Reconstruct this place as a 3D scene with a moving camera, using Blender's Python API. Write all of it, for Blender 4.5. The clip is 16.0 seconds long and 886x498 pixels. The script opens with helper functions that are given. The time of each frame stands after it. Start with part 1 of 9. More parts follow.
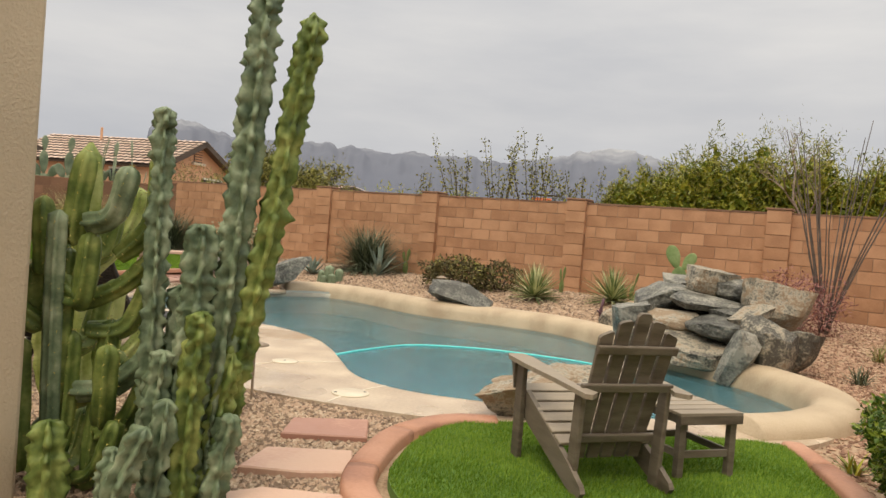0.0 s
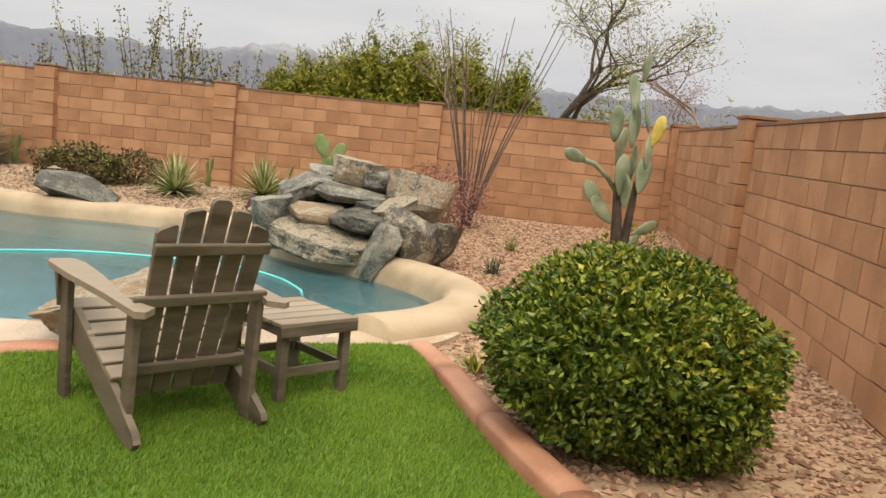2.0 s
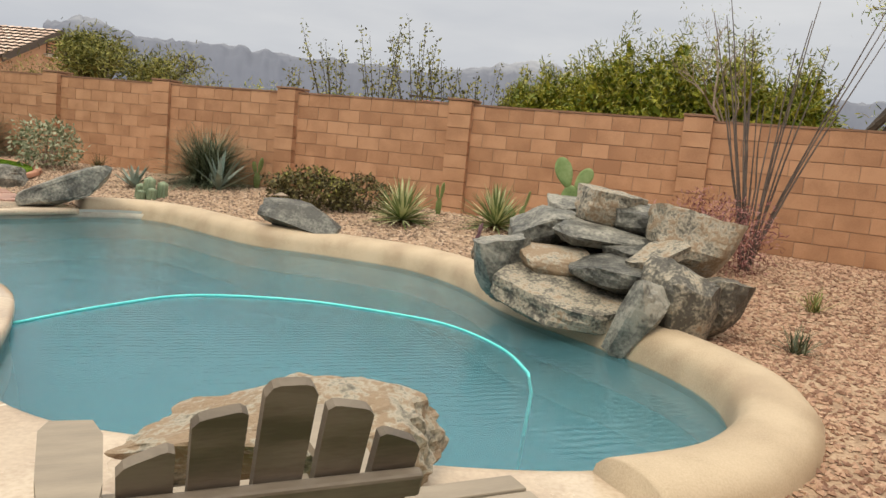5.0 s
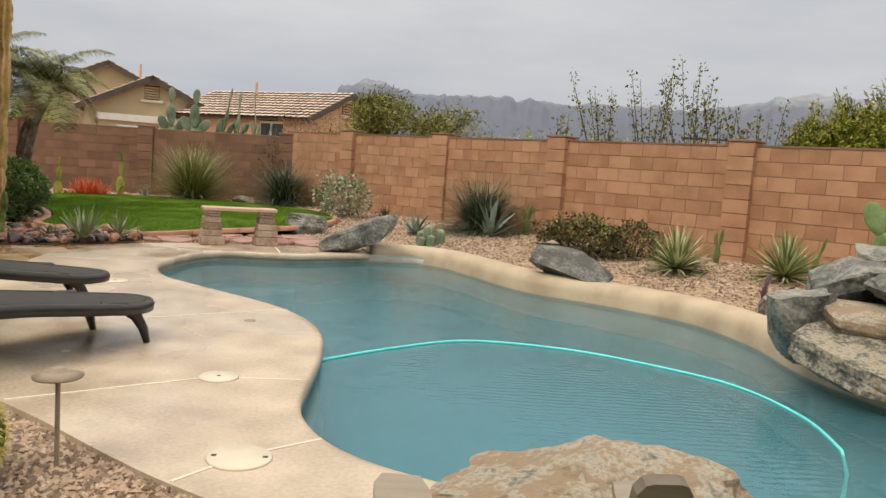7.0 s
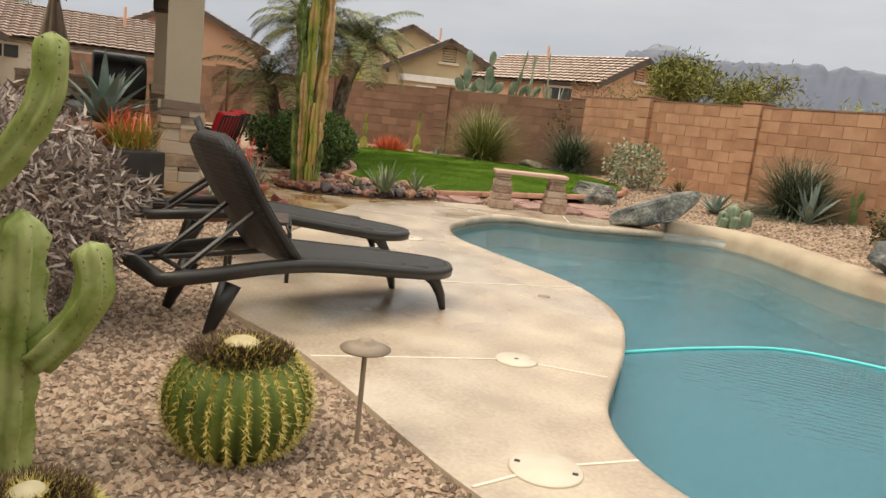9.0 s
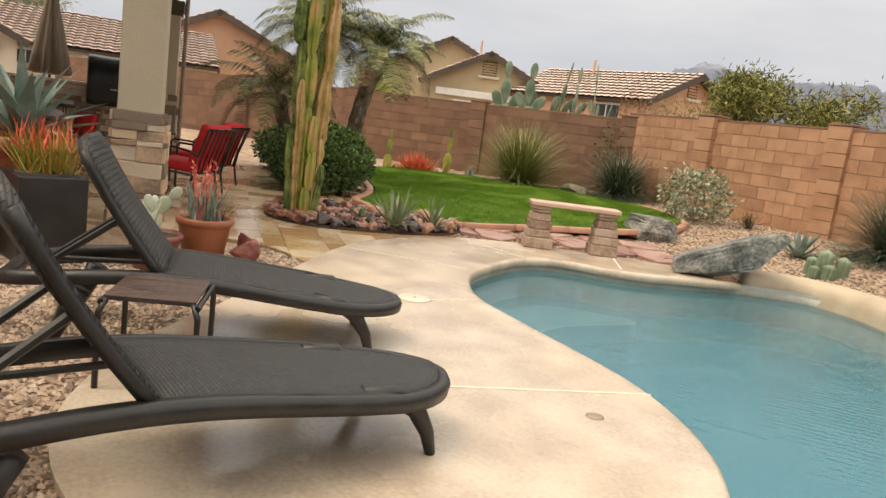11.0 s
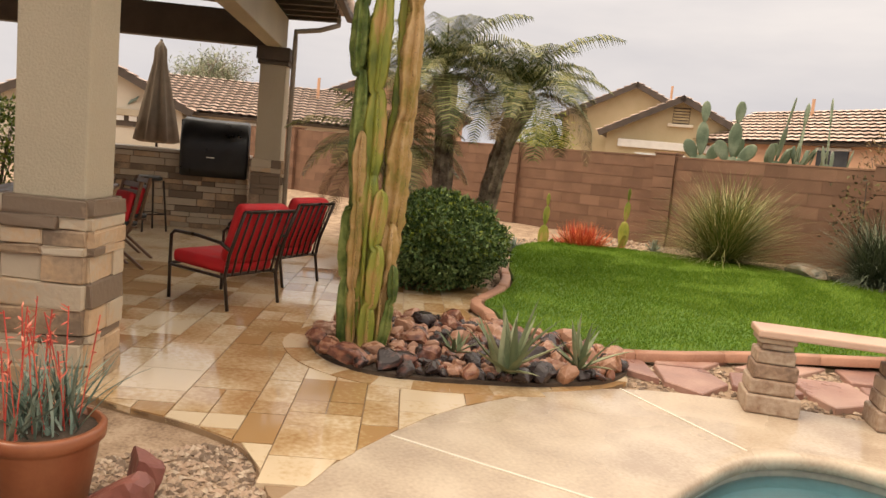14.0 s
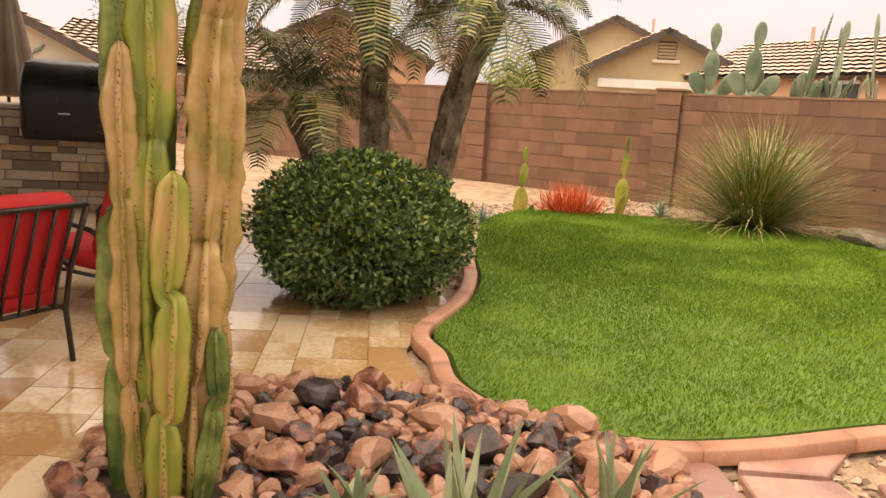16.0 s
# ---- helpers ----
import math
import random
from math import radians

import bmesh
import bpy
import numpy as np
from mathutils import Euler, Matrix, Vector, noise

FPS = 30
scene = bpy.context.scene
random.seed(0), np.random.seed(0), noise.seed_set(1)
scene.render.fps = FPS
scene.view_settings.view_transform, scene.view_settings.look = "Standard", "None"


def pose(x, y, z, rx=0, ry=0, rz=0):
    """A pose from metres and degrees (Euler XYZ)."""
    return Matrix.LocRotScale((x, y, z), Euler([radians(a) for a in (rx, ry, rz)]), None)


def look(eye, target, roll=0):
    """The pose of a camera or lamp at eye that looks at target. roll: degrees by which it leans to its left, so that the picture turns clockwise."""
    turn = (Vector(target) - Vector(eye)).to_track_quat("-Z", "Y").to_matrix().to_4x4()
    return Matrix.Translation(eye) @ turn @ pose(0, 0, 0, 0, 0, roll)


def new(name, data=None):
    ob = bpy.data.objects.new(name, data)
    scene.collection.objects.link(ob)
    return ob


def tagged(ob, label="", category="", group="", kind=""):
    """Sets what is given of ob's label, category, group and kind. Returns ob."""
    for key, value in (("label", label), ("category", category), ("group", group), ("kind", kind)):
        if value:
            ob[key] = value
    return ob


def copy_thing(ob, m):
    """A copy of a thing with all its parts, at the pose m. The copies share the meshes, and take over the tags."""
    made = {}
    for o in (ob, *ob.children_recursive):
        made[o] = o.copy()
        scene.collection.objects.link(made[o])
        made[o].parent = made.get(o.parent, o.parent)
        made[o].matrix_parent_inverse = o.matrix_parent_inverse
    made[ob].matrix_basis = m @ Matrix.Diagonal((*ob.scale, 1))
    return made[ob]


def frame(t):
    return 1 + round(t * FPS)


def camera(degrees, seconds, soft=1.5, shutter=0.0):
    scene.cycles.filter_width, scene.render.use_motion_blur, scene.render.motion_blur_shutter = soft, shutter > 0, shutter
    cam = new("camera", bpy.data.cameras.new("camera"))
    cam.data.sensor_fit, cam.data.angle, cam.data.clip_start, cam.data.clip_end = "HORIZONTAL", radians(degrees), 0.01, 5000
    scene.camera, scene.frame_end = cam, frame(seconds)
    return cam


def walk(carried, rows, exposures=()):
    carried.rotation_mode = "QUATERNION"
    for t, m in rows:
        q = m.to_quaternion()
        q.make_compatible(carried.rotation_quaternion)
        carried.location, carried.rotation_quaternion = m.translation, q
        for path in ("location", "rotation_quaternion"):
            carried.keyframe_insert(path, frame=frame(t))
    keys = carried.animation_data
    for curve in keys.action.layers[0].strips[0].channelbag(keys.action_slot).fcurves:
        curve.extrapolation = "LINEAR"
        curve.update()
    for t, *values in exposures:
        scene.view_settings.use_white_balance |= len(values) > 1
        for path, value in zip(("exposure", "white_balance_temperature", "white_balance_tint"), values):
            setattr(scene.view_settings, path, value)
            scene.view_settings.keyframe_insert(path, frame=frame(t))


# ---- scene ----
cam = camera(61.3, 16.0)
PATH = [
    (0, (0.745, -0.193, 1.255), (0.515, 1.794, 1.208), 4.5),
    (0.5, (0.774, -0.191, 1.225), (0.887, 1.801, 1.08), 3.3),
    (1, (0.828, -0.047, 1.167), (1.192, 1.908, 0.947), 2.0),
    (1.5, (1.012, 0.363, 1.176), (1.482, 2.294, 0.951), 3.2),
    (2, (1.24, 0.714, 1.163), (1.87, 2.597, 0.924), 6.0),
    (2.5, (1.451, 1.054, 1.149), (2.07, 2.931, 0.846), 8.1),
    (3, (1.56, 1.469, 1.136), (1.838, 3.412, 0.751), 9.2),
    (3.2, (1.563, 1.618, 1.115), (1.735, 3.568, 0.701), 8.1),
    (5.5, (1.475, 2.591, 1.295), (1.375, 4.575, 1.065), 4.2),
    (6, (1.425, 2.6, 1.292), (1.083, 4.558, 1.07), 3.5),
    (6.5, (1.401, 2.578, 1.299), (0.889, 4.5, 1.09), 3.4),
    (7, (1.356, 2.555, 1.303), (0.677, 4.426, 1.099), 4.1),
    (7.5, (1.294, 2.542, 1.301), (0.465, 4.349, 1.084), 4.4),
    (8, (1.195, 2.545, 1.297), (0.27, 4.302, 1.058), 4.6),
    (8.5, (1.094, 2.616, 1.281), (0.079, 4.312, 0.978), 5.5),
    (9, (0.842, 2.921, 1.27), (-0.43, 4.423, 0.913), 6.6),
    (9.2, (0.752, 3.041, 1.296), (-0.566, 4.502, 0.937), 7.5),
    (11.3, (-0.434, 4.754, 1.327), (-1.808, 6.171, 1.005), 7.5),
    (11.5, (-0.515, 4.929, 1.333), (-1.95, 6.284, 1.009), 7.8),
    (12, (-0.909, 5.401, 1.377), (-2.458, 6.63, 1.079), 4.7),
    (12.5, (-1.36, 5.843, 1.422), (-2.905, 7.091, 1.188), 1.8),
    (13, (-1.771, 6.301, 1.457), (-3.306, 7.567, 1.252), 4.3),
    (13.5, (-2.242, 6.766, 1.456), (-3.817, 7.98, 1.249), 5.8),
    (14, (-2.673, 7.241, 1.468), (-4.361, 8.285, 1.225), 5.5),
    (14.5, (-3.182, 7.652, 1.461), (-4.924, 8.589, 1.166), 3.6),
    (15, (-3.764, 8.051, 1.453), (-5.529, 8.932, 1.124), 2.7),
    (15.5, (-4.353, 8.438, 1.43), (-6.1, 9.345, 1.079), 1.9),
    (16, (-4.95, 9.024, 1.453), (-6.581, 10.121, 1.083), 3.7),
]
walk(cam, [(t, look(eye, target, roll)) for t, eye, target, roll in PATH],
     exposures=[(0, 0.05, 6750, 10), (1.0, 0.1, 6800, 10), (1.6, 0.15, 6800, 10), (2.5, 0.42, 6900, 11), (3.2, 0.48, 6850, 10), (5.5, 0.05, 6500, 9), (8.0, 0.0, 6500, 9), (9.0, 0.1, 6550, 9),
                (11.5, 0.3, 6700, 11), (13.0, 0.28, 6950, 13), (14.0, 0.35, 7200, 15), (15.0, 0.52, 7500, 18), (16.0, 0.72, 7800, 20)])

# ---- overcast light ----
world = bpy.data.worlds.new("overcast_sky")
scene.world = world
world.use_nodes = True
wn, wl = world.node_tree.nodes, world.node_tree.links
wn.clear()
w_out = wn.new("ShaderNodeOutputWorld")
w_bg = wn.new("ShaderNodeBackground")
w_sky = wn.new("ShaderNodeTexSky")
w_sky.sky_type = "NISHITA"
w_sky.sun_disc = False
w_sky.sun_elevation, w_sky.sun_rotation = radians(48), radians(200)
w_sky.dust_density = 6.0
w_hs = wn.new("ShaderNodeHueSaturation")
w_hs.inputs["Saturation"].default_value = 0.12
wl.new(w_sky.outputs[0], w_hs.inputs["Color"])
# cloud deck: soft grey layers, darker towards the horizon over the hills
w_tc = wn.new("ShaderNodeTexCoord")
w_map = wn.new("ShaderNodeMapping")
w_map.inputs["Scale"].default_value = (1.6, 1.6, 7.0)
wl.new(w_tc.outputs["Generated"], w_map.inputs["Vector"])
w_noise = wn.new("ShaderNodeTexNoise")
w_noise.inputs["Scale"].default_value = 1.7
w_noise.inputs["Detail"].default_value = 5.0
w_noise.inputs["Roughness"].default_value = 0.55
wl.new(w_map.outputs[0], w_noise.inputs["Vector"])
w_ramp = wn.new("ShaderNodeValToRGB")
w_ramp.color_ramp.elements[0].position, w_ramp.color_ramp.elements[0].color = 0.30, (0.80, 0.82, 0.86, 1)
w_ramp.color_ramp.elements[1].position, w_ramp.color_ramp.elements[1].color = 0.70, (1.0, 1.0, 1.0, 1)
wl.new(w_noise.outputs["Fac"], w_ramp.inputs["Fac"])
w_sep = wn.new("ShaderNodeSeparateXYZ")
wl.new(w_tc.outputs["Generated"], w_sep.inputs[0])
w_grad = wn.new("ShaderNodeValToRGB")
w_grad.color_ramp.elements[0].position, w_grad.color_ramp.elements[0].color = 0.06, (5.9, 6.05, 6.4, 1)
w_grad.color_ramp.elements[1].position, w_grad.color_ramp.elements[1].color = 0.34, (7.9, 7.85, 7.8, 1)
e_top = w_grad.color_ramp.elements.new(0.62)
e_top.color = (15.5, 14.6, 12.9, 1)
e_zen = w_grad.color_ramp.elements.new(1.0)
e_zen.color = (19.0, 17.6, 15.2, 1)
e_mid = w_grad.color_ramp.elements.new(0.16)
e_mid.color = (6.7, 6.75, 6.9, 1)
wl.new(w_sep.outputs["Z"], w_grad.inputs["Fac"])
w_mul = wn.new("ShaderNodeMix")
w_mul.data_type, w_mul.blend_type = "RGBA", "MULTIPLY"
w_mul.inputs[0].default_value = 1.0
wl.new(w_grad.outputs[0], w_mul.inputs[6])
wl.new(w_ramp.outputs[0], w_mul.inputs[7])
w_mix = wn.new("ShaderNodeMix")
w_mix.data_type = "RGBA"
w_mix.inputs[0].default_value = 0.93
wl.new(w_hs.outputs[0], w_mix.inputs[6])
wl.new(w_mul.outputs[2], w_mix.inputs[7])
wl.new(w_mix.outputs[2], w_bg.inputs["Color"])
w_bg.inputs["Strength"].default_value = 0.10
wl.new(w_bg.outputs[0], w_out.inputs[0])

sun = new("sun", bpy.data.lights.new("sun", "SUN"))
sun.data.energy, sun.data.angle, sun.data.color = 1.55, radians(30), (1.0, 0.86, 0.66)
sun.matrix_world = look((0, 0, 30), (6, 16, 0))

# ---- materials ----
def nodes_of(name):
    m = bpy.data.materials.new(name)
    m.use_nodes = True
    return m, m.node_tree.nodes, m.node_tree.links, m.node_tree.nodes["Principled BSDF"]


def surf(name, colours, scale=3.0, rough=0.7, bump=0.3, fine=40.0, metal=0.0, stretch=(1, 1, 1), rand=0.0, island=0.0,
         dist=0.01, spec=0.5, rough_var=0.12, detail=6.0, coat=0.0, fine_amt=0.25):
    """A worn surface: two or three colours spread by broad noise, fine grain over it, gloss that varies, relief at two sizes."""
    m, n, l, bsdf = nodes_of(name)
    tc = n.new("ShaderNodeTexCoord")
    mp = n.new("ShaderNodeMapping")
    mp.inputs["Scale"].default_value = stretch
    l.new(tc.outputs["Object"], mp.inputs["Vector"])
    vec = mp.outputs[0]
    info = n.new("ShaderNodeObjectInfo")
    geo = n.new("ShaderNodeNewGeometry")
    if rand or island:
        add = n.new("ShaderNodeVectorMath")
        add.operation = "MULTIPLY_ADD"
        add.inputs[1].default_value = (37.0, 53.0, 71.0)
        src = info.outputs["Random"] if rand else geo.outputs["Random Per Island"]
        l.new(src, add.inputs[0])
        l.new(vec, add.inputs[2])
        vec = add.outputs[0]
    big = n.new("ShaderNodeTexNoise")
    big.inputs["Scale"].default_value, big.inputs["Detail"].default_value = scale, detail
    small = n.new("ShaderNodeTexNoise")
    small.inputs["Scale"].default_value, small.inputs["Detail"].default_value = fine, 4.0
    l.new(vec, big.inputs["Vector"])
    l.new(vec, small.inputs["Vector"])
    ramp = n.new("ShaderNodeValToRGB")
    el = ramp.color_ramp.elements
    el[0].position, el[1].position = 0.32, 0.68
    el[0].color, el[1].color = (*colours[0], 1), (*colours[-1], 1)
    for i, c in enumerate(colours[1:-1]):
        e = el.new(0.32 + 0.36 * (i + 1) / (len(colours) - 1))
        e.color = (*c, 1)
    fac = n.new("ShaderNodeMath")
    fac.operation = "MULTIPLY_ADD"
    fac.inputs[1].default_value = fine_amt
    l.new(small.outputs["Fac"], fac.inputs[0])
    sub = n.new("ShaderNodeMath")
    sub.operation = "SUBTRACT"
    sub.inputs[1].default_value = fine_amt * 0.5
    l.new(big.outputs["Fac"], sub.inputs[0])
    l.new(sub.outputs[0], fac.inputs[2])
    last = fac.outputs[0]
    if rand or island:
        vary = n.new("ShaderNodeMath")
        vary.operation = "MULTIPLY_ADD"
        vary.inputs[1].default_value = max(rand, island)
        l.new(info.outputs["Random"] if rand else geo.outputs["Random Per Island"], vary.inputs[0])
        off = n.new("ShaderNodeMath")
        off.operation = "SUBTRACT"
        off.inputs[1].default_value = max(rand, island) * 0.5
        l.new(last, off.inputs[0])
        l.new(off.outputs[0], vary.inputs[2])
        last = vary.outputs[0]
    l.new(last, ramp.inputs["Fac"])
    l.new(ramp.outputs[0], bsdf.inputs["Base Color"])
    rg = n.new("ShaderNodeMapRange")
    rg.inputs["To Min"].default_value, rg.inputs["To Max"].default_value = max(0.02, rough - rough_var), min(1, rough + rough_var)
    l.new(big.outputs["Fac"], rg.inputs["Value"])
    rg.inputs["From Min"].default_value, rg.inputs["From Max"].default_value = 0.3, 0.7
    l.new(rg.outputs[0], bsdf.inputs["Roughness"])
    bsdf.inputs["Metallic"].default_value = metal
    bsdf.inputs["Specular IOR Level"].default_value = spec
    bsdf.inputs["Coat Weight"].default_value = coat
    if bump:
        h = n.new("ShaderNodeMath")
        h.operation = "MULTIPLY_ADD"
        h.inputs[1].default_value = 0.5
        l.new(small.outputs["Fac"], h.inputs[0])
        l.new(big.outputs["Fac"], h.inputs[2])
        b = n.new("ShaderNodeBump")
        b.inputs["Strength"].default_value, b.inputs["Distance"].default_value = bump, dist
        l.new(h.outputs[0], b.inputs["Height"])
        l.new(b.outputs[0], bsdf.inputs["Normal"])
    return m


def wet(m, scale=0.55, gloss=0.10, edge=(0.50, 0.58)):
    """Standing films of rain: broad patches where the surface turns glossy and smooth."""
    n, l = m.node_tree.nodes, m.node_tree.links
    bsdf = n["Principled BSDF"]
    tc = n.new("ShaderNodeTexCoord")
    nz = n.new("ShaderNodeTexNoise")
    nz.inputs["Scale"].default_value, nz.inputs["Detail"].default_value = scale, 3.0
    l.new(tc.outputs["Object"], nz.inputs["Vector"])
    mr = n.new("ShaderNodeMapRange")
    mr.inputs["From Min"].default_value, mr.inputs["From Max"].default_value = edge
    l.new(nz.outputs["Fac"], mr.inputs["Value"])
    mix = n.new("ShaderNodeMix")
    l.new(mr.outputs[0], mix.inputs[0])
    l.new(bsdf.inputs["Roughness"].links[0].from_socket, mix.inputs[2])
    mix.inputs[3].default_value = gloss
    l.new(mix.outputs[0], bsdf.inputs["Roughness"])
    bump = bsdf.inputs["Normal"].links[0].from_node
    inv = n.new("ShaderNodeMath")
    inv.operation = "MULTIPLY_ADD"
    inv.inputs[1].default_value, inv.inputs[2].default_value = -0.8 * bump.inputs["Strength"].default_value, bump.inputs["Strength"].default_value
    l.new(mr.outputs[0], inv.inputs[0])
    l.new(inv.outputs[0], bump.inputs["Strength"])
    return m


M = {}
M["block"] = surf("block_masonry", [(0.34, 0.175, 0.095), (0.42, 0.228, 0.128), (0.50, 0.285, 0.168)], 2.2, 0.85, 0.4, 60, rand=0.22, dist=0.006, fine_amt=0.3)
M["block_far"] = surf("block_masonry_joined", [(0.34, 0.175, 0.095), (0.42, 0.228, 0.128), (0.50, 0.285, 0.168)], 2.2, 0.85, 0.4, 60, island=0.22, dist=0.006, fine_amt=0.3)
# left wall: the block colours at about half strength
M["block_dark"] = surf("dark_block_masonry", [(0.15, 0.078, 0.046), (0.20, 0.108, 0.066), (0.25, 0.14, 0.088)], 1.2, 0.8, 0.4, 60, island=0.15, dist=0.006)
M["mortar"] = surf("mortar", [(0.30, 0.19, 0.13), (0.40, 0.27, 0.19)], 4, 0.9, 0.3, 90)
M["mortar_dark"] = surf("dark_mortar", [(0.17, 0.10, 0.065), (0.24, 0.145, 0.10)], 4, 0.9, 0.3, 90)
M["cap"] = surf("wall_cap_block", [(0.20, 0.11, 0.07), (0.28, 0.16, 0.10)], 3, 0.85, 0.4, 60, island=0.4)
M["earth"] = surf("decomposed_granite", [(0.24, 0.16, 0.105), (0.37, 0.26, 0.175), (0.48, 0.355, 0.25)], 5, 0.95, 0.8, 55, dist=0.03, fine_amt=0.7)
M["gravel"] = surf("gravel_stones", [(0.20, 0.14, 0.10), (0.38, 0.28, 0.20), (0.58, 0.47, 0.36), (0.46, 0.33, 0.24)], 6, 0.75, 0.4, 60, island=0.9)
M["gravel_red"] = surf("reddish_gravel_stones", [(0.22, 0.12, 0.08), (0.38, 0.235, 0.155), (0.52, 0.38, 0.27), (0.44, 0.285, 0.20)], 6, 0.75, 0.4, 60, island=0.9)
M["deck"] = surf("cool_deck_concrete", [(0.41, 0.32, 0.245), (0.50, 0.405, 0.31), (0.58, 0.485, 0.38)], 2.6, 0.48, 0.8, 44, dist=0.006, rough_var=0.1, fine_amt=0.55)
wet(M["deck"], 0.5, 0.10, (0.43, 0.58))
M["beam"] = surf("pebbled_pool_edge", [(0.37, 0.28, 0.19), (0.46, 0.365, 0.255), (0.53, 0.43, 0.31)], 2.5, 0.6, 0.6, 110, dist=0.006, fine_amt=0.5)
M["joint"] = surf("pale_joint_strip", [(0.70, 0.64, 0.54), (0.80, 0.75, 0.66)], 6, 0.6, 0.1, 60)
M["plaster"] = surf("pool_plaster", [(0.34, 0.37, 0.355), (0.43, 0.46, 0.44), (0.49, 0.51, 0.48)], 1.5, 0.6, 0.2, 40)
M["tile_line"] = surf("pool_waterline_band", [(0.30, 0.29, 0.25), (0.42, 0.40, 0.34)], 5, 0.4, 0.2, 40)
M["turf"] = surf("turf_backing", [(0.07, 0.14, 0.02), (0.10, 0.20, 0.03)], 3, 0.9, 0.5, 60)
M["curb"] = surf("terracotta_curb", [(0.30, 0.135, 0.085), (0.42, 0.21, 0.135), (0.50, 0.27, 0.185)], 2.5, 0.55, 0.4, 60, dist=0.006)
M["flag"] = surf("pink_flagstone", [(0.40, 0.21, 0.16), (0.52, 0.31, 0.235), (0.58, 0.39, 0.30)], 2.5, 0.5, 0.5, 40, rand=0.5, dist=0.008)
M["flag_mauve"] = surf("wet_mauve_flagstone", [(0.27, 0.14, 0.115), (0.38, 0.215, 0.175), (0.47, 0.30, 0.245)], 2.5, 0.36, 0.5, 40, rand=0.6, dist=0.008)
M["stucco"] = surf("tan_stucco", [(0.46, 0.39, 0.285), (0.55, 0.47, 0.35)], 1.2, 0.9, 0.9, 70, dist=0.012)
M["stucco_dark"] = surf("brown_painted_wood", [(0.075, 0.055, 0.042), (0.12, 0.09, 0.068)], 3, 0.7, 0.3, 50)
M["house_cream"] = surf("cream_stucco", [(0.62, 0.55, 0.44), (0.70, 0.63, 0.52)], 1.0, 0.9, 0.4, 20)
M["house_tan"] = surf("yellowish_stucco", [(0.46, 0.37, 0.22), (0.54, 0.44, 0.28)], 1.0, 0.9, 0.4, 20)
M["house_pink"] = surf("salmon_stucco", [(0.55, 0.32, 0.20), (0.62, 0.38, 0.25)], 1.0, 0.9, 0.4, 20)
M["roof_tile"] = surf("clay_roof_tile", [(0.46, 0.33, 0.265), (0.62, 0.47, 0.39), (0.74, 0.60, 0.52)], 2.5, 0.8, 0.3, 20, island=0.22)
M["fascia"] = surf("dark_fascia", [(0.06, 0.045, 0.035), (0.10, 0.075, 0.06)], 3, 0.6, 0.2, 40)
M["white"] = surf("white_trim", [(0.70, 0.68, 0.63), (0.80, 0.78, 0.74)], 3, 0.6, 0.1, 40)
M["window_dark"] = surf("dark_window_glass", [(0.03, 0.035, 0.04), (0.06, 0.065, 0.07)], 2, 0.15, 0.0, 20)


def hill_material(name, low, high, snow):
    """Rock with blue distance haze painted into its colours, and a dusting of snow on the ridges."""
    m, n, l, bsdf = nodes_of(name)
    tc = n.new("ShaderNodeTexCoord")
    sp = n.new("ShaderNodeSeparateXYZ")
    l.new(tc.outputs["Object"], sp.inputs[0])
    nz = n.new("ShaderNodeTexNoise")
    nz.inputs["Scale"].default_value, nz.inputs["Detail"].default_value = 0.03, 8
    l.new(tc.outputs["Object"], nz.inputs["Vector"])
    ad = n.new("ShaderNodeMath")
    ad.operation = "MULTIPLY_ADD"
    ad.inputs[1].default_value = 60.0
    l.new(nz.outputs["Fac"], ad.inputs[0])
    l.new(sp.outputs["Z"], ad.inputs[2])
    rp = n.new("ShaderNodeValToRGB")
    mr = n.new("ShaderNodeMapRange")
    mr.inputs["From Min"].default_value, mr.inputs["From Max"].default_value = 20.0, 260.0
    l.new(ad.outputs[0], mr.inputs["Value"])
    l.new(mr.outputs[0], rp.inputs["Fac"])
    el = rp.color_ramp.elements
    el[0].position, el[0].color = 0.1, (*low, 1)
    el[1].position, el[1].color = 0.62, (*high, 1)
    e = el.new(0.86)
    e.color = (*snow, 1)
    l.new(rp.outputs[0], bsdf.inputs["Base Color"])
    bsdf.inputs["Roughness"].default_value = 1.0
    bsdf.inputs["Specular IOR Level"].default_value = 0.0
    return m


# blue-grey tones carry the painted haze of the far range
M["hill"] = hill_material("haze_tinted_mountain", (0.125, 0.140, 0.185), (0.16, 0.175, 0.22), (0.36, 0.38, 0.42))


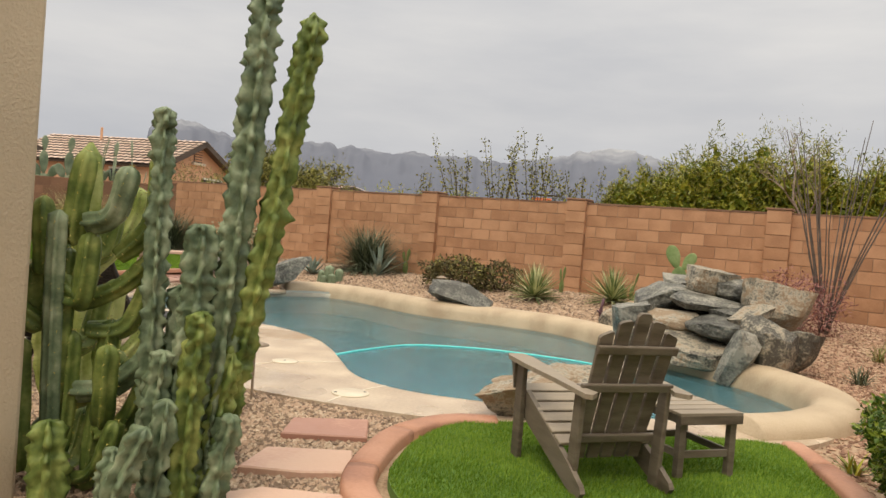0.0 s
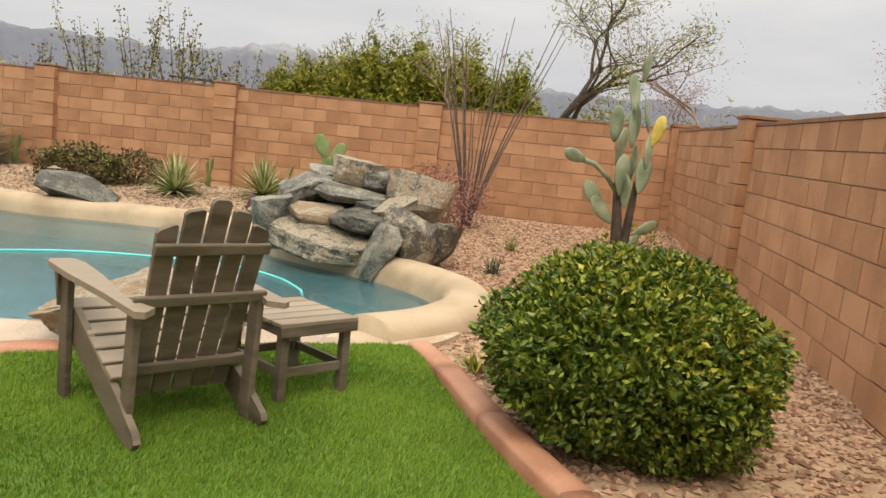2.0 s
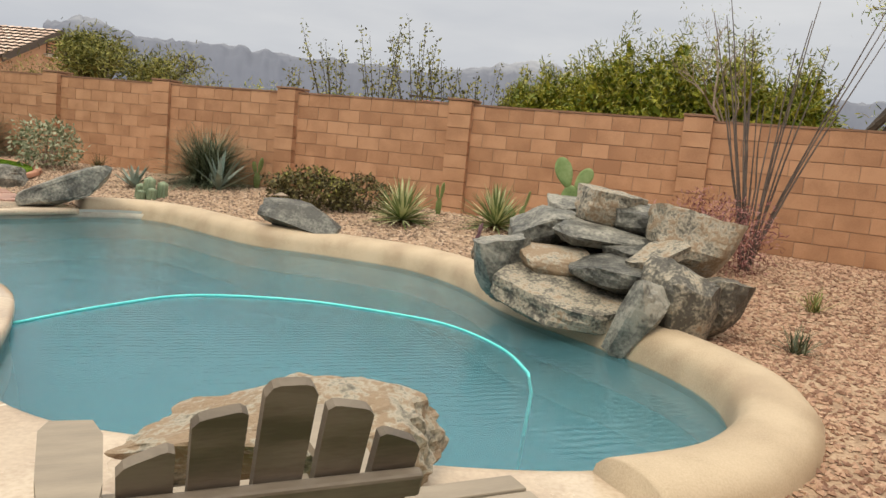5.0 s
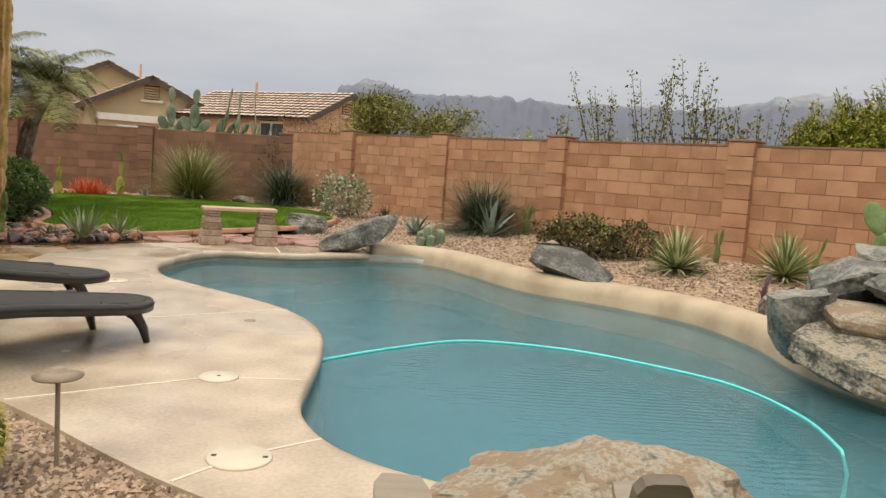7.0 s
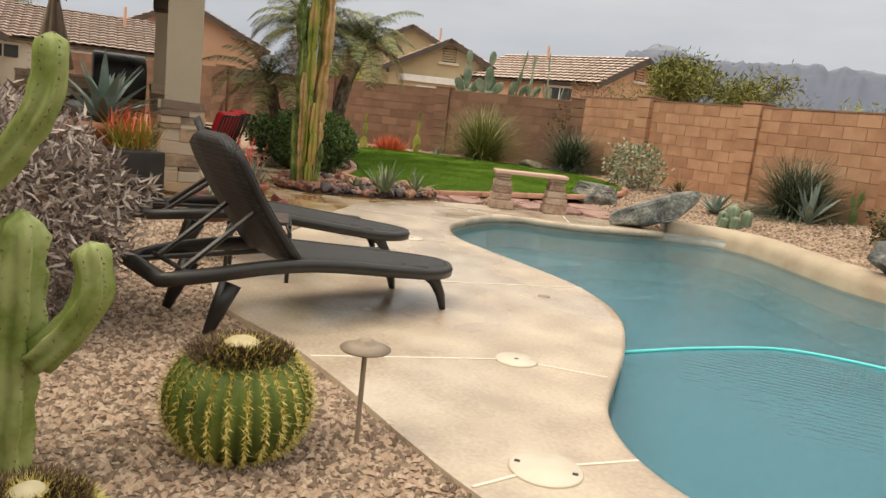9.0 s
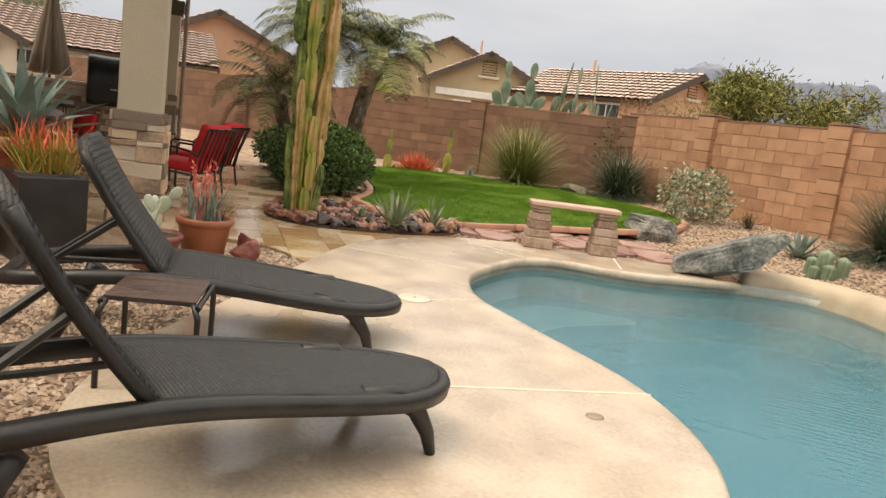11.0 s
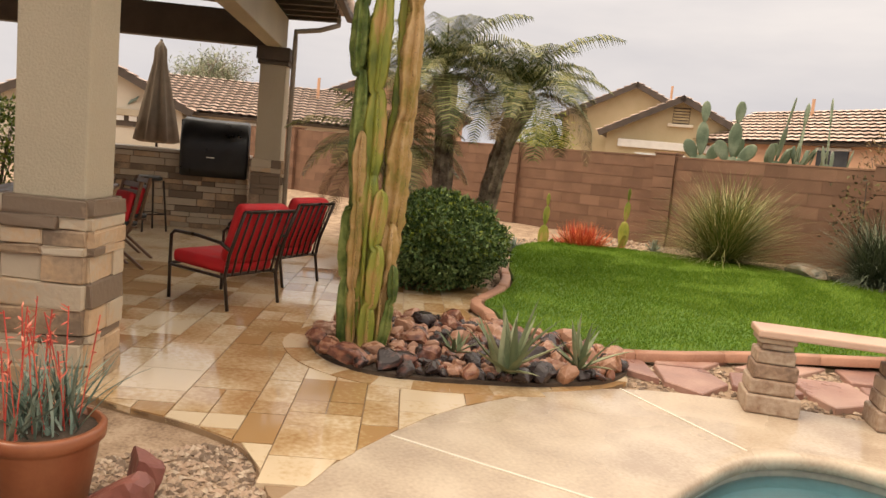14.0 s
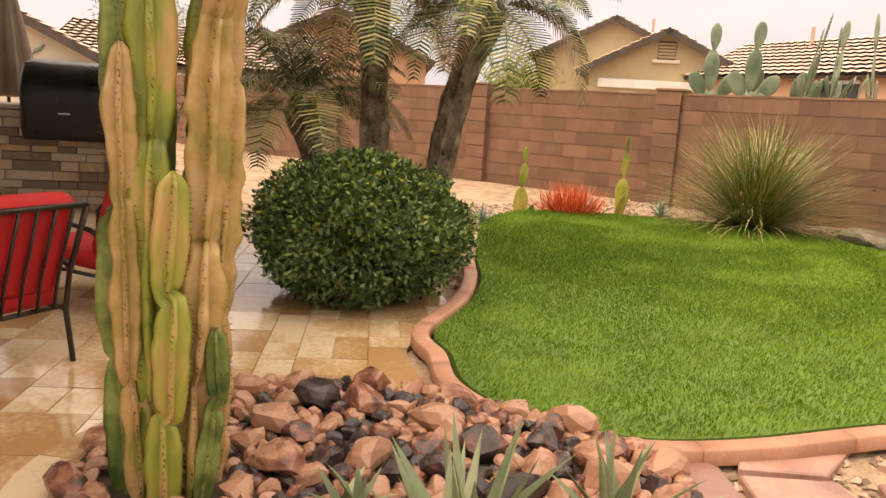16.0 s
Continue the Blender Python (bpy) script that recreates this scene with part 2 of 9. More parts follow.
def water_material():
    """Clear water over a pale floor: a tinted, see-through body with a mirror-like rippled skin."""
    m, n, l, bsdf = nodes_of("pool_water")
    n.remove(bsdf)
    out = n["Material Output"]
    tc = n.new("ShaderNodeTexCoord")
    mp = n.new("ShaderNodeMapping")
    mp.inputs["Scale"].default_value = (1.0, 1.0, 1.0)
    l.new(tc.outputs["Object"], mp.inputs["Vector"])
    n1 = n.new("ShaderNodeTexNoise")
    n1.inputs["Scale"].default_value, n1.inputs["Detail"].default_value = 2.2, 3
    n2 = n.new("ShaderNodeTexNoise")
    n2.inputs["Scale"].default_value, n2.inputs["Detail"].default_value = 14.0, 3
    wv = n.new("ShaderNodeTexWave")
    wv.inputs["Scale"].default_value, wv.inputs["Distortion"].default_value, wv.inputs["Detail"].default_value = 4.5, 3.0, 2.0
    mp2 = n.new("ShaderNodeMapping")
    mp2.inputs["Rotation"].default_value = (0, 0, radians(68))
    l.new(tc.outputs["Object"], mp2.inputs["Vector"])
    l.new(mp2.outputs[0], wv.inputs["Vector"])
    for x in (n1, n2):
        l.new(mp.outputs[0], x.inputs["Vector"])
    s1 = n.new("ShaderNodeMath")
    s1.operation = "MULTIPLY_ADD"
    s1.inputs[1].default_value = 0.35
    l.new(n2.outputs["Fac"], s1.inputs[0])
    l.new(n1.outputs["Fac"], s1.inputs[2])
    s2 = n.new("ShaderNodeMath")
    s2.operation = "MULTIPLY_ADD"
    s2.inputs[1].default_value = 0.10
    l.new(wv.outputs["Fac"], s2.inputs[0])
    l.new(s1.outputs[0], s2.inputs[2])
    bp = n.new("ShaderNodeBump")
    bp.inputs["Strength"].default_value, bp.inputs["Distance"].default_value = 0.35, 0.03
    l.new(s2.outputs[0], bp.inputs["Height"])
    tr = n.new("ShaderNodeBsdfTransparent")
    tr.inputs["Color"].default_value = (0.83, 0.90, 0.915, 1)
    df = n.new("ShaderNodeBsdfDiffuse")
    df.inputs["Color"].default_value = (0.17, 0.40, 0.49, 1)
    body = n.new("ShaderNodeMixShader")
    body.inputs[0].default_value = 0.24
    l.new(tr.outputs[0], body.inputs[1])
    l.new(df.outputs[0], body.inputs[2])
    gl = n.new("ShaderNodeBsdfGlossy")
    gl.inputs["Roughness"].default_value = 0.06
    l.new(bp.outputs[0], gl.inputs["Normal"])
    fr = n.new("ShaderNodeFresnel")
    fr.inputs["IOR"].default_value = 1.33
    l.new(bp.outputs[0], fr.inputs["Normal"])
    mx = n.new("ShaderNodeMixShader")
    l.new(fr.outputs[0], mx.inputs[0])
    l.new(body.outputs[0], mx.inputs[1])
    l.new(gl.outputs[0], mx.inputs[2])
    l.new(mx.outputs[0], out.inputs["Surface"])
    return m


def depth_material():
    """One body of water between two depths: takes out red, scatters a little blue-green."""
    m, n, l, bsdf = nodes_of("pool_water_depth")
    n.remove(bsdf)
    tr = n.new("ShaderNodeBsdfTransparent")
    tr.inputs["Color"].default_value = (0.79, 0.915, 0.945, 1)
    df = n.new("ShaderNodeBsdfDiffuse")
    df.inputs["Color"].default_value = (0.15, 0.46, 0.56, 1)
    body = n.new("ShaderNodeMixShader")
    body.inputs[0].default_value = 0.30
    l.new(tr.outputs[0], body.inputs[1])
    l.new(df.outputs[0], body.inputs[2])
    l.new(body.outputs[0], n["Material Output"].inputs["Surface"])
    return m


M["water"] = water_material()
M["water_depth"] = depth_material()

M["rock"] = surf("grey_green_boulder", [(0.045, 0.046, 0.042), (0.145, 0.145, 0.128), (0.31, 0.30, 0.26)], 5.0, 0.5, 1.0, 32, rand=0.25, dist=0.02, fine_amt=0.6)
M["rock_tan"] = surf("tan_lichen_boulder", [(0.075, 0.07, 0.06), (0.19, 0.175, 0.14), (0.36, 0.325, 0.26), (0.26, 0.19, 0.125)], 6.5, 0.6, 1.0, 38, rand=0.3, dist=0.02, fine_amt=0.8)
M["rock_brown"] = surf("brown_boulder", [(0.16, 0.10, 0.07), (0.30, 0.20, 0.14), (0.44, 0.34, 0.26)], 3.0, 0.6, 0.9, 26, rand=0.3, dist=0.02, fine_amt=0.5)
M["cobble"] = surf("wet_river_cobble", [(0.040, 0.028, 0.028), (0.15, 0.060, 0.045), (0.28, 0.115, 0.070), (0.40, 0.215, 0.14)], 1.6, 0.26, 0.3, 30, rand=1.1, dist=0.006, rough_var=0.1)
M["grass"] = surf("turf_blades", [(0.085, 0.175, 0.012), (0.155, 0.275, 0.022), (0.26, 0.38, 0.05)], 1.1, 0.6, 0.0, 30, island=0.55, spec=0.25)
M["wicker"] = surf("dark_brown_wicker", [(0.009, 0.008, 0.008), (0.022, 0.020, 0.019)], 6, 0.42, 0.3, 80)


def weave_material():
    m, n, l, bsdf = nodes_of("woven_dark_resin")
    tc = n.new("ShaderNodeTexCoord")
    mp = n.new("ShaderNodeMapping")
    mp.inputs["Scale"].default_value = (34, 34, 34)
    l.new(tc.outputs["Object"], mp.inputs["Vector"])
    br = n.new("ShaderNodeTexBrick")
    br.offset = 0.5
    br.inputs["Scale"].default_value = 1.0
    br.inputs["Mortar Size"].default_value = 0.10
    br.inputs["Mortar Smooth"].default_value = 0.6
    br.inputs["Brick Width"].default_value, br.inputs["Row Height"].default_value = 1.0, 0.5
    br.inputs["Color1"].default_value = (0.050, 0.047, 0.047, 1)
    br.inputs["Color2"].default_value = (0.026, 0.024, 0.024, 1)
    br.inputs["Mortar"].default_value = (0.004, 0.004, 0.004, 1)
    l.new(mp.outputs[0], br.inputs["Vector"])
    l.new(br.outputs["Color"], bsdf.inputs["Base Color"])
    bsdf.inputs["Roughness"].default_value = 0.58
    b = n.new("ShaderNodeBump")
    b.invert = True
    b.inputs["Strength"].default_value, b.inputs["Distance"].default_value = 0.8, 0.004
    l.new(br.outputs["Fac"], b.inputs["Height"])
    l.new(b.outputs[0], bsdf.inputs["Normal"])
    return m


M["weave"] = weave_material()
M["brown_resin"] = surf("brown_resin_slats", [(0.045, 0.026, 0.020), (0.085, 0.052, 0.042)], 8, 0.4, 0.3, 60, rand=0.3)
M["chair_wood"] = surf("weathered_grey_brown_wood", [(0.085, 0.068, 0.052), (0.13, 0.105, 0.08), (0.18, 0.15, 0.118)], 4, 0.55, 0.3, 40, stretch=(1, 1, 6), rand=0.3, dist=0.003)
# paler copy of the chair wood, for the level boards
M["chair_wood_top"] = surf("pale_grey_brown_wood", [(0.24, 0.20, 0.155), (0.33, 0.28, 0.22)], 4, 0.55, 0.3, 40, stretch=(1, 6, 1), rand=0.3, dist=0.003)
M["dark_metal"] = surf("dark_bronze_metal", [(0.03, 0.022, 0.018), (0.06, 0.045, 0.036)], 6, 0.35, 0.1, 60, metal=0.6)
M["red_cloth"] = surf("red_outdoor_fabric", [(0.42, 0.008, 0.014), (0.56, 0.016, 0.022)], 5, 0.75, 0.5, 180, dist=0.003)
M["brown_wood"] = surf("stained_teak", [(0.09, 0.045, 0.025), (0.17, 0.09, 0.05)], 4, 0.4, 0.3, 40, stretch=(1, 6, 1), rand=0.2)
M["terracotta"] = surf("terracotta_glaze", [(0.26, 0.085, 0.04), (0.38, 0.14, 0.065)], 4, 0.4, 0.2, 40)
M["terracotta_red"] = surf("dark_red_clay", [(0.17, 0.055, 0.045), (0.26, 0.095, 0.075)], 4, 0.45, 0.2, 40)
M["black_pot"] = surf("black_planter", [(0.014, 0.013, 0.013), (0.03, 0.028, 0.027)], 4, 0.4, 0.1, 40)
M["soil"] = surf("potting_soil", [(0.05, 0.035, 0.025), (0.10, 0.07, 0.05)], 10, 0.95, 0.6, 60)
M["travertine"] = surf("wet_travertine", [(0.42, 0.25, 0.115), (0.56, 0.39, 0.22), (0.70, 0.56, 0.39)], 1.8, 0.10, 0.12, 30, rand=0.55, dist=0.002, rough_var=0.07, fine_amt=0.5, spec=0.6)
M["grout"] = surf("tan_grout", [(0.26, 0.17, 0.10), (0.34, 0.23, 0.14)], 4, 0.6, 0.3, 50)
M["ledge"] = surf("stacked_ledge_stone", [(0.22, 0.16, 0.115), (0.42, 0.30, 0.20), (0.58, 0.40, 0.25), (0.54, 0.45, 0.34)], 1.5, 0.7, 0.8, 26, rand=0.85, dist=0.012)
M["grill"] = surf("black_vinyl_cover", [(0.008, 0.008, 0.009), (0.018, 0.018, 0.02)], 5, 0.38, 0.4, 30, dist=0.006)
M["umbrella"] = surf("taupe_canvas", [(0.17, 0.135, 0.10), (0.24, 0.19, 0.145)], 4, 0.85, 0.4, 60)
M["counter"] = surf("pale_counter_slab", [(0.42, 0.36, 0.29), (0.52, 0.46, 0.38)], 5, 0.4, 0.1, 60)
M["lid"] = surf("cream_plastic_lid", [(0.60, 0.53, 0.42), (0.68, 0.61, 0.50)], 5, 0.45, 0.1, 60)
M["lamp_metal"] = surf("weathered_tan_metal", [(0.24, 0.185, 0.135), (0.34, 0.27, 0.205)], 8, 0.55, 0.2, 60)
M["hose"] = surf("cyan_pool_hose", [(0.10, 0.66, 0.68), (0.16, 0.76, 0.76)], 8, 0.4, 0.0, 60)
M["car_paint"] = surf("dark_blue_car_paint", [(0.02, 0.026, 0.04), (0.035, 0.042, 0.06)], 2, 0.2, 0.0, 20, coat=0.5)


def plant(name, a, b, c, scale=6.0, rough=0.5, island=0.5, sub=0.0):
    return surf(name, [a, b, c], scale, rough, 0.15, 40, island=island, dist=0.003, spec=0.35)


M["cactus_blue"] = plant("blue_green_cactus", (0.075, 0.115, 0.068), (0.165, 0.225, 0.135), (0.31, 0.37, 0.25), 9, island=0.1)
M["cactus_green"] = plant("green_cactus", (0.055, 0.095, 0.024), (0.14, 0.195, 0.048), (0.28, 0.33, 0.10), 9, island=0.1)
M["cactus_yellow"] = surf("yellow_green_cactus", [(0.12, 0.16, 0.022), (0.24, 0.28, 0.04), (0.34, 0.34, 0.06), (0.54, 0.34, 0.13)], 7, 0.5, 0.3, 40, island=0.15, stretch=(1, 1, 0.35), dist=0.006)
M["cactus_corky"] = plant("corky_tan_cactus_skin", (0.24, 0.22, 0.05), (0.46, 0.30, 0.11), (0.58, 0.39, 0.20), 6, island=0.1)
M["barrel"] = plant("barrel_cactus_flesh", (0.075, 0.115, 0.02), (0.13, 0.18, 0.03), (0.19, 0.24, 0.05), 6)
M["spine"] = plant("golden_spines", (0.46, 0.36, 0.07), (0.62, 0.52, 0.13), (0.74, 0.65, 0.25), 6)
M["spine_dark"] = plant("dead_brown_spines", (0.035, 0.02, 0.012), (0.09, 0.05, 0.025), (0.20, 0.12, 0.06), 6)
M["wool"] = plant("cream_cactus_wool", (0.45, 0.36, 0.19), (0.55, 0.46, 0.27), (0.62, 0.54, 0.36), 8)
M["pad"] = plant("prickly_pear_pad", (0.10, 0.16, 0.05), (0.19, 0.27, 0.10), (0.29, 0.37, 0.17), 4)
M["stout"] = plant("pale_green_stout_cactus_skin", (0.15, 0.20, 0.045), (0.27, 0.33, 0.09), (0.42, 0.47, 0.19), 7, island=0.1)
M["pad_grey"] = plant("grey_green_pad", (0.14, 0.19, 0.12), (0.23, 0.29, 0.19), (0.34, 0.39, 0.27), 4)
M["pad_pale"] = plant("pale_pad", (0.36, 0.40, 0.30), (0.48, 0.52, 0.41), (0.58, 0.62, 0.52), 4)
M["pad_purple"] = plant("purple_pad", (0.13, 0.07, 0.10), (0.20, 0.12, 0.16), (0.27, 0.19, 0.22), 4)
M["agave_blue"] = plant("blue_agave_leaf", (0.16, 0.22, 0.19), (0.25, 0.32, 0.28), (0.36, 0.43, 0.38), 4)
M["agave_green"] = plant("grey_green_aloe_leaf", (0.13, 0.17, 0.09), (0.22, 0.26, 0.15), (0.33, 0.35, 0.22), 4)
M["yucca"] = plant("striped_yucca_blade", (0.14, 0.20, 0.07), (0.33, 0.38, 0.17), (0.58, 0.58, 0.34), 5, island=1.0)
M["spoon"] = plant("dark_desert_spoon", (0.035, 0.05, 0.025), (0.085, 0.11, 0.062), (0.19, 0.22, 0.14), 5, island=0.9)
M["fountain"] = plant("fountain_grass", (0.09, 0.14, 0.025), (0.21, 0.24, 0.06), (0.44, 0.38, 0.18), 4, island=0.9)
M["redyucca"] = plant("grey_blue_blades", (0.10, 0.15, 0.12), (0.18, 0.25, 0.20), (0.28, 0.35, 0.29), 4, island=0.7)
M["coral"] = plant("coral_flowers", (0.50, 0.06, 0.05), (0.68, 0.13, 0.09), (0.75, 0.27, 0.19), 6, island=0.7)
M["firestick"] = plant("orange_red_stems", (0.55, 0.07, 0.035), (0.72, 0.15, 0.07), (0.78, 0.28, 0.12), 6, island=0.7)
M["goldstick"] = plant("golden_stems", (0.40, 0.20, 0.03), (0.34, 0.30, 0.04), (0.22, 0.26, 0.05), 6, island=0.7)
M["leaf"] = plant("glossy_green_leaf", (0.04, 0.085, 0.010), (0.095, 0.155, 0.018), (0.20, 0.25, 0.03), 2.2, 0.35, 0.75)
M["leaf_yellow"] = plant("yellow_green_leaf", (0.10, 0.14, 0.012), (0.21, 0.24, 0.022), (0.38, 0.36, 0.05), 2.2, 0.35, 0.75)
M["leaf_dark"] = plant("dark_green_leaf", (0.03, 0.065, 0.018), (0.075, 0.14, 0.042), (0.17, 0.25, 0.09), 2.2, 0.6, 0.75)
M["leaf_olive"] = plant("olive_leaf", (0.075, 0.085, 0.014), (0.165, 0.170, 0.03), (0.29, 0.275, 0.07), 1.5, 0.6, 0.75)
M["leaf_grey"] = plant("grey_leaf", (0.15, 0.18, 0.10), (0.27, 0.30, 0.19), (0.42, 0.44, 0.32), 3, 0.7, 0.75)
M["leaf_brown"] = plant("brown_olive_leaf", (0.05, 0.042, 0.018), (0.10, 0.085, 0.03), (0.17, 0.15, 0.06), 3, 0.7, 0.75)
M["leaf_pink"] = plant("dusty_pink_twig", (0.17, 0.06, 0.06), (0.28, 0.12, 0.115), (0.40, 0.22, 0.20), 3, 0.8, 0.75)
M["twig_grey"] = plant("dry_grey_twig", (0.17, 0.13, 0.11), (0.31, 0.25, 0.215), (0.48, 0.41, 0.37), 5, 0.9, 0.9)
M["bark"] = surf("dark_bark", [(0.045, 0.034, 0.026), (0.10, 0.08, 0.062)], 8, 0.9, 0.8, 50, dist=0.02)
M["bark_tan"] = surf("tan_pink_twigs", [(0.20, 0.15, 0.12), (0.33, 0.26, 0.215)], 8, 0.9, 0.4, 50, dist=0.01)
M["ocotillo"] = surf("ocotillo_cane", [(0.07, 0.055, 0.05), (0.15, 0.12, 0.10)], 8, 0.9, 0.6, 60, dist=0.008)
M["palm_trunk"] = surf("palm_trunk_fibre", [(0.08, 0.055, 0.038), (0.21, 0.155, 0.11), (0.36, 0.29, 0.22)], 9, 0.95, 0.9, 60, dist=0.02)
M["palm_leaf"] = plant("palm_leaflet", (0.06, 0.085, 0.022), (0.16, 0.185, 0.06), (0.32, 0.31, 0.13), 3, 0.45, 0.75)
M["palm_dead"] = plant("dry_palm_frond", (0.13, 0.085, 0.04), (0.22, 0.15, 0.075), (0.32, 0.23, 0.12), 3, 0.8, 0.7)


# ---- mesh helpers ----
def V(*a):
    return Vector(a)


def finish(name, bm, mat, smooth=False):
    me = bpy.data.meshes.new(name)
    bm.normal_update()
    bm.to_mesh(me)
    bm.free()
    me.materials.append(mat)
    if smooth:
        me.polygons.foreach_set("use_smooth", [True] * len(me.polygons))
    return me


def part(name, bm, mat, parent=None, label="", smooth=False):
    ob = new(name, finish(name, bm, mat, smooth))
    ob.parent = parent
    if label:
        ob["label"] = label
    return ob


def data_part(name, verts, faces, mat, parent=None, label="", smooth=False):
    me = bpy.data.meshes.new(name)
    me.from_pydata(verts, [], faces)
    me.materials.append(mat)
    if smooth:
        me.polygons.foreach_set("use_smooth", [True] * len(me.polygons))
    ob = new(name, me)
    ob.parent = parent
    if label:
        ob["label"] = label
    return ob


def thing(name, label, category, m=None, group=""):
    ob = new(name)
    ob.empty_display_size = 0.1
    if m is not None:
        ob.matrix_basis = m
    return tagged(ob, label, category, group)


def box(bm, size, m=None, bevel=0.0):
    r = bmesh.ops.create_cube(bm, size=1.0)
    bmesh.ops.scale(bm, vec=size, verts=r["verts"])
    if bevel:
        es = list({e for v in r["verts"] for e in v.link_edges})
        r2 = bmesh.ops.bevel(bm, geom=es, offset=bevel, segments=2, affect="EDGES", profile=0.5)
        vs = list({v for f in r2["faces"] for v in f.verts} | {v for v in r["verts"] if v.is_valid})
    else:
        vs = r["verts"]
    if m is not None:
        bmesh.ops.transform(bm, matrix=m, verts=vs)
    return vs


def at(x, y, z, rx=0, ry=0, rz=0):
    return pose(x, y, z, rx, ry, rz)


def tube(bm, pts, radii, seg=8, closed_ends=True, flat=1.0):
    """A round limb through the points, with a radius at each."""
    pts = [Vector(p) for p in pts]
    if not hasattr(radii, "__len__"):
        radii = [radii] * len(pts)
    rings = []
    up = Vector((0, 0, 1))
    prev = None
    for i, p in enumerate(pts):
        d = (pts[min(i + 1, len(pts) - 1)] - pts[max(i - 1, 0)])
        d = d.normalized() if d.length > 1e-6 else Vector((0, 0, 1))
        a = prev if prev is not None else (up if abs(d.z) < 0.9 else Vector((1, 0, 0)))
        u = (a - d * a.dot(d))
        u = u.normalized() if u.length > 1e-6 else d.orthogonal().normalized()
        prev = u
        w = d.cross(u)
        ring = []
        for k in range(seg):
            th = 2 * math.pi * k / seg
            ring.append(bm.verts.new(p + (u * math.cos(th) + w * math.sin(th) * flat) * radii[i]))
        rings.append(ring)
    for a, b in zip(rings, rings[1:]):
        for k in range(seg):
            bm.faces.new((a[k], a[(k + 1) % seg], b[(k + 1) % seg], b[k]))
    if closed_ends:
        bm.faces.new(rings[0][::-1])
        bm.faces.new(rings[-1])
    return bm


def lathe(bm, profile, seg=24, ripple=None):
    """Turn (radius, z) pairs round the z axis."""
    rings = []
    for r, z in profile:
        ring = []
        for k in range(seg):
            th = 2 * math.pi * k / seg
            rr = r * (ripple(th, z) if ripple else 1)
            ring.append(bm.verts.new((rr * math.cos(th), rr * math.sin(th), z)))
        rings.append(ring)
    for a, b in zip(rings, rings[1:]):
        for k in range(seg):
            bm.faces.new((a[k], a[(k + 1) % seg], b[(k + 1) % seg], b[k]))
    bm.faces.new(rings[0][::-1])
    bm.faces.new(rings[-1])
    return bm


def smooth_loop(pts, per=6, closed=True):
    """A rounded line through plan points."""
    p = [Vector((*q, 0)[:3]) for q in pts]
    n, out = len(p), []
    rng = range(n) if closed else range(n - 1)
    for i in rng:
        if closed:
            a, b, c, d = p[i - 1], p[i], p[(i + 1) % n], p[(i + 2) % n]
        else:
            a, b, c, d = p[max(i - 1, 0)], p[i], p[i + 1], p[min(i + 2, n - 1)]
        for k in range(per):
            t = k / per
            out.append(0.5 * ((2 * b) + (c - a) * t + (2 * a - 5 * b + 4 * c - d) * t * t + (3 * b - a - 3 * c + d) * t ** 3))
    if not closed:
        out.append(p[-1])
    return [(v.x, v.y) for v in out]


def inside(x, y, poly):
    hit, j = False, len(poly) - 1
    for i in range(len(poly)):
        xi, yi = poly[i]
        xj, yj = poly[j]
        if (yi > y) != (yj > y) and x < (xj - xi) * (y - yi) / (yj - yi) + xi:
            hit = not hit
        j = i
    return hit


def inside_many(P, poly):
    """Which rows of the n x 2 array P lie in the outline."""
    q = np.array(poly)
    x, y = P[:, 0], P[:, 1]
    res = np.zeros(len(P), bool)
    j = len(q) - 1
    for i in range(len(q)):
        xi, yi, xj, yj = *q[i], *q[j]
        if yi != yj:
            c = ((yi > y) != (yj > y)) & (x < (xj - xi) * (y - yi) / (yj - yi) + xi)
            res ^= c
        j = i
    return res


def offset_loop(poly, d):
    """The outline moved outwards (d > 0) for a loop that runs counter-clockwise."""
    out, n = [], len(poly)
    area = sum(poly[i][0] * poly[(i + 1) % n][1] - poly[(i + 1) % n][0] * poly[i][1] for i in range(n))
    s = 1 if area > 0 else -1
    for i in range(n):
        a, b = Vector(poly[i - 1]), Vector(poly[(i + 1) % n])
        t = (b - a).normalized()
        out.append((poly[i][0] + s * t.y * d, poly[i][1] - s * t.x * d))
    return out


def slab(bm, outer, holes=(), z=0.0, thick=0.1, zf=None):
    """A flat plate with a curved outline and holes."""
    edges = []
    for loop in (outer, *holes):
        vs = [bm.verts.new((x, y, zf(x, y) if zf else z)) for x, y in loop]
        for i in range(len(vs)):
            edges.append(bm.edges.new((vs[i], vs[(i + 1) % len(vs)])))
    r = bmesh.ops.triangle_fill(bm, use_beauty=True, use_dissolve=False, edges=edges)
    faces = [g for g in r["geom"] if isinstance(g, bmesh.types.BMFace)]
    bmesh.ops.recalc_face_normals(bm, faces=faces)
    if faces and sum(f.normal.z for f in faces) < 0:
        bmesh.ops.reverse_faces(bm, faces=faces)
    if thick:
        r = bmesh.ops.extrude_face_region(bm, geom=faces)
        bmesh.ops.translate(bm, vec=(0, 0, -thick), verts=[g for g in r["geom"] if isinstance(g, bmesh.types.BMVert)])
        bmesh.ops.recalc_face_normals(bm, faces=bm.faces)
    return bm


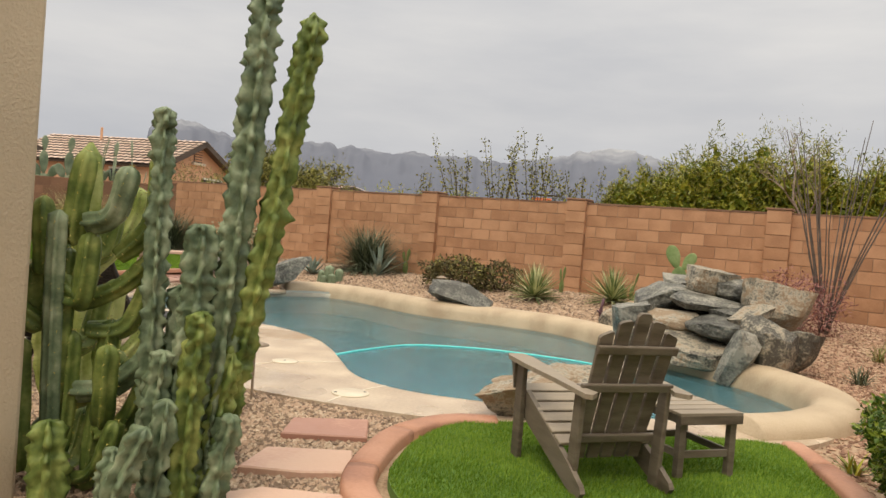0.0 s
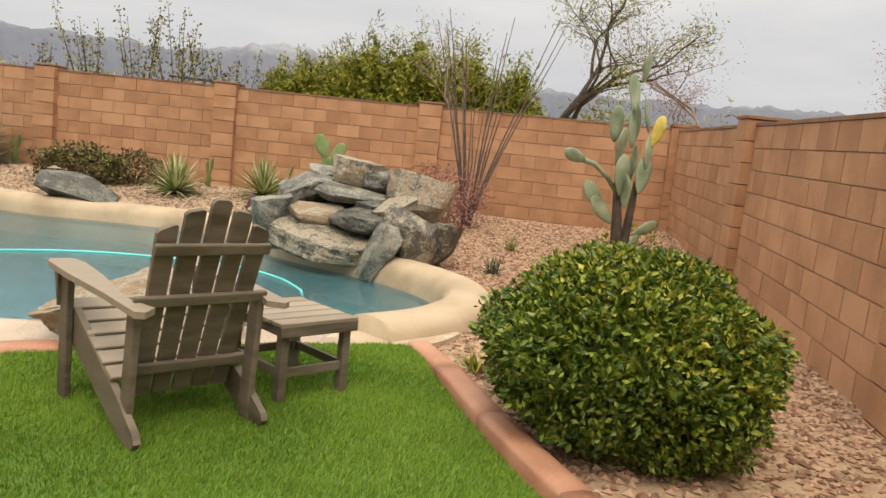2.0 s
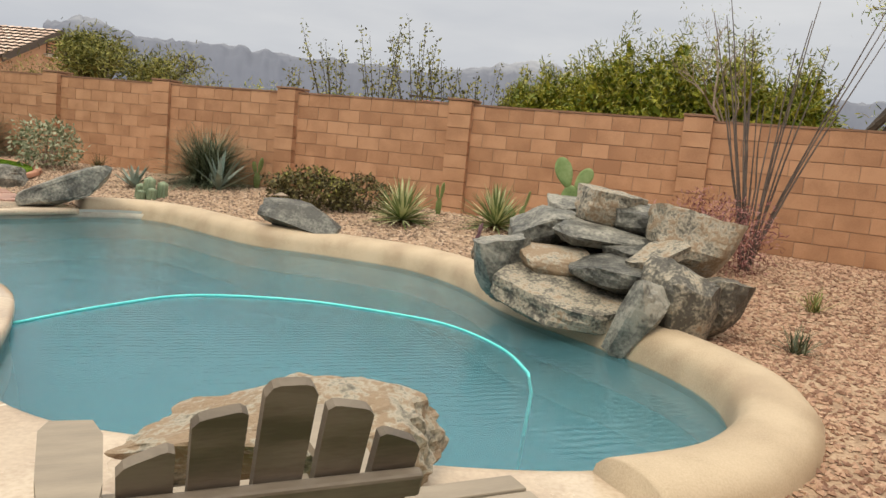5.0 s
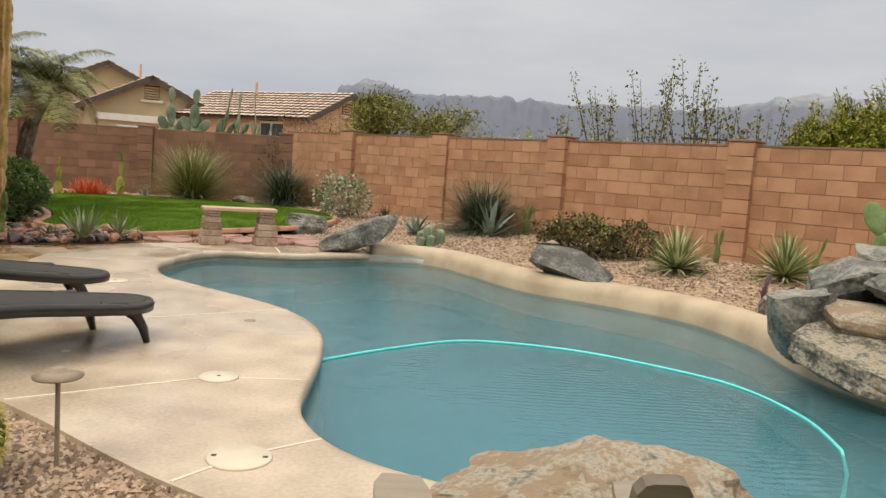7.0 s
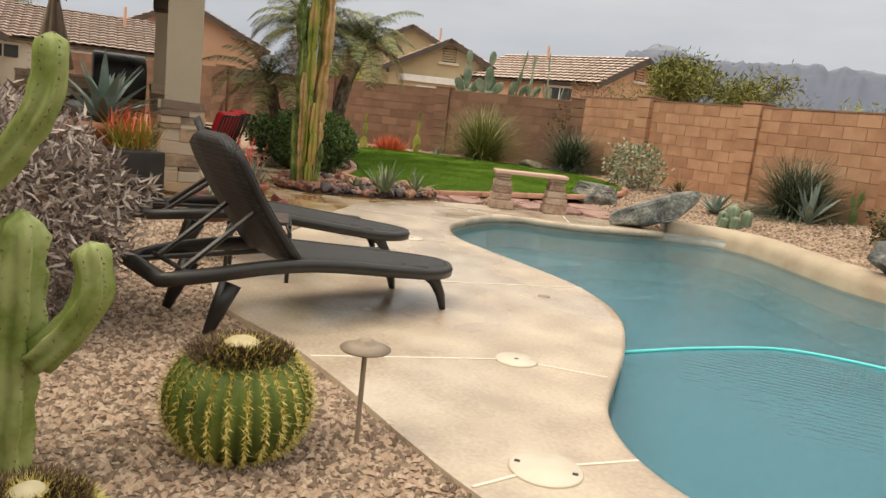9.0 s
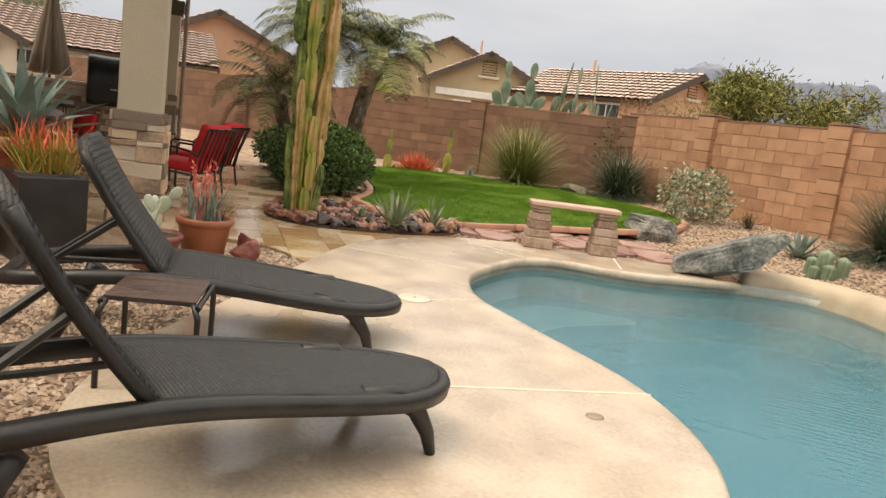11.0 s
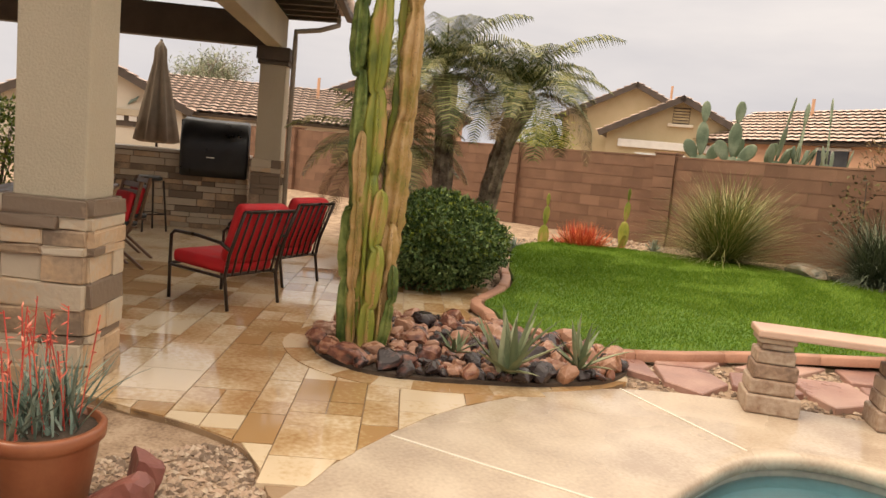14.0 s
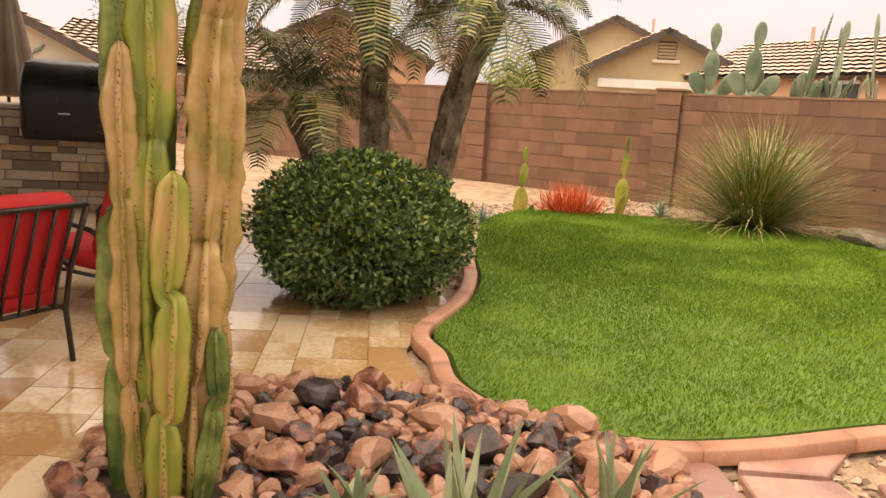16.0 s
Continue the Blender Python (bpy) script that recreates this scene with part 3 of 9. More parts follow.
def strip(bm, line, profile, closed=True, zf=None):
    """Sweep a cross-section of (outwards, up) pairs along a plan line."""
    n = len(line)
    rings = []
    for i in range(n):
        a = Vector(line[i - 1] if (closed or i) else line[0])
        b = Vector(line[(i + 1) % n] if (closed or i < n - 1) else line[-1])
        t = (b - a).normalized()
        nx, ny = t.y, -t.x
        z0 = zf(*line[i]) if zf else 0.0
        rings.append([bm.verts.new((line[i][0] + nx * o, line[i][1] + ny * o, z0 + u)) for o, u in profile])
    for i in range(n if closed else n - 1):
        a, b = rings[i], rings[(i + 1) % n]
        for k in range(len(profile) - 1):
            bm.faces.new((a[k], a[k + 1], b[k + 1], b[k]))
    if not closed:
        bm.faces.new(rings[0])
        bm.faces.new(rings[-1][::-1])
    bmesh.ops.recalc_face_normals(bm, faces=bm.faces)
    return bm

# ---- plan ----
POOL = smooth_loop([(-4.80, 9.67), (-4.50, 9.27), (-4.05, 8.92), (-3.46, 8.70), (-2.68, 8.45), (-2.12, 8.20), (-1.57, 7.75), (-1.19, 7.13),
                    (-0.92, 6.52), (-0.70, 6.03), (-0.42, 5.70), (-0.08, 5.51), (0.32, 5.44), (0.90, 5.41), (1.55, 5.42), (2.18, 5.50),
                    (2.68, 5.74), (3.06, 6.15), (3.25, 6.55), (3.31, 7.00), (3.22, 7.50), (2.98, 8.02), (2.60, 8.55), (2.15, 9.25),
                    (1.80, 10.2), (1.17, 11.05), (0.15, 11.52), (-0.75, 11.78), (-1.52, 12.40), (-2.30, 13.05), (-2.90, 13.20), (-3.50, 12.80),
                    (-3.95, 12.10), (-4.35, 11.62), (-4.92, 11.32), (-5.13, 10.85), (-5.00, 10.20)], 5)
DECK_EDGE = smooth_loop([(-3.62, 12.93), (-3.95, 13.0), (-4.35, 12.82), (-4.85, 12.52), (-5.35, 12.15), (-5.8, 11.72), (-6.12, 11.3), (-6.30, 10.85), (-6.34, 10.3), (-6.22, 9.6),
                         (-5.98, 9.05), (-5.70, 8.60), (-5.40, 8.18), (-5.05, 7.70), (-4.55, 7.0), (-4.0, 6.2), (-3.4, 5.62), (-2.85, 5.37), (-2.18, 5.30), (-1.57, 5.16),
                         (-1.03, 5.00), (-0.55, 4.88), (0.10, 4.79), (0.70, 4.83), (1.40, 4.93), (2.10, 5.00), (2.66, 5.08), (3.0, 5.4)], 5, False)
DECK = DECK_EDGE + POOL[16 * 5:0:-1] + POOL[:31 * 5:-1]
BACK_WALL = [(8.70, 11.30), (5.05, 13.52), (1.66, 15.00), (-1.45, 16.32), (-4.24, 17.62), (-6.85, 18.42), (-9.0, 19.15)]
LEFT_WALL = [(-9.0, 19.15), (-12.96, 18.55), (-16.26, 17.30), (-19.6, 15.95), (-23.0, 14.6), (-26.4, 13.2)]
RIGHT_WALL = [(8.70, 11.30), (6.62, 7.05), (4.86, 3.45), (3.1, -0.15), (1.34, -3.75)]
GRASS_A = smooth_loop([(2.47, 2.4), (2.44, 3.1), (2.45, 3.7), (2.49, 4.4), (2.52, 4.93), (2.1, 4.97), (1.4, 4.90), (0.68, 4.80), (0.36, 4.60), (0.19, 4.20), (0.13, 3.75), (0.15, 3.40),
                       (0.33, 3.02), (0.62, 2.72), (0.95, 2.35), (1.3, 1.8), (1.75, 1.55), (2.2, 1.75)], 5)
LAWN_B = smooth_loop([(-10.6, 13.2), (-9.75, 12.65), (-9.2, 12.15), (-8.74, 11.55), (-8.35, 11.42), (-7.95, 11.24), (-7.55, 11.26), (-7.1, 11.52), (-6.84, 12.0), (-6.55, 12.9),
                      (-6.0, 14.0), (-5.75, 15.1), (-6.1, 16.2), (-7.2, 17.2), (-8.6, 17.6), (-10.2, 17.4), (-11.5, 16.4), (-12.2, 15.2), (-11.8, 14.2)], 5)
CACTUS_BED = smooth_loop([(-7.95, 9.42), (-7.45, 9.26), (-7.03, 9.38), (-6.78, 9.65), (-6.60, 10.0), (-6.42, 10.5), (-6.38, 11.0), (-6.62, 11.42), (-7.1, 11.45), (-7.75, 11.15), (-8.2, 10.7), (-8.35, 10.1)], 5)


def seg_dist(P, a, b):
    a, b = np.array(a), np.array(b)
    t = np.clip(((P - a) @ (b - a)) / ((b - a) @ (b - a)), 0, 1)
    return np.linalg.norm(P - (a + t[:, None] * (b - a)), axis=1)


def line_dist(P, line):
    return np.min([seg_dist(P, line[i], line[i + 1]) for i in range(len(line) - 1)], axis=0)


def step01(x):
    x = np.clip(x, 0, 1)
    return x * x * (3 - 2 * x)


def ground_z(P):
    """Height of the bare ground: level by the house, rising to the back and left walls."""
    P = np.atleast_2d(np.array(P, float))
    back = step01((4.2 - line_dist(P, BACK_WALL)) / 3.6) * 0.29
    left = step01((6.0 - line_dist(P, LEFT_WALL)) / 5.0) * 0.20
    z = -0.035 + np.maximum(back, left)
    z += 0.10 * step01((1.6 - line_dist(P, RIGHT_WALL[:3])) / 1.6) * step01((P[:, 1] - 3.0) / 6.0)
    z += 0.012 * np.sin(P[:, 0] * 2.1) * np.cos(P[:, 1] * 1.7)
    return z


def gz(x, y):
    return float(ground_z([(x, y)])[0])


# ---- ground ----
def build_ground():
    xs = np.concatenate([np.linspace(-420, -32, 14), np.arange(-30, 14.01, 0.2), np.linspace(16, 420, 14)])
    ys = np.concatenate([np.linspace(-420, -8, 12), np.arange(-6, 22.01, 0.2), np.linspace(24, 900, 16)])
    X, Y = np.meshgrid(xs, ys)
    P = np.stack([X.ravel(), Y.ravel()], 1)
    near = (P[:, 0] > -31) & (P[:, 0] < 15) & (P[:, 1] > -7) & (P[:, 1] < 23)
    z = np.full(len(P), 0.12)
    z[near] = ground_z(P[near])
    pool_wide = offset_loop(POOL, 0.14)
    nx = len(xs)
    C = (P.reshape(len(ys), nx, 2)[:-1, :-1] + P.reshape(len(ys), nx, 2)[1:, 1:]) / 2
    gone = inside_many(C.reshape(-1, 2), pool_wide)
    faces = []
    k = 0
    for j in range(len(ys) - 1):
        for i in range(nx - 1):
            if not gone[k]:
                a = j * nx + i
                faces.append((a, a + 1, a + nx + 1, a + nx))
            k += 1
    ob = data_part("ground", np.column_stack([P, z]).tolist(), faces, M["earth"], None, "", True)
    tagged(ob, "sandy desert ground of tan decomposed granite", "ground", kind="structure")


build_ground()

# pool shell, waterline, water
WATER_Z = -0.13


def build_pool():
    bm = bmesh.new()
    deep = smooth_loop([(-3.6, 10.6), (-2.2, 9.3), (-0.2, 7.2), (1.4, 6.3), (2.4, 6.8), (1.6, 8.8), (-0.4, 10.6), (-2.3, 12.0)], 6)
    n = len(POOL)
    levels = [(0.0, -0.02), (0.0, -0.30), (0.10, -0.9), (0.35, -1.25)]
    rings = []
    for off, z in levels:
        rings.append([bm.verts.new((x, y, z)) for x, y in offset_loop(POOL, -off + 0.0)])
    for a, b in zip(rings, rings[1:]):
        for i in range(n):
            bm.faces.new((a[i], a[(i + 1) % n], b[(i + 1) % n], b[i]))
    es = [bm.edges.get((rings[-1][i], rings[-1][(i + 1) % n])) for i in range(n)]
    bmesh.ops.triangle_fill(bm, use_beauty=True, edges=es)
    bmesh.ops.recalc_face_normals(bm, faces=bm.faces)
    bmesh.ops.reverse_faces(bm, faces=bm.faces)
    tagged(part("pool_shell", bm, M["plaster"], None, "", True), "pale grey plaster swimming pool shell", "pool", kind="structure")
    bm = bmesh.new()
    strip(bm, POOL, [(0.0, -0.20), (-0.012, -0.20), (-0.012, -0.055), (0.0, -0.055)])
    tagged(part("waterline_band", bm, M["tile_line"], None, "", True), "grey-brown band at the pool waterline", "pool trim", kind="structure")
    # shallow shelf and steps at the far end
    shelf = smooth_loop([(-4.95, 10.0), (-4.66, 9.5), (-4.25, 9.12), (-4.05, 9.35), (-4.2, 9.9), (-4.3, 10.5), (-4.2, 11.0), (-4.05, 11.5), (-4.25, 11.68), (-4.85, 11.25), (-5.08, 10.8)], 5)
    bm = bmesh.new()
    slab(bm, shelf, (), -0.50, 0.73)
    tagged(part("pool_step", bm, M["plaster"], None), "pale plaster sitting step under water", "pool step", kind="structure")
    bm = bmesh.new()
    slab(bm, POOL, (), WATER_Z, 0)
    water = tagged(part("water", bm, M["water"], None), "turquoise pool water ruffled by light rain", "water", kind="structure")
    for z, inset in ((-0.42, 0.03), (-0.70, 0.07), (-0.96, 0.13)):
        bm = bmesh.new()
        slab(bm, offset_loop(POOL, -inset), (), z, 0)
        part("water_body", bm, M["water_depth"], water)


build_pool()


# deck and raised edge
def build_deck():
    bm = bmesh.new()
    slab(bm, DECK, (), 0.0, 0.12)
    deck = part("deck", bm, M["deck"], None)
    tagged(deck, "wet cream textured concrete pool deck", "pool deck", kind="structure")
    bm = bmesh.new()
    lip = smooth_loop([(-3.52, 12.72), (-3.92, 12.10), (-4.33, 11.60), (-4.90, 11.31), (-5.11, 10.85), (-4.98, 10.20), (-4.78, 9.66), (-4.48, 9.26), (-4.04, 8.91), (-3.45, 8.69), (-2.67, 8.44),
                       (-2.11, 8.19), (-1.56, 7.74), (-1.18, 7.12), (-0.91, 6.51), (-0.69, 6.02), (-0.41, 5.69), (-0.07, 5.50), (0.32, 5.43), (0.90, 5.40), (1.55, 5.41), (2.20, 5.50), (2.7, 5.74)], 5, False)
    strip(bm, lip, [(0.16, -0.004), (0.06, 0.003), (0.0, 0.003), (-0.022, -0.006), (-0.03, -0.03), (-0.03, -0.075), (0.02, -0.08)][::-1], False)
    tagged(part("coping", bm, M["deck"], None, "", True), "cream rounded concrete lip along the pool", "pool coping", kind="structure")
    # rolled raised edge round the back and the far end
    back = smooth_loop([(-3.60, 12.95), (-3.05, 13.32), (-2.35, 13.16), (-1.56, 12.50), (-0.78, 11.86), (0.15, 11.60), (1.22, 11.12), (1.88, 10.22), (2.24, 9.25), (2.70, 8.55), (3.08, 8.00), (3.31, 7.48),
                        (3.40, 7.00), (3.33, 6.50), (3.12, 6.08), (2.74, 5.66), (2.28, 5.40)], 6, False)
    prof = [(0.13, -0.14), (0.115, -0.02), (0.09, 0.05), (0.03, 0.10), (-0.06, 0.12), (-0.18, 0.12), (-0.26, 0.095), (-0.315, 0.04), (-0.33, -0.06), (-0.33, -0.14)]
    bm = bmesh.new()
    strip(bm, back, prof, False)
    tagged(part("raised_pool_edge", bm, M["beam"], None, "", True), "rolled tan pebbled concrete edge behind the pool", "pool edge", kind="structure")


build_deck()


# turf patches with their edging
def build_turf(name, loop, zf, label):
    bm = bmesh.new()
    slab(bm, loop, (), 0, 0.08, zf)
    return tagged(part(name, bm, M["turf"], None), label, "lawn", kind="structure")


def lawn_z(x, y):
    return 0.05 + 0.20 * float(step01((y - 11.2 + 0.3 * (-7 - x)) / 6.0))


TURF_A = build_turf("turf_patch", GRASS_A, lambda x, y: 0.02, "small curved patch of green artificial turf")
TURF_B = build_turf("lawn", LAWN_B, lawn_z, "mounded bright green artificial lawn")

curb_a = smooth_loop([(2.60, 2.2), (2.58, 3.1), (2.575, 3.75), (2.60, 4.4), (2.58, 5.0)], 6, False)
curb_a2 = smooth_loop([(0.62, 4.80), (0.31, 4.70), (0.06, 4.30), (-0.01, 3.80), (0.02, 3.30), (0.22, 2.92), (0.55, 2.58), (0.85, 2.25), (1.22, 1.7), (1.75, 1.42), (2.3, 1.6), (2.60, 2.2)], 6, False)


def build_curb(name, line, zf, width, label, tall=0.045, joint=0.75):
    """Poured edging: a rounded kerb, cut by narrow joints."""
    root = thing(name, label, "kerb")
    root["kind"] = "structure"
    run, piece = 0.0, [line[0]]
    pieces = []
    for a, b in zip(line, line[1:]):
        run += (Vector(b) - Vector(a)).length
        piece.append(b)
        if run > joint:
            pieces.append(piece)
            piece, run = [b], 0.0
    if len(piece) > 1:
        pieces.append(piece)
    w = width / 2
    prof = [(w, -0.06), (w, tall * 0.5), (w * 0.8, tall * 0.9), (w * 0.3, tall), (-w * 0.3, tall), (-w * 0.8, tall * 0.9), (-w, tall * 0.5), (-w, -0.06)]
    for p in pieces:
        q = [Vector(x) for x in p]
        q[0] = q[0] + (q[1] - q[0]).normalized() * 0.004
        q[-1] = q[-1] + (q[-2] - q[-1]).normalized() * 0.004
        bm = bmesh.new()
        strip(bm, [tuple(x) for x in q], prof, False, zf)
        part("kerb_piece", bm, M["curb"], root, "", True)


build_curb("turf_kerb", curb_a, lambda x, y: 0.0, 0.15, "terracotta poured concrete kerb round the turf patch")
build_curb("turf_kerb", curb_a2, lambda x, y: 0.0, 0.17, "terracotta poured concrete kerb round the turf patch")
lb = offset_loop(LAWN_B, 0.09)
build_curb("lawn_kerb", lb[:68], lawn_z, 0.11, "pale terracotta kerb along the curved lawn", 0.015)


# ---- block walls ----
COURSE, BLOCK = 0.2175, 0.418


def block_mesh(name, w, mat):
    bm = bmesh.new()
    box(bm, (w - 0.010, 0.20, COURSE - 0.010), None, 0.004)
    return finish(name, bm, mat)


BLOCK_FULL = block_mesh("brick", BLOCK, M["block"])
BLOCK_HALF = block_mesh("brick", BLOCK / 2, M["block"])


def build_wall(name, line, top0, top1, courses, mats, label, singles, rng, pilaster=True):
    """Running-bond block wall from point to point, with pilasters and a thin cap. Courses follow the slope of the lot."""
    root = thing(name, label, "block wall")
    root["kind"] = "structure"
    total = sum((Vector(b) - Vector(a)).length for a, b in zip(line, line[1:]))
    run, made = 0.0, 0
    joined_v, joined_f = [], []
    capbm, corebm = bmesh.new(), bmesh.new()
    for si, (a, b) in enumerate(zip(line, line[1:])):
        a, b = Vector(a), Vector(b)
        length = (b - a).length
        za = top0 + (top1 - top0) * run / total
        zb = top0 + (top1 - top0) * (run + length) / total
        run += length
        ang = math.atan2(b.y - a.y, b.x - a.x)
        tilt = math.atan2(zb - za, length)
        base = Matrix.Translation((a.x, a.y, za)) @ Euler((0, -tilt, ang)).to_matrix().to_4x4()
        h = courses * COURSE
        box(corebm, (length, 0.178, h + 0.5), base @ at(length / 2, 0, -h / 2 - 0.262))
        nblk = int(round(length / BLOCK))
        bw = length / nblk
        sc = bw / BLOCK
        for c in range(courses + 1):
            z = -COURSE * (c + 0.5) - 0.012
            shift = 0.5 if c % 2 else 0.0
            cells = [(i + 0.5 + shift, 1.0) for i in range(nblk - (1 if shift else 0))]
            if shift:
                cells += [(0.25, 0.5), (nblk - 0.25, 0.5)]
            for u, w in cells:
                m = base @ at(u * bw, rng.uniform(-0.002, 0.002), z)
                if made < singles:
                    ob = new("brick", BLOCK_FULL if w == 1 else BLOCK_HALF)
                    ob.parent = root
                    ob.matrix_basis = m @ Matrix.Diagonal((sc, 1, 1, 1))
                    made += 1
                else:
                    k = len(joined_v)
                    hx, hy, hz = (w * bw - (0.002 if mats[1] is M["mortar_dark"] else 0.010)) / 2, 0.10, (COURSE - 0.010) / 2
                    joined_v += [tuple(m @ Vector((sx * hx, sy * hy, sz * hz))) for sz in (-1, 1) for sy in (-1, 1) for sx in (-1, 1)]
                    joined_f += [tuple(k + q for q in f) for f in ((0, 1, 5, 4), (2, 6, 7, 3), (0, 4, 6, 2), (1, 3, 7, 5), (4, 5, 7, 6), (0, 2, 3, 1))]
        n_cap = int(length / 0.42)
        for i in range(n_cap):
            box(capbm, (length / n_cap - 0.006, 0.215, 0.03), base @ at((i + 0.5) * length / n_cap, rng.uniform(-0.003, 0.003), 0.004))
        if pilaster:
            bm = bmesh.new()
            for c in range(courses + 2):
                box(bm, (0.395, 0.40, COURSE - 0.010), base @ at(0, 0, 0.055 - COURSE * (c + 0.5)), 0.004)
            part("pilaster", bm, mats[0], root)
            bm = bmesh.new()
            box(bm, (0.43, 0.43, 0.035), base @ at(0, 0, 0.075), 0.006)
            part("pilaster_cap", bm, M["cap"], root)
    if joined_v:
        jb = data_part("bricks", joined_v, joined_f, mats[0], root)
        jb["kind"] = "stuff"
    part("mortar", corebm, mats[1], root)
    part("cap", capbm, M["cap"], root)
    return root


wall_rng = random.Random(5)
WALL_JOBS = [("wall_back", BACK_WALL, 2.02, 2.03, 8, ("block_far", "mortar"), "tan and pinkish concrete block garden wall with pilasters", 300),
             ("wall_left", LEFT_WALL, 1.90, 1.80, 8, ("block_dark", "mortar_dark"), "dark brown concrete block garden wall", 0),
             ("wall_right", RIGHT_WALL, 2.00, 1.36, 8, ("block_far", "mortar"), "tan concrete block garden wall with pilasters", 160)]
for nm, ln, t0, t1, cs, mt, lab, singles in WALL_JOBS:
    build_wall(nm, ln, t0, t1, cs, (M[mt[0]], M[mt[1]]), lab, singles, wall_rng)


# ---- mountains ----
def build_hills():
    """A long ridge: a mesa at its left end, a higher snowy shoulder further right, foothills below."""
    nx, nv = 320, 26
    verts, faces = [], []
    for j in range(nv):
        v = j / (nv - 1)
        for i in range(nx):
            az = radians(119.5 - 75.0 * i / (nx - 1))
            a = math.degrees(az)
            rise = 0.101 + 0.004 * noise.noise((a * 0.35, 2.0, 0.0)) + 0.003 * noise.noise((a * 1.3, 5.0, 0.0)) + 0.0016 * noise.noise((a * 4.0, 9.0, 0.0))
            rise += 0.012 * math.exp(-((a - 116) / 2.0) ** 2) + 0.006 * math.exp(-((a - 107) / 1.6) ** 2) + 0.024 * math.exp(-((a - 84) / 4.5) ** 2)
            rise *= min(1.0, max(0.0, (119.3 - a) / 0.8) + 0.03)
            prof = math.sin(min(1.0, v * 1.25) * math.pi / 2) ** 1.3 if v < 0.8 else 1.0 - (v - 0.8) * 1.5
            d = 1500 + (v - 0.8) * 600
            rough = (noise.noise((a * 1.1, v * 7.0, 1.0)) * 0.008 + noise.noise((a * 3.5, v * 16.0, 4.0)) * 0.003) * min(1.0, 2.2 * v) * (1 - max(0, v - 0.6) * 2.2)
            verts.append((math.cos(az) * d, math.sin(az) * d, max(-4.0, d * (rise * prof + rough))))
    for j in range(nv - 1):
        for i in range(nx - 1):
            q = j * nx + i
            faces.append((q, q + nx, q + nx + 1, q + 1))
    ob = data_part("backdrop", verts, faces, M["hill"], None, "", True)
    tagged(ob, "mountain range tinted blue for haze, with a dusting of snow", "mountain", kind="structure")


build_hills()

# ---- patio ----
HOUSE_TURN = -28.5
E1 = Vector((math.cos(radians(HOUSE_TURN)), math.sin(radians(HOUSE_TURN)), 0))
E2 = Vector((-E1.y, E1.x, 0))
COL_A, COL_B = Vector((-7.42, 7.625, 0)), Vector((-14.08, 10.98, 0))
COL_C = COL_B - E2 * 5.2


# ---- growers: many small pieces in one mesh ----
def scatter(tv, tf, mats):
    """Copies of a small template (verts, faces) by an array of 4 x 4 matrices, as one vertex and face list."""
    tv = np.array(tv, float)
    mats = np.array(mats, float)
    v = np.einsum("nij,kj->nki", mats[:, :3, :3], tv) + mats[:, None, :3, 3]
    k = len(tv)
    faces = []
    for i in range(len(mats)):
        o = i * k
        faces += [tuple(o + q for q in f) for f in tf]
    return v.reshape(-1, 3).tolist(), faces


def turn_to(d, roll, rng):
    """Rotation whose x axis runs along d."""
    q = Vector(d).to_track_quat("X", "Z")
    return (q.to_matrix() @ Matrix.Rotation(roll, 3, "X"))


LEAF_V = [(0, 0, 0), (0.45, 0.26, 0.05), (1, 0, -0.06), (0.45, -0.26, 0.05), (0.5, 0, -0.03)]
LEAF_F = [(0, 4, 1), (1, 4, 2), (0, 3, 4), (3, 2, 4)]
SLIM_V = [(0, 0.06, 0), (0, -0.06, 0), (0.5, -0.10, 0.03), (0.5, 0.10, 0.03), (1, 0, -0.05)]
SLIM_F = [(0, 1, 2, 3), (3, 2, 4)]


def leaf_mats(points, normals, size, rng, tilt=0.7):
    out = []
    for p, nrm in zip(points, normals):
        d = (Vector(nrm) * 0.45 + Vector((rng.gauss(0, 1), rng.gauss(0, 1), rng.gauss(0.15, 1))) * tilt).normalized()
        s = size * rng.uniform(0.6, 1.3)
        r = turn_to(d, rng.uniform(-3.14, 3.14), rng)
        m = np.eye(4)
        m[:3, :3] = np.array(r) * s
        m[:3, 3] = p
        out.append(m)
    return out


def lumpy(n, rx, ry, rz, rng, shell=0.72, lump=0.22, freq=2.2, flat_bottom=-0.75, seed=0.0):
    """Points through the outer layer of an uneven bush."""
    pts, nrm = [], []
    while len(pts) < n:
        d = Vector((rng.gauss(0, 1), rng.gauss(0, 1), rng.gauss(0, 1))).normalized()
        if d.z < flat_bottom:
            continue
        f = 1 + lump * noise.noise(d * freq + Vector((seed, seed * 1.7, 0))) + 0.5 * lump * noise.noise(d * freq * 3 + Vector((0, seed, 3)))
        r = f * (shell + (1 - shell) * rng.random() ** 0.6)
        pts.append((d.x * rx * r, d.y * ry * r, d.z * rz * r))
        nrm.append(d)
    return pts, nrm


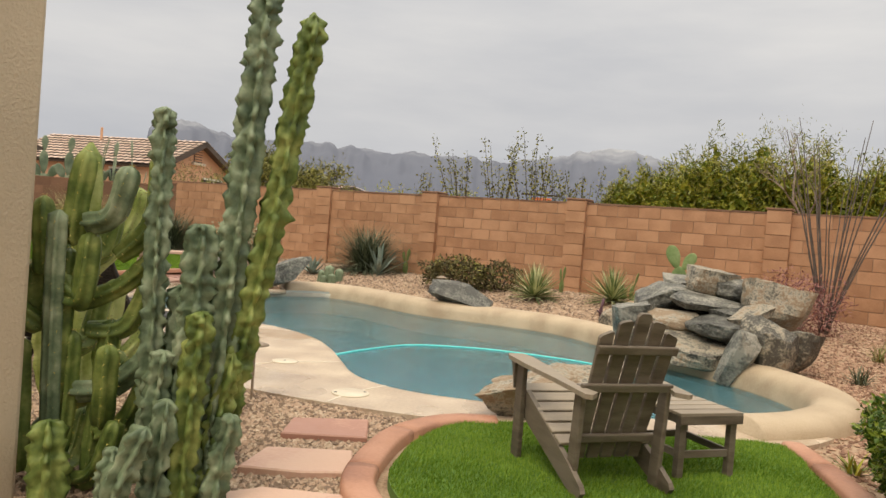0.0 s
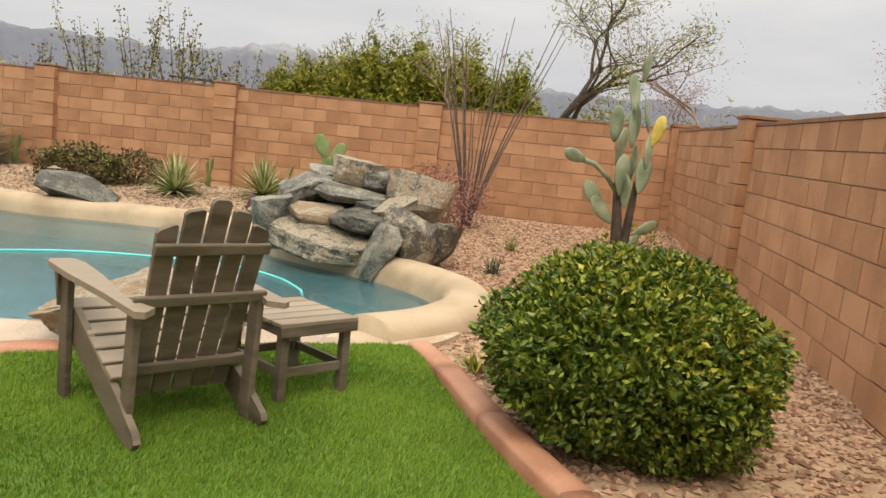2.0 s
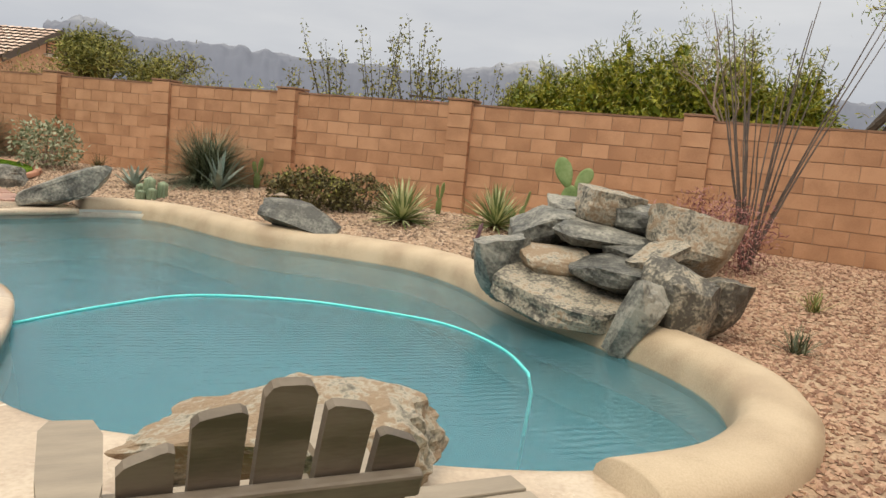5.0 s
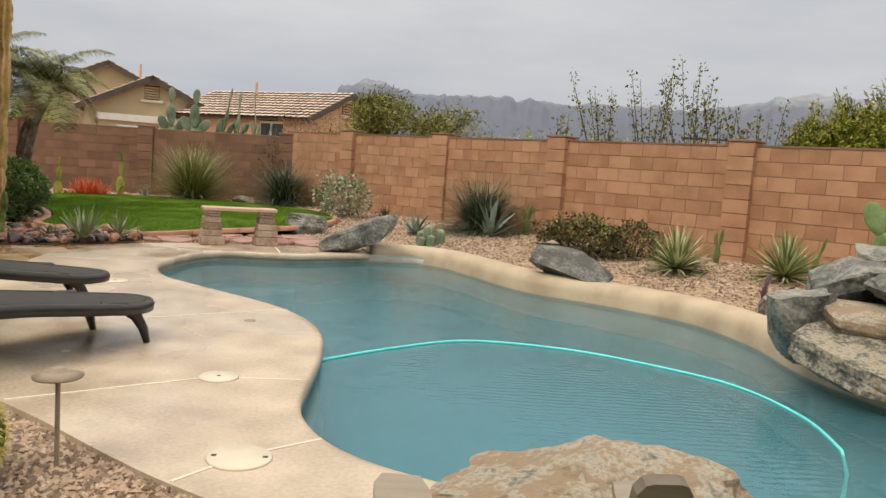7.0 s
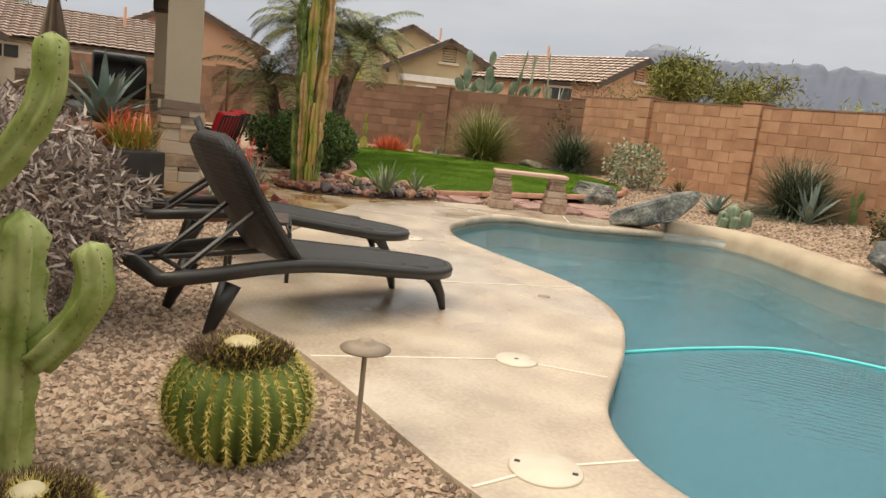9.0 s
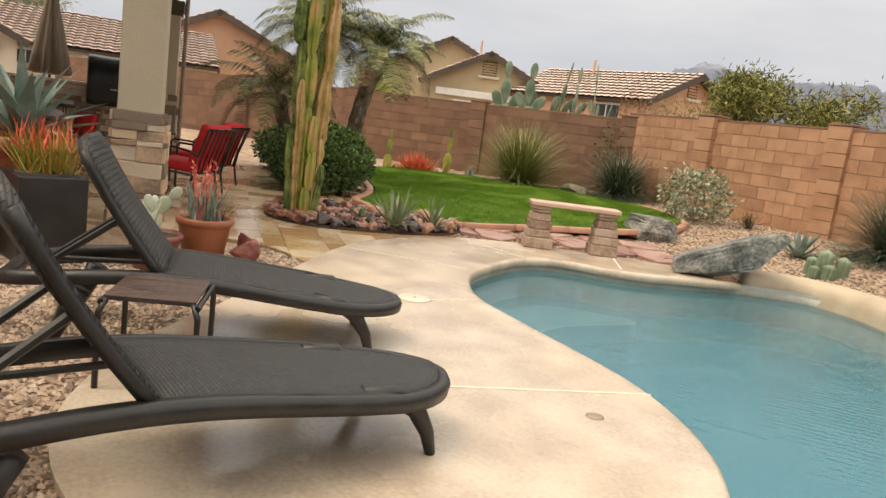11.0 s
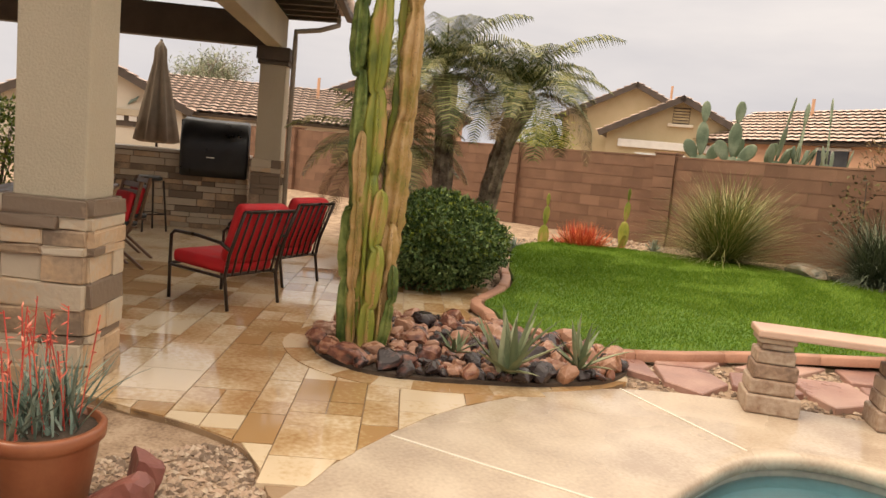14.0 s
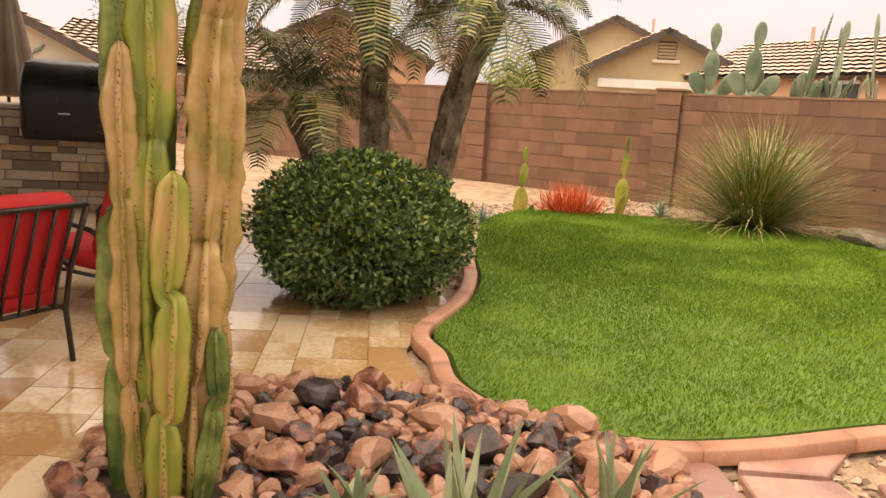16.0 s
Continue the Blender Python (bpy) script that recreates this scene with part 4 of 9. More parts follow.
def shrub(name, label, x, y, z, rx, ry, h, n, size, mat, seed, category="shrub", lump=0.22, slim=False, stems=9, stem_mat="bark", shell=0.72, mat2=None, group=""):
    """A bush: stems from the root, and a crown of single leaves."""
    rng = random.Random(seed)
    root = thing(name, label, category, at(x, y, z), group)
    bm = bmesh.new()
    for i in range(stems):
        a = 2 * math.pi * i / stems + rng.uniform(-0.3, 0.3)
        e = rng.uniform(0.35, 0.8)
        top = V(math.cos(a) * rx * e, math.sin(a) * ry * e, h * rng.uniform(0.45, 0.85))
        mid = V(top.x * 0.4, top.y * 0.4, top.z * 0.5)
        tube(bm, [(math.cos(a) * 0.04, math.sin(a) * 0.04, -0.03), mid, top], [0.016, 0.011, 0.005], 5)
    part("stem_cluster", bm, M[stem_mat], root)
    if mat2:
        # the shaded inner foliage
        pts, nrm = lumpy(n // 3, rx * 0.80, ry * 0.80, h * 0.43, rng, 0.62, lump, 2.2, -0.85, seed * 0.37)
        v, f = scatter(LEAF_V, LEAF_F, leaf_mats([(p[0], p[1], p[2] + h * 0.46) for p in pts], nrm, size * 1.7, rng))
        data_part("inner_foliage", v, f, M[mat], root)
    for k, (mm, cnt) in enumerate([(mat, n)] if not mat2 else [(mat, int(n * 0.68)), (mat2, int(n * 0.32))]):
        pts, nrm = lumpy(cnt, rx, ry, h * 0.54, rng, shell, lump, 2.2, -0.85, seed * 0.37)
        # second leaf colour stays on the upper part and the +x side
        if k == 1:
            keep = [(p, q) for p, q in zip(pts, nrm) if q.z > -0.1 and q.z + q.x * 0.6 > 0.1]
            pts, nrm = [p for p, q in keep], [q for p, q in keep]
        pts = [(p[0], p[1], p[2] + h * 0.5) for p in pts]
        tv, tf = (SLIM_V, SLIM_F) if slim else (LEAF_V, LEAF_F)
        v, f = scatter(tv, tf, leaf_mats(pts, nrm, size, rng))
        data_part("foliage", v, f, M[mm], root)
    return root


def blade_pts(az, el, length, width, droop, cup=0.25, seg=5, start=0.0):
    """One tapering, arching blade with a folded middle."""
    vs, fs = [], []
    d = Vector((math.cos(az), math.sin(az), 0))
    side = Vector((-math.sin(az), math.cos(az), 0))
    p = d * start
    ang = el
    step = length / seg
    for i in range(seg + 1):
        t = i / seg
        w = width * (0.75 + 0.5 * t if t < 0.4 else 0.95 * (1 - (t - 0.4) / 0.6) ** 0.8) / 2
        nrm = d * -math.sin(ang) + Vector((0, 0, math.cos(ang)))
        vs += [p - side * w + nrm * w * cup, p - nrm * w * cup * 0.3, p + side * w + nrm * w * cup]
        p = p + (d * math.cos(ang) + Vector((0, 0, math.sin(ang)))) * step
        ang -= droop / seg
    for i in range(seg):
        a = 3 * i
        fs += [(a, a + 1, a + 4, a + 3), (a + 1, a + 2, a + 5, a + 4)]
    return vs, fs


def rosette(name, label, x, y, z, n, length, width, mat, seed, el=(0.2, 1.4), droop=(0.1, 0.5), cup=0.3, category="plant", thick=False, start=0.02, scatter_xy=0.0, group="", part_name="leaf", joined=True, seg=5, parent=None):
    rng = random.Random(seed)
    root = thing(name, label, category, at(x, y, z), group) if parent is None else parent
    V_, F_ = [], []
    for i in range(n):
        t = i / max(1, n - 1)
        az = i * 2.39996 + rng.uniform(-0.2, 0.2)
        e = el[0] + (el[1] - el[0]) * t + rng.uniform(-0.08, 0.08)
        vs, fs = blade_pts(az, e, length * rng.uniform(0.75, 1.1), width * rng.uniform(0.8, 1.15), rng.uniform(*droop), cup, seg, start * (1 - t))
        o = Vector((rng.uniform(-1, 1) * scatter_xy, rng.uniform(-1, 1) * scatter_xy, 0.01))
        if parent is not None:
            o = o + Vector((x, y, z))
        if joined:
            k = len(V_)
            V_ += [tuple(q + o) for q in vs]
            F_ += [tuple(k + q for q in f) for f in fs]
        else:
            data_part(part_name, [tuple(q + o) for q in vs], fs, M[mat], root, "", True)
    if joined:
        data_part("foliage" if part_name == "leaf" else part_name, V_, F_, M[mat], root, "", True)
    return root


def rock(name, label, m, size, mat, seed, sub=3, rough=0.28, facets=7, category="boulder", group="", parent=None, pname=None, blocky=False):
    """A broken boulder: a ball cut by random planes, then roughened."""
    rng = random.Random(seed)
    bm = bmesh.new()
    bmesh.ops.create_icosphere(bm, subdivisions=sub, radius=1.0)
    planes = []
    if blocky:
        # a split slab: squarish, with a flat bed face above and below
        for v in bm.verts:
            v.co = Vector([math.copysign(abs(c) ** 0.42, c) for c in v.co]) * 0.86
    for i in range(facets + 6):
        d = Vector((rng.gauss(0, 1), rng.gauss(0, 1), rng.gauss(0, 0.9))).normalized()
        planes.append((d, rng.uniform(0.55, 0.86) if blocky else rng.uniform(0.42, 0.74)))
    for v in bm.verts:
        for d, k in planes:
            over = v.co.dot(d) - k
            if over > 0:
                v.co -= d * over
        q = v.co * 2.1 + Vector((seed * 3.1, seed, 0))
        v.co *= (1.16 if blocky else 1.18) + rough * 0.30 * noise.noise(q) + rough * 0.22 * noise.noise(q * 3.1) + rough * 0.10 * noise.noise(q * 7.0)
    bmesh.ops.scale(bm, vec=[s / 2 for s in size], verts=bm.verts)
    if parent is not None:
        bmesh.ops.transform(bm, matrix=m, verts=bm.verts)
        return part(pname or name, bm, M[mat], parent)
    ob = part(name, bm, M[mat], None)
    ob.matrix_basis = m
    return tagged(ob, label, category, group)


def ribbed(bm, pts, radii, ribs=8, depth=0.22, seg_per=4, rng=None, knobby=0.0):
    """A ribbed cactus limb with a domed tip."""
    pts = [Vector(p) for p in pts]
    n = ribs * seg_per
    rings = []
    prev = None
    for i, p in enumerate(pts):
        d = pts[min(i + 1, len(pts) - 1)] - pts[max(i - 1, 0)]
        d = d.normalized() if d.length > 1e-6 else V(0, 0, 1)
        a = prev if prev is not None else V(1, 0, 0)
        u = a - d * a.dot(d)
        u = u.normalized() if u.length > 1e-5 else d.orthogonal().normalized()
        prev = u
        w = d.cross(u)
        ring = []
        for k in range(n):
            th = 2 * math.pi * k / n
            c = math.cos(th * ribs)
            r = radii[i] * (1 - depth * 0.5 + depth * 0.5 * (abs(c) ** 0.7) * (1 if c > 0 else -1))
            if knobby:
                r *= 1 + knobby * noise.noise(Vector((p.x * 9 + math.cos(th) * 1.5, p.y * 9 + math.sin(th) * 1.5, p.z * 14)))
            ring.append(bm.verts.new(p + (u * math.cos(th) + w * math.sin(th)) * r))
        rings.append(ring)
    for a, b in zip(rings, rings[1:]):
        for k in range(n):
            bm.faces.new((a[k], a[(k + 1) % n], b[(k + 1) % n], b[k]))
    bm.faces.new(rings[-1])
    bm.faces.new(rings[0][::-1])


def arm_path(base, top, bulge, n=18, r0=0.06, r1=0.055, rng=None, waist=None):
    """Points and radii of a limb that leaves its base sideways and turns up; joints narrow it here and there."""
    base, top = Vector(base), Vector(top)
    pts, rad = [], []
    for i in range(n + 1):
        t = i / n
        p = base.lerp(top, t)
        p.x += bulge[0] * math.sin(t * math.pi)
        p.y += bulge[1] * math.sin(t * math.pi)
        if rng:
            p.x += 0.006 * noise.noise(Vector((t * 4, base.x * 7, 0)))
            p.y += 0.006 * noise.noise(Vector((t * 4, 9, base.y * 7)))
        r = r0 + (r1 - r0) * t
        if waist:
            for wpos in waist:
                r *= 1 - 0.40 * math.exp(-((t - wpos) / 0.022) ** 2)
        if t > 0.90:
            r *= max(0.12, math.sqrt(max(0.0, 1 - ((t - 0.90) / 0.10) ** 2)))
        pts.append(p)
        rad.append(r)
    return pts, rad


def spine_rows(pts, rad, ribs, rng, length=0.02, step=2):
    """Little spine clusters along the ribs, as thin triangles."""
    vs, fs = [], []
    for i in range(0, len(pts), step):
        p = pts[i]
        for k in range(ribs):
            th = 2 * math.pi * k / ribs + rng.uniform(-0.05, 0.05)
            d = Vector((math.cos(th), math.sin(th), rng.uniform(-0.3, 0.3))).normalized()
            o = p + Vector((math.cos(th), math.sin(th), 0)) * rad[i]
            for q in range(2):
                e = (d + Vector((rng.uniform(-0.7, 0.7), rng.uniform(-0.7, 0.7), rng.uniform(-0.7, 0.7)))).normalized() * length
                s = Vector((-d.y, d.x, 0.3)).normalized() * 0.0022
                a = len(vs)
                vs += [tuple(o - s), tuple(o + s), tuple(o + e)]
                fs.append((a, a + 1, a + 2))
    return vs, fs


def pad_mesh(bm, m, w, h, t=0.022):
    """A flat oval pad that stands on its narrow end."""
    r = bmesh.ops.create_uvsphere(bm, u_segments=14, v_segments=9, radius=1.0)
    for v in r["verts"]:
        z = (v.co.z + 1) / 2
        k = (0.55 + 0.45 * math.sin(min(1, z * 1.15) * math.pi / 2)) if z < 0.7 else 1.0
        v.co = Vector((v.co.x * w / 2 * k, v.co.y * t / 2, z * h))
    bmesh.ops.transform(bm, matrix=m, verts=r["verts"])


def prickly(name, label, x, y, z, plan, mat, seed, category="prickly pear cactus", parent=None, yellow=None, group=""):
    """Pads stacked on pads. plan: (parent index or -1, lean degrees, turn degrees, width, height)."""
    rng = random.Random(seed)
    root = thing(name, label, category, at(x, y, z), group) if parent is None else parent
    base = Matrix() if parent is None else at(x, y, z)
    frames = []
    for i, (pi, lean, turn, w, h) in enumerate(plan):
        if pi < 0:
            m = base @ at(rng.uniform(-0.06, 0.06), rng.uniform(-0.06, 0.06), -0.01, 0, lean, 0) @ pose(0, 0, 0, 0, 0, turn)
        else:
            pm, ph, pw = frames[pi]
            m = pm @ Matrix.Translation((0.30 * pw * math.sin(radians(lean)) * 1.2, 0, ph * (0.97 - 0.22 * abs(math.sin(radians(lean)))))) @ pose(0, 0, 0, 0, lean, turn)
        frames.append((m, h, w))
        bm = bmesh.new()
        pad_mesh(bm, m, w, h, max(0.018, w * 0.13))
        part("pad", bm, M[yellow] if yellow and i in (3, 7) else M[mat], root, "", True)
    return root


def limb_tree(name, label, x, y, z, height, seed, leaf_mat, leaf_n, leaf_size, spread=0.5, trunk_r=0.09, depth=4, bark="bark", lean=(0, 0), slim=True, category="tree", split=3, first=0.25, twig_len=0.62, droop=0.0, group="", leaf_dev=0.22):
    """A trunk that forks again and again, with leaves about the outer twigs."""
    rng = random.Random(seed)
    root = thing(name, label, category, at(x, y, z), group)
    trunk, limbs, tips = bmesh.new(), bmesh.new(), []

    def grow(p, d, length, r, lev):
        q1 = p + d * length * 0.5 + Vector((rng.uniform(-1, 1), rng.uniform(-1, 1), rng.uniform(-0.4, 0.4))) * length * 0.07
        q2 = p + d * length + Vector((rng.uniform(-1, 1), rng.uniform(-1, 1), rng.uniform(-0.4, 0.4))) * length * 0.09
        tube(trunk if lev == 0 else limbs, [p, q1, q2], [r, r * 0.82, r * 0.66], 7 if lev == 0 else (5 if lev < 3 else 3), lev == 0)
        if lev >= 2:
            tips.extend([q1, q2])
        if lev >= depth:
            return
        for i in range(split + (1 if rng.random() < 0.4 else 0)):
            nd = (d + Vector((rng.uniform(-1, 1), rng.uniform(-1, 1), rng.uniform(-0.25, 0.75) - droop * lev)) * spread * (1.3 if lev else 1.0)).normalized()
            grow(q2 if i else q1.lerp(q2, 0.6), nd, length * twig_len * rng.uniform(0.8, 1.2), r * 0.6, lev + 1)

    grow(V(0, 0, -0.05), V(lean[0], lean[1], 1).normalized(), height * first, trunk_r, 0)
    part("trunk", trunk, M[bark], root)
    part("branchwork", limbs, M[bark], root)
    if leaf_n and tips:
        pts, nrm = [], []
        for i in range(leaf_n):
            t = rng.choice(tips)
            d = Vector((rng.gauss(0, 1), rng.gauss(0, 1), rng.gauss(0, 1)))
            pts.append(tuple(t + d * leaf_dev))
            nrm.append(d.normalized())
        tv, tf = (SLIM_V, SLIM_F) if slim else (LEAF_V, LEAF_F)
        v, f = scatter(tv, tf, leaf_mats(pts, nrm, leaf_size, rng, 1.0))
        data_part("crown", v, f, M[leaf_mat], root)
    return root


# ---- patio: columns, roof, paving ----
def stone_sheath(parent, w, h, m, rng, course=0.092):
    """Ledge stones laid round a square pier, each its own piece."""
    z, lay = 0.0, 0
    while z < h - 0.02:
        ch = min(course * rng.choice((0.55, 0.8, 1.0, 1.35, 1.6)), h - z)
        for side in range(4):
            u = -w / 2 - 0.02
            end = w / 2 + 0.02
            while u < end - 0.03:
                ln = min(rng.choice((0.15, 0.22, 0.30, 0.42)), end - u)
                if end - u - ln < 0.08:
                    ln = end - u
                bm = bmesh.new()
                d = 0.05 + rng.uniform(0, 0.028)
                box(bm, (ln - 0.002, d, ch - 0.002), at(u + ln / 2, -w / 2 - d / 2 + 0.012, z + ch / 2, 0, rng.uniform(-1.6, 1.6)), 0.010)
                for v in bm.verts:
                    v.co += Vector((rng.uniform(-1, 1), rng.uniform(-1, 1), rng.uniform(-1, 1))) * 0.006
                bmesh.ops.transform(bm, matrix=m @ pose(0, 0, 0, 0, 0, 90 * side), verts=bm.verts)
                part("stone", bm, M["ledge"], parent)
                u += ln
        z += ch
        lay += 1


def column(p, stone_h, top, rng, label, w=0.41, shaft=0.39, name="patio_column"):
    root = thing(name, label, "column", at(p.x, p.y, 0, 0, 0, HOUSE_TURN))
    root["kind"] = "structure"
    bm = bmesh.new()
    if stone_h:
        box(bm, (w - 0.02, w - 0.02, stone_h), at(0, 0, stone_h / 2 - 0.02))
        part("core", bm, M["mortar_dark"], root)
        stone_sheath(root, w, stone_h, Matrix(), rng)
        bm = bmesh.new()
    box(bm, (shaft, shaft, top - stone_h), at(0, 0, (top + stone_h) / 2 - 0.005), 0.012)
    part("shaft", bm, M["stucco"], root)
    return root


prng = random.Random(11)
column(COL_A, 1.05, 2.86, prng, "tan stucco patio column on a stacked ledge stone base")
col_b = column(COL_B, 1.17, 2.70, prng, "tan stucco patio column on a stacked ledge stone base")
bm = bmesh.new()
box(bm, (0.50, 0.50, 0.20), at(0, 0, 2.76), 0.015)
box(bm, (0.46, 0.46, 0.06), at(0, 0, 2.63), 0.01)
part("capital", bm, M["stucco_dark"], col_b, "dark brown painted capital")
column(COL_C, 0, 2.86, prng, "plain tan stucco patio column", shaft=0.45)

patio_roof = thing("patio_roof", "dark brown wooden patio roof with tan beams and gutter", "patio roof")
patio_roof["kind"] = "structure"


def beam(a, b, z0, z1, w, mat, name, ext=0.25):
    a, b = Vector(a), Vector(b)
    d = (b - a).normalized()
    a, b = a - d * ext, b + d * ext
    bm = bmesh.new()
    box(bm, ((b - a).length, w, z1 - z0), Matrix.Translation(((a.x + b.x) / 2, (a.y + b.y) / 2, (z0 + z1) / 2)) @ pose(0, 0, 0, 0, 0, math.degrees(math.atan2(d.y, d.x))), 0.01)
    part(name, bm, M[mat], patio_roof)


COL_D = COL_A - E2 * 5.2
beam(COL_A + E1 * 0.5, COL_B, 2.86, 3.36, 0.24, "stucco", "beam")
beam(COL_C, COL_B - E2 * 0.14, 2.862, 3.358, 0.22, "stucco_dark", "beam", 0.0)
beam(COL_D + E1 * 0.5, COL_C, 2.86, 3.36, 0.24, "stucco_dark", "beam")
beam(COL_A + E2 * -0.14 + E1 * 0.3, COL_D + E1 * 0.3, 2.862, 3.358, 0.22, "stucco_dark", "beam", 0.0)
r0 = COL_B + E2 * 0.85 - E1 * 0.75
r1 = COL_A + E2 * 0.85 + E1 * 1.3
r2, r3 = COL_D - E2 * 0.4 + E1 * 1.3, COL_C - E2 * 0.4 - E1 * 0.75
bm = bmesh.new()
vs = [bm.verts.new((p.x, p.y, z)) for p, z in ((r0, 3.50), (r1, 3.50), (r2, 3.75), (r3, 3.75))] + [bm.verts.new((p.x, p.y, z + 0.12)) for p, z in ((r0, 3.50), (r1, 3.50), (r2, 3.75), (r3, 3.75))]
for f in ((3, 2, 1, 0), (4, 5, 6, 7), (0, 1, 5, 4), (1, 2, 6, 5), (2, 3, 7, 6), (3, 0, 4, 7)):
    bm.faces.new([vs[i] for i in f])
part("roof_deck", bm, M["stucco_dark"], patio_roof)
ln = (r1 - r0).length
for i in range(int(ln / 0.42)):
    p = r0.lerp(r1, (i + 0.5) / int(ln / 0.42)) - E2 * 0.55
    bm = bmesh.new()
    box(bm, (0.075, 1.15, 0.12), Matrix.Translation((p.x, p.y, 3.465)) @ pose(0, 0, 0, 2.0, 0, HOUSE_TURN))
    part("rafter", bm, M["stucco_dark"], patio_roof)
# roof tiles along the eave
for k in range(3):
    for i in range(int(ln / 0.3)):
        p = r0.lerp(r1, (i + 0.5) / int(ln / 0.3)) - E2 * (0.34 * k - 0.02)
        bm = bmesh.new()
        tube(bm, [(0, 0.19, 0), (0, -0.19, 0.02)], [0.135, 0.12], 10, True, 0.45)
        bmesh.ops.transform(bm, matrix=Matrix.Translation((p.x, p.y, 3.66 + 0.03 * k)) @ pose(0, 0, 0, 0, 0, HOUSE_TURN), verts=bm.verts)
        part("roof_tile", bm, M["roof_tile"], patio_roof, "", True)
gut = bmesh.new()
g0, g1 = r0 + E2 * 0.05, r1 + E2 * 0.05
d = (g1 - g0).normalized()
box(gut, ((g1 - g0).length, 0.11, 0.12), Matrix.Translation(((g0.x + g1.x) / 2, (g0.y + g1.y) / 2, 3.53)) @ pose(0, 0, 0, 0, 0, HOUSE_TURN), 0.02)
part("gutter", gut, M["fascia"], patio_roof, "dark brown gutter")
bm = bmesh.new()
s = COL_B + E2 * 0.30 + E1 * 0.16
gz0 = r0 + E2 * 0.02 + E1 * 0.35
tube(bm, [(gz0.x, gz0.y, 3.47), (gz0.x, gz0.y, 3.36), (gz0.x * 0.55 + s.x * 0.45, gz0.y * 0.55 + s.y * 0.45, 3.22), (s.x, s.y, 3.12), (s.x, s.y, 2.9), (s.x, s.y, 1.4), (s.x, s.y, 0.12)], 0.038, 8)
part("downspout", bm, M["lamp_metal"], patio_roof, "tan metal downspout")

# house wall behind the walk
def house_wall():
    a = COL_C - E2 * 0.6 + E1 * 1.6
    b = a + E1 * 22
    bm = bmesh.new()
    mid = (a + b) / 2
    box(bm, ((b - a).length, 0.3, 3.2), Matrix.Translation((mid.x, mid.y, 1.55)) @ pose(0, 0, 0, 0, 0, HOUSE_TURN))
    tagged(part("house_wall", bm, M["stucco"], None), "tan stucco wall of the house", "house wall", kind="structure")


house_wall()

# pier by the start, with its metal corner strip
bm = bmesh.new()
box(bm, (0.34, 0.34, 3.1), at(-1.585, 2.70, 1.5, 0, 0, HOUSE_TURN), 0.02)
pier = tagged(part("porch_pier", bm, M["stucco"], None), "tan stucco porch pier by the house", "column", kind="structure")
bm = bmesh.new()
box(bm, (0.05, 0.06, 3.0), at(-1.495, 2.485, 1.5, 0, 0, HOUSE_TURN), 0.006)
part("corner_strip", bm, M["lamp_metal"], pier, "brown metal frame strip")
bm = bmesh.new()
box(bm, (0.15, 0.13, 0.05), at(0, 0, 0.135), 0.008)
box(bm, (0.12, 0.10, 0.11), at(0, 0, 0.055), 0.01)
low_lamp = part("low_light_block", bm, M["lamp_metal"], None)
low_lamp.matrix_basis = at(-1.27, 2.86, -0.03, 0, 0, 30)
tagged(low_lamp, "small tan box light standing by the pier", "garden light")

TRAV = smooth_loop([(-5.46, 8.29), (-5.72, 8.64), (-5.99, 9.08), (-6.22, 9.6), (-6.34, 10.3), (-6.30, 10.9), (-6.5, 11.3), (-7.1, 11.42), (-7.9, 11.12), (-8.66, 11.30), (-9.2, 12.0), (-10.2, 12.3),
                    (-11.6, 11.9), (-13.2, 12.2), (-14.4, 11.6), (-15.6, 9.3), (-16.5, 6.9), (-13, 4.6), (-8.3, 2.9), (-7.7, 5.4), (-7.55, 6.9), (-7.1, 7.6), (-6.72, 7.92), (-6.4, 8.16), (-6.0, 8.32)], 4)


def clip(poly, a, b):
    """Keep the part of a convex tile to the left of the line a-b."""
    out = []
    n = len(poly)
    side = lambda p: (b[0] - a[0]) * (p[1] - a[1]) - (b[1] - a[1]) * (p[0] - a[0])
    for i in range(n):
        p, q = poly[i], poly[(i + 1) % n]
        sp, sq = side(p), side(q)
        if sp >= 0:
            out.append(p)
        if (sp >= 0) != (sq >= 0):
            t = sp / (sp - sq)
            out.append((p[0] + (q[0] - p[0]) * t, p[1] + (q[1] - p[1]) * t))
    return out


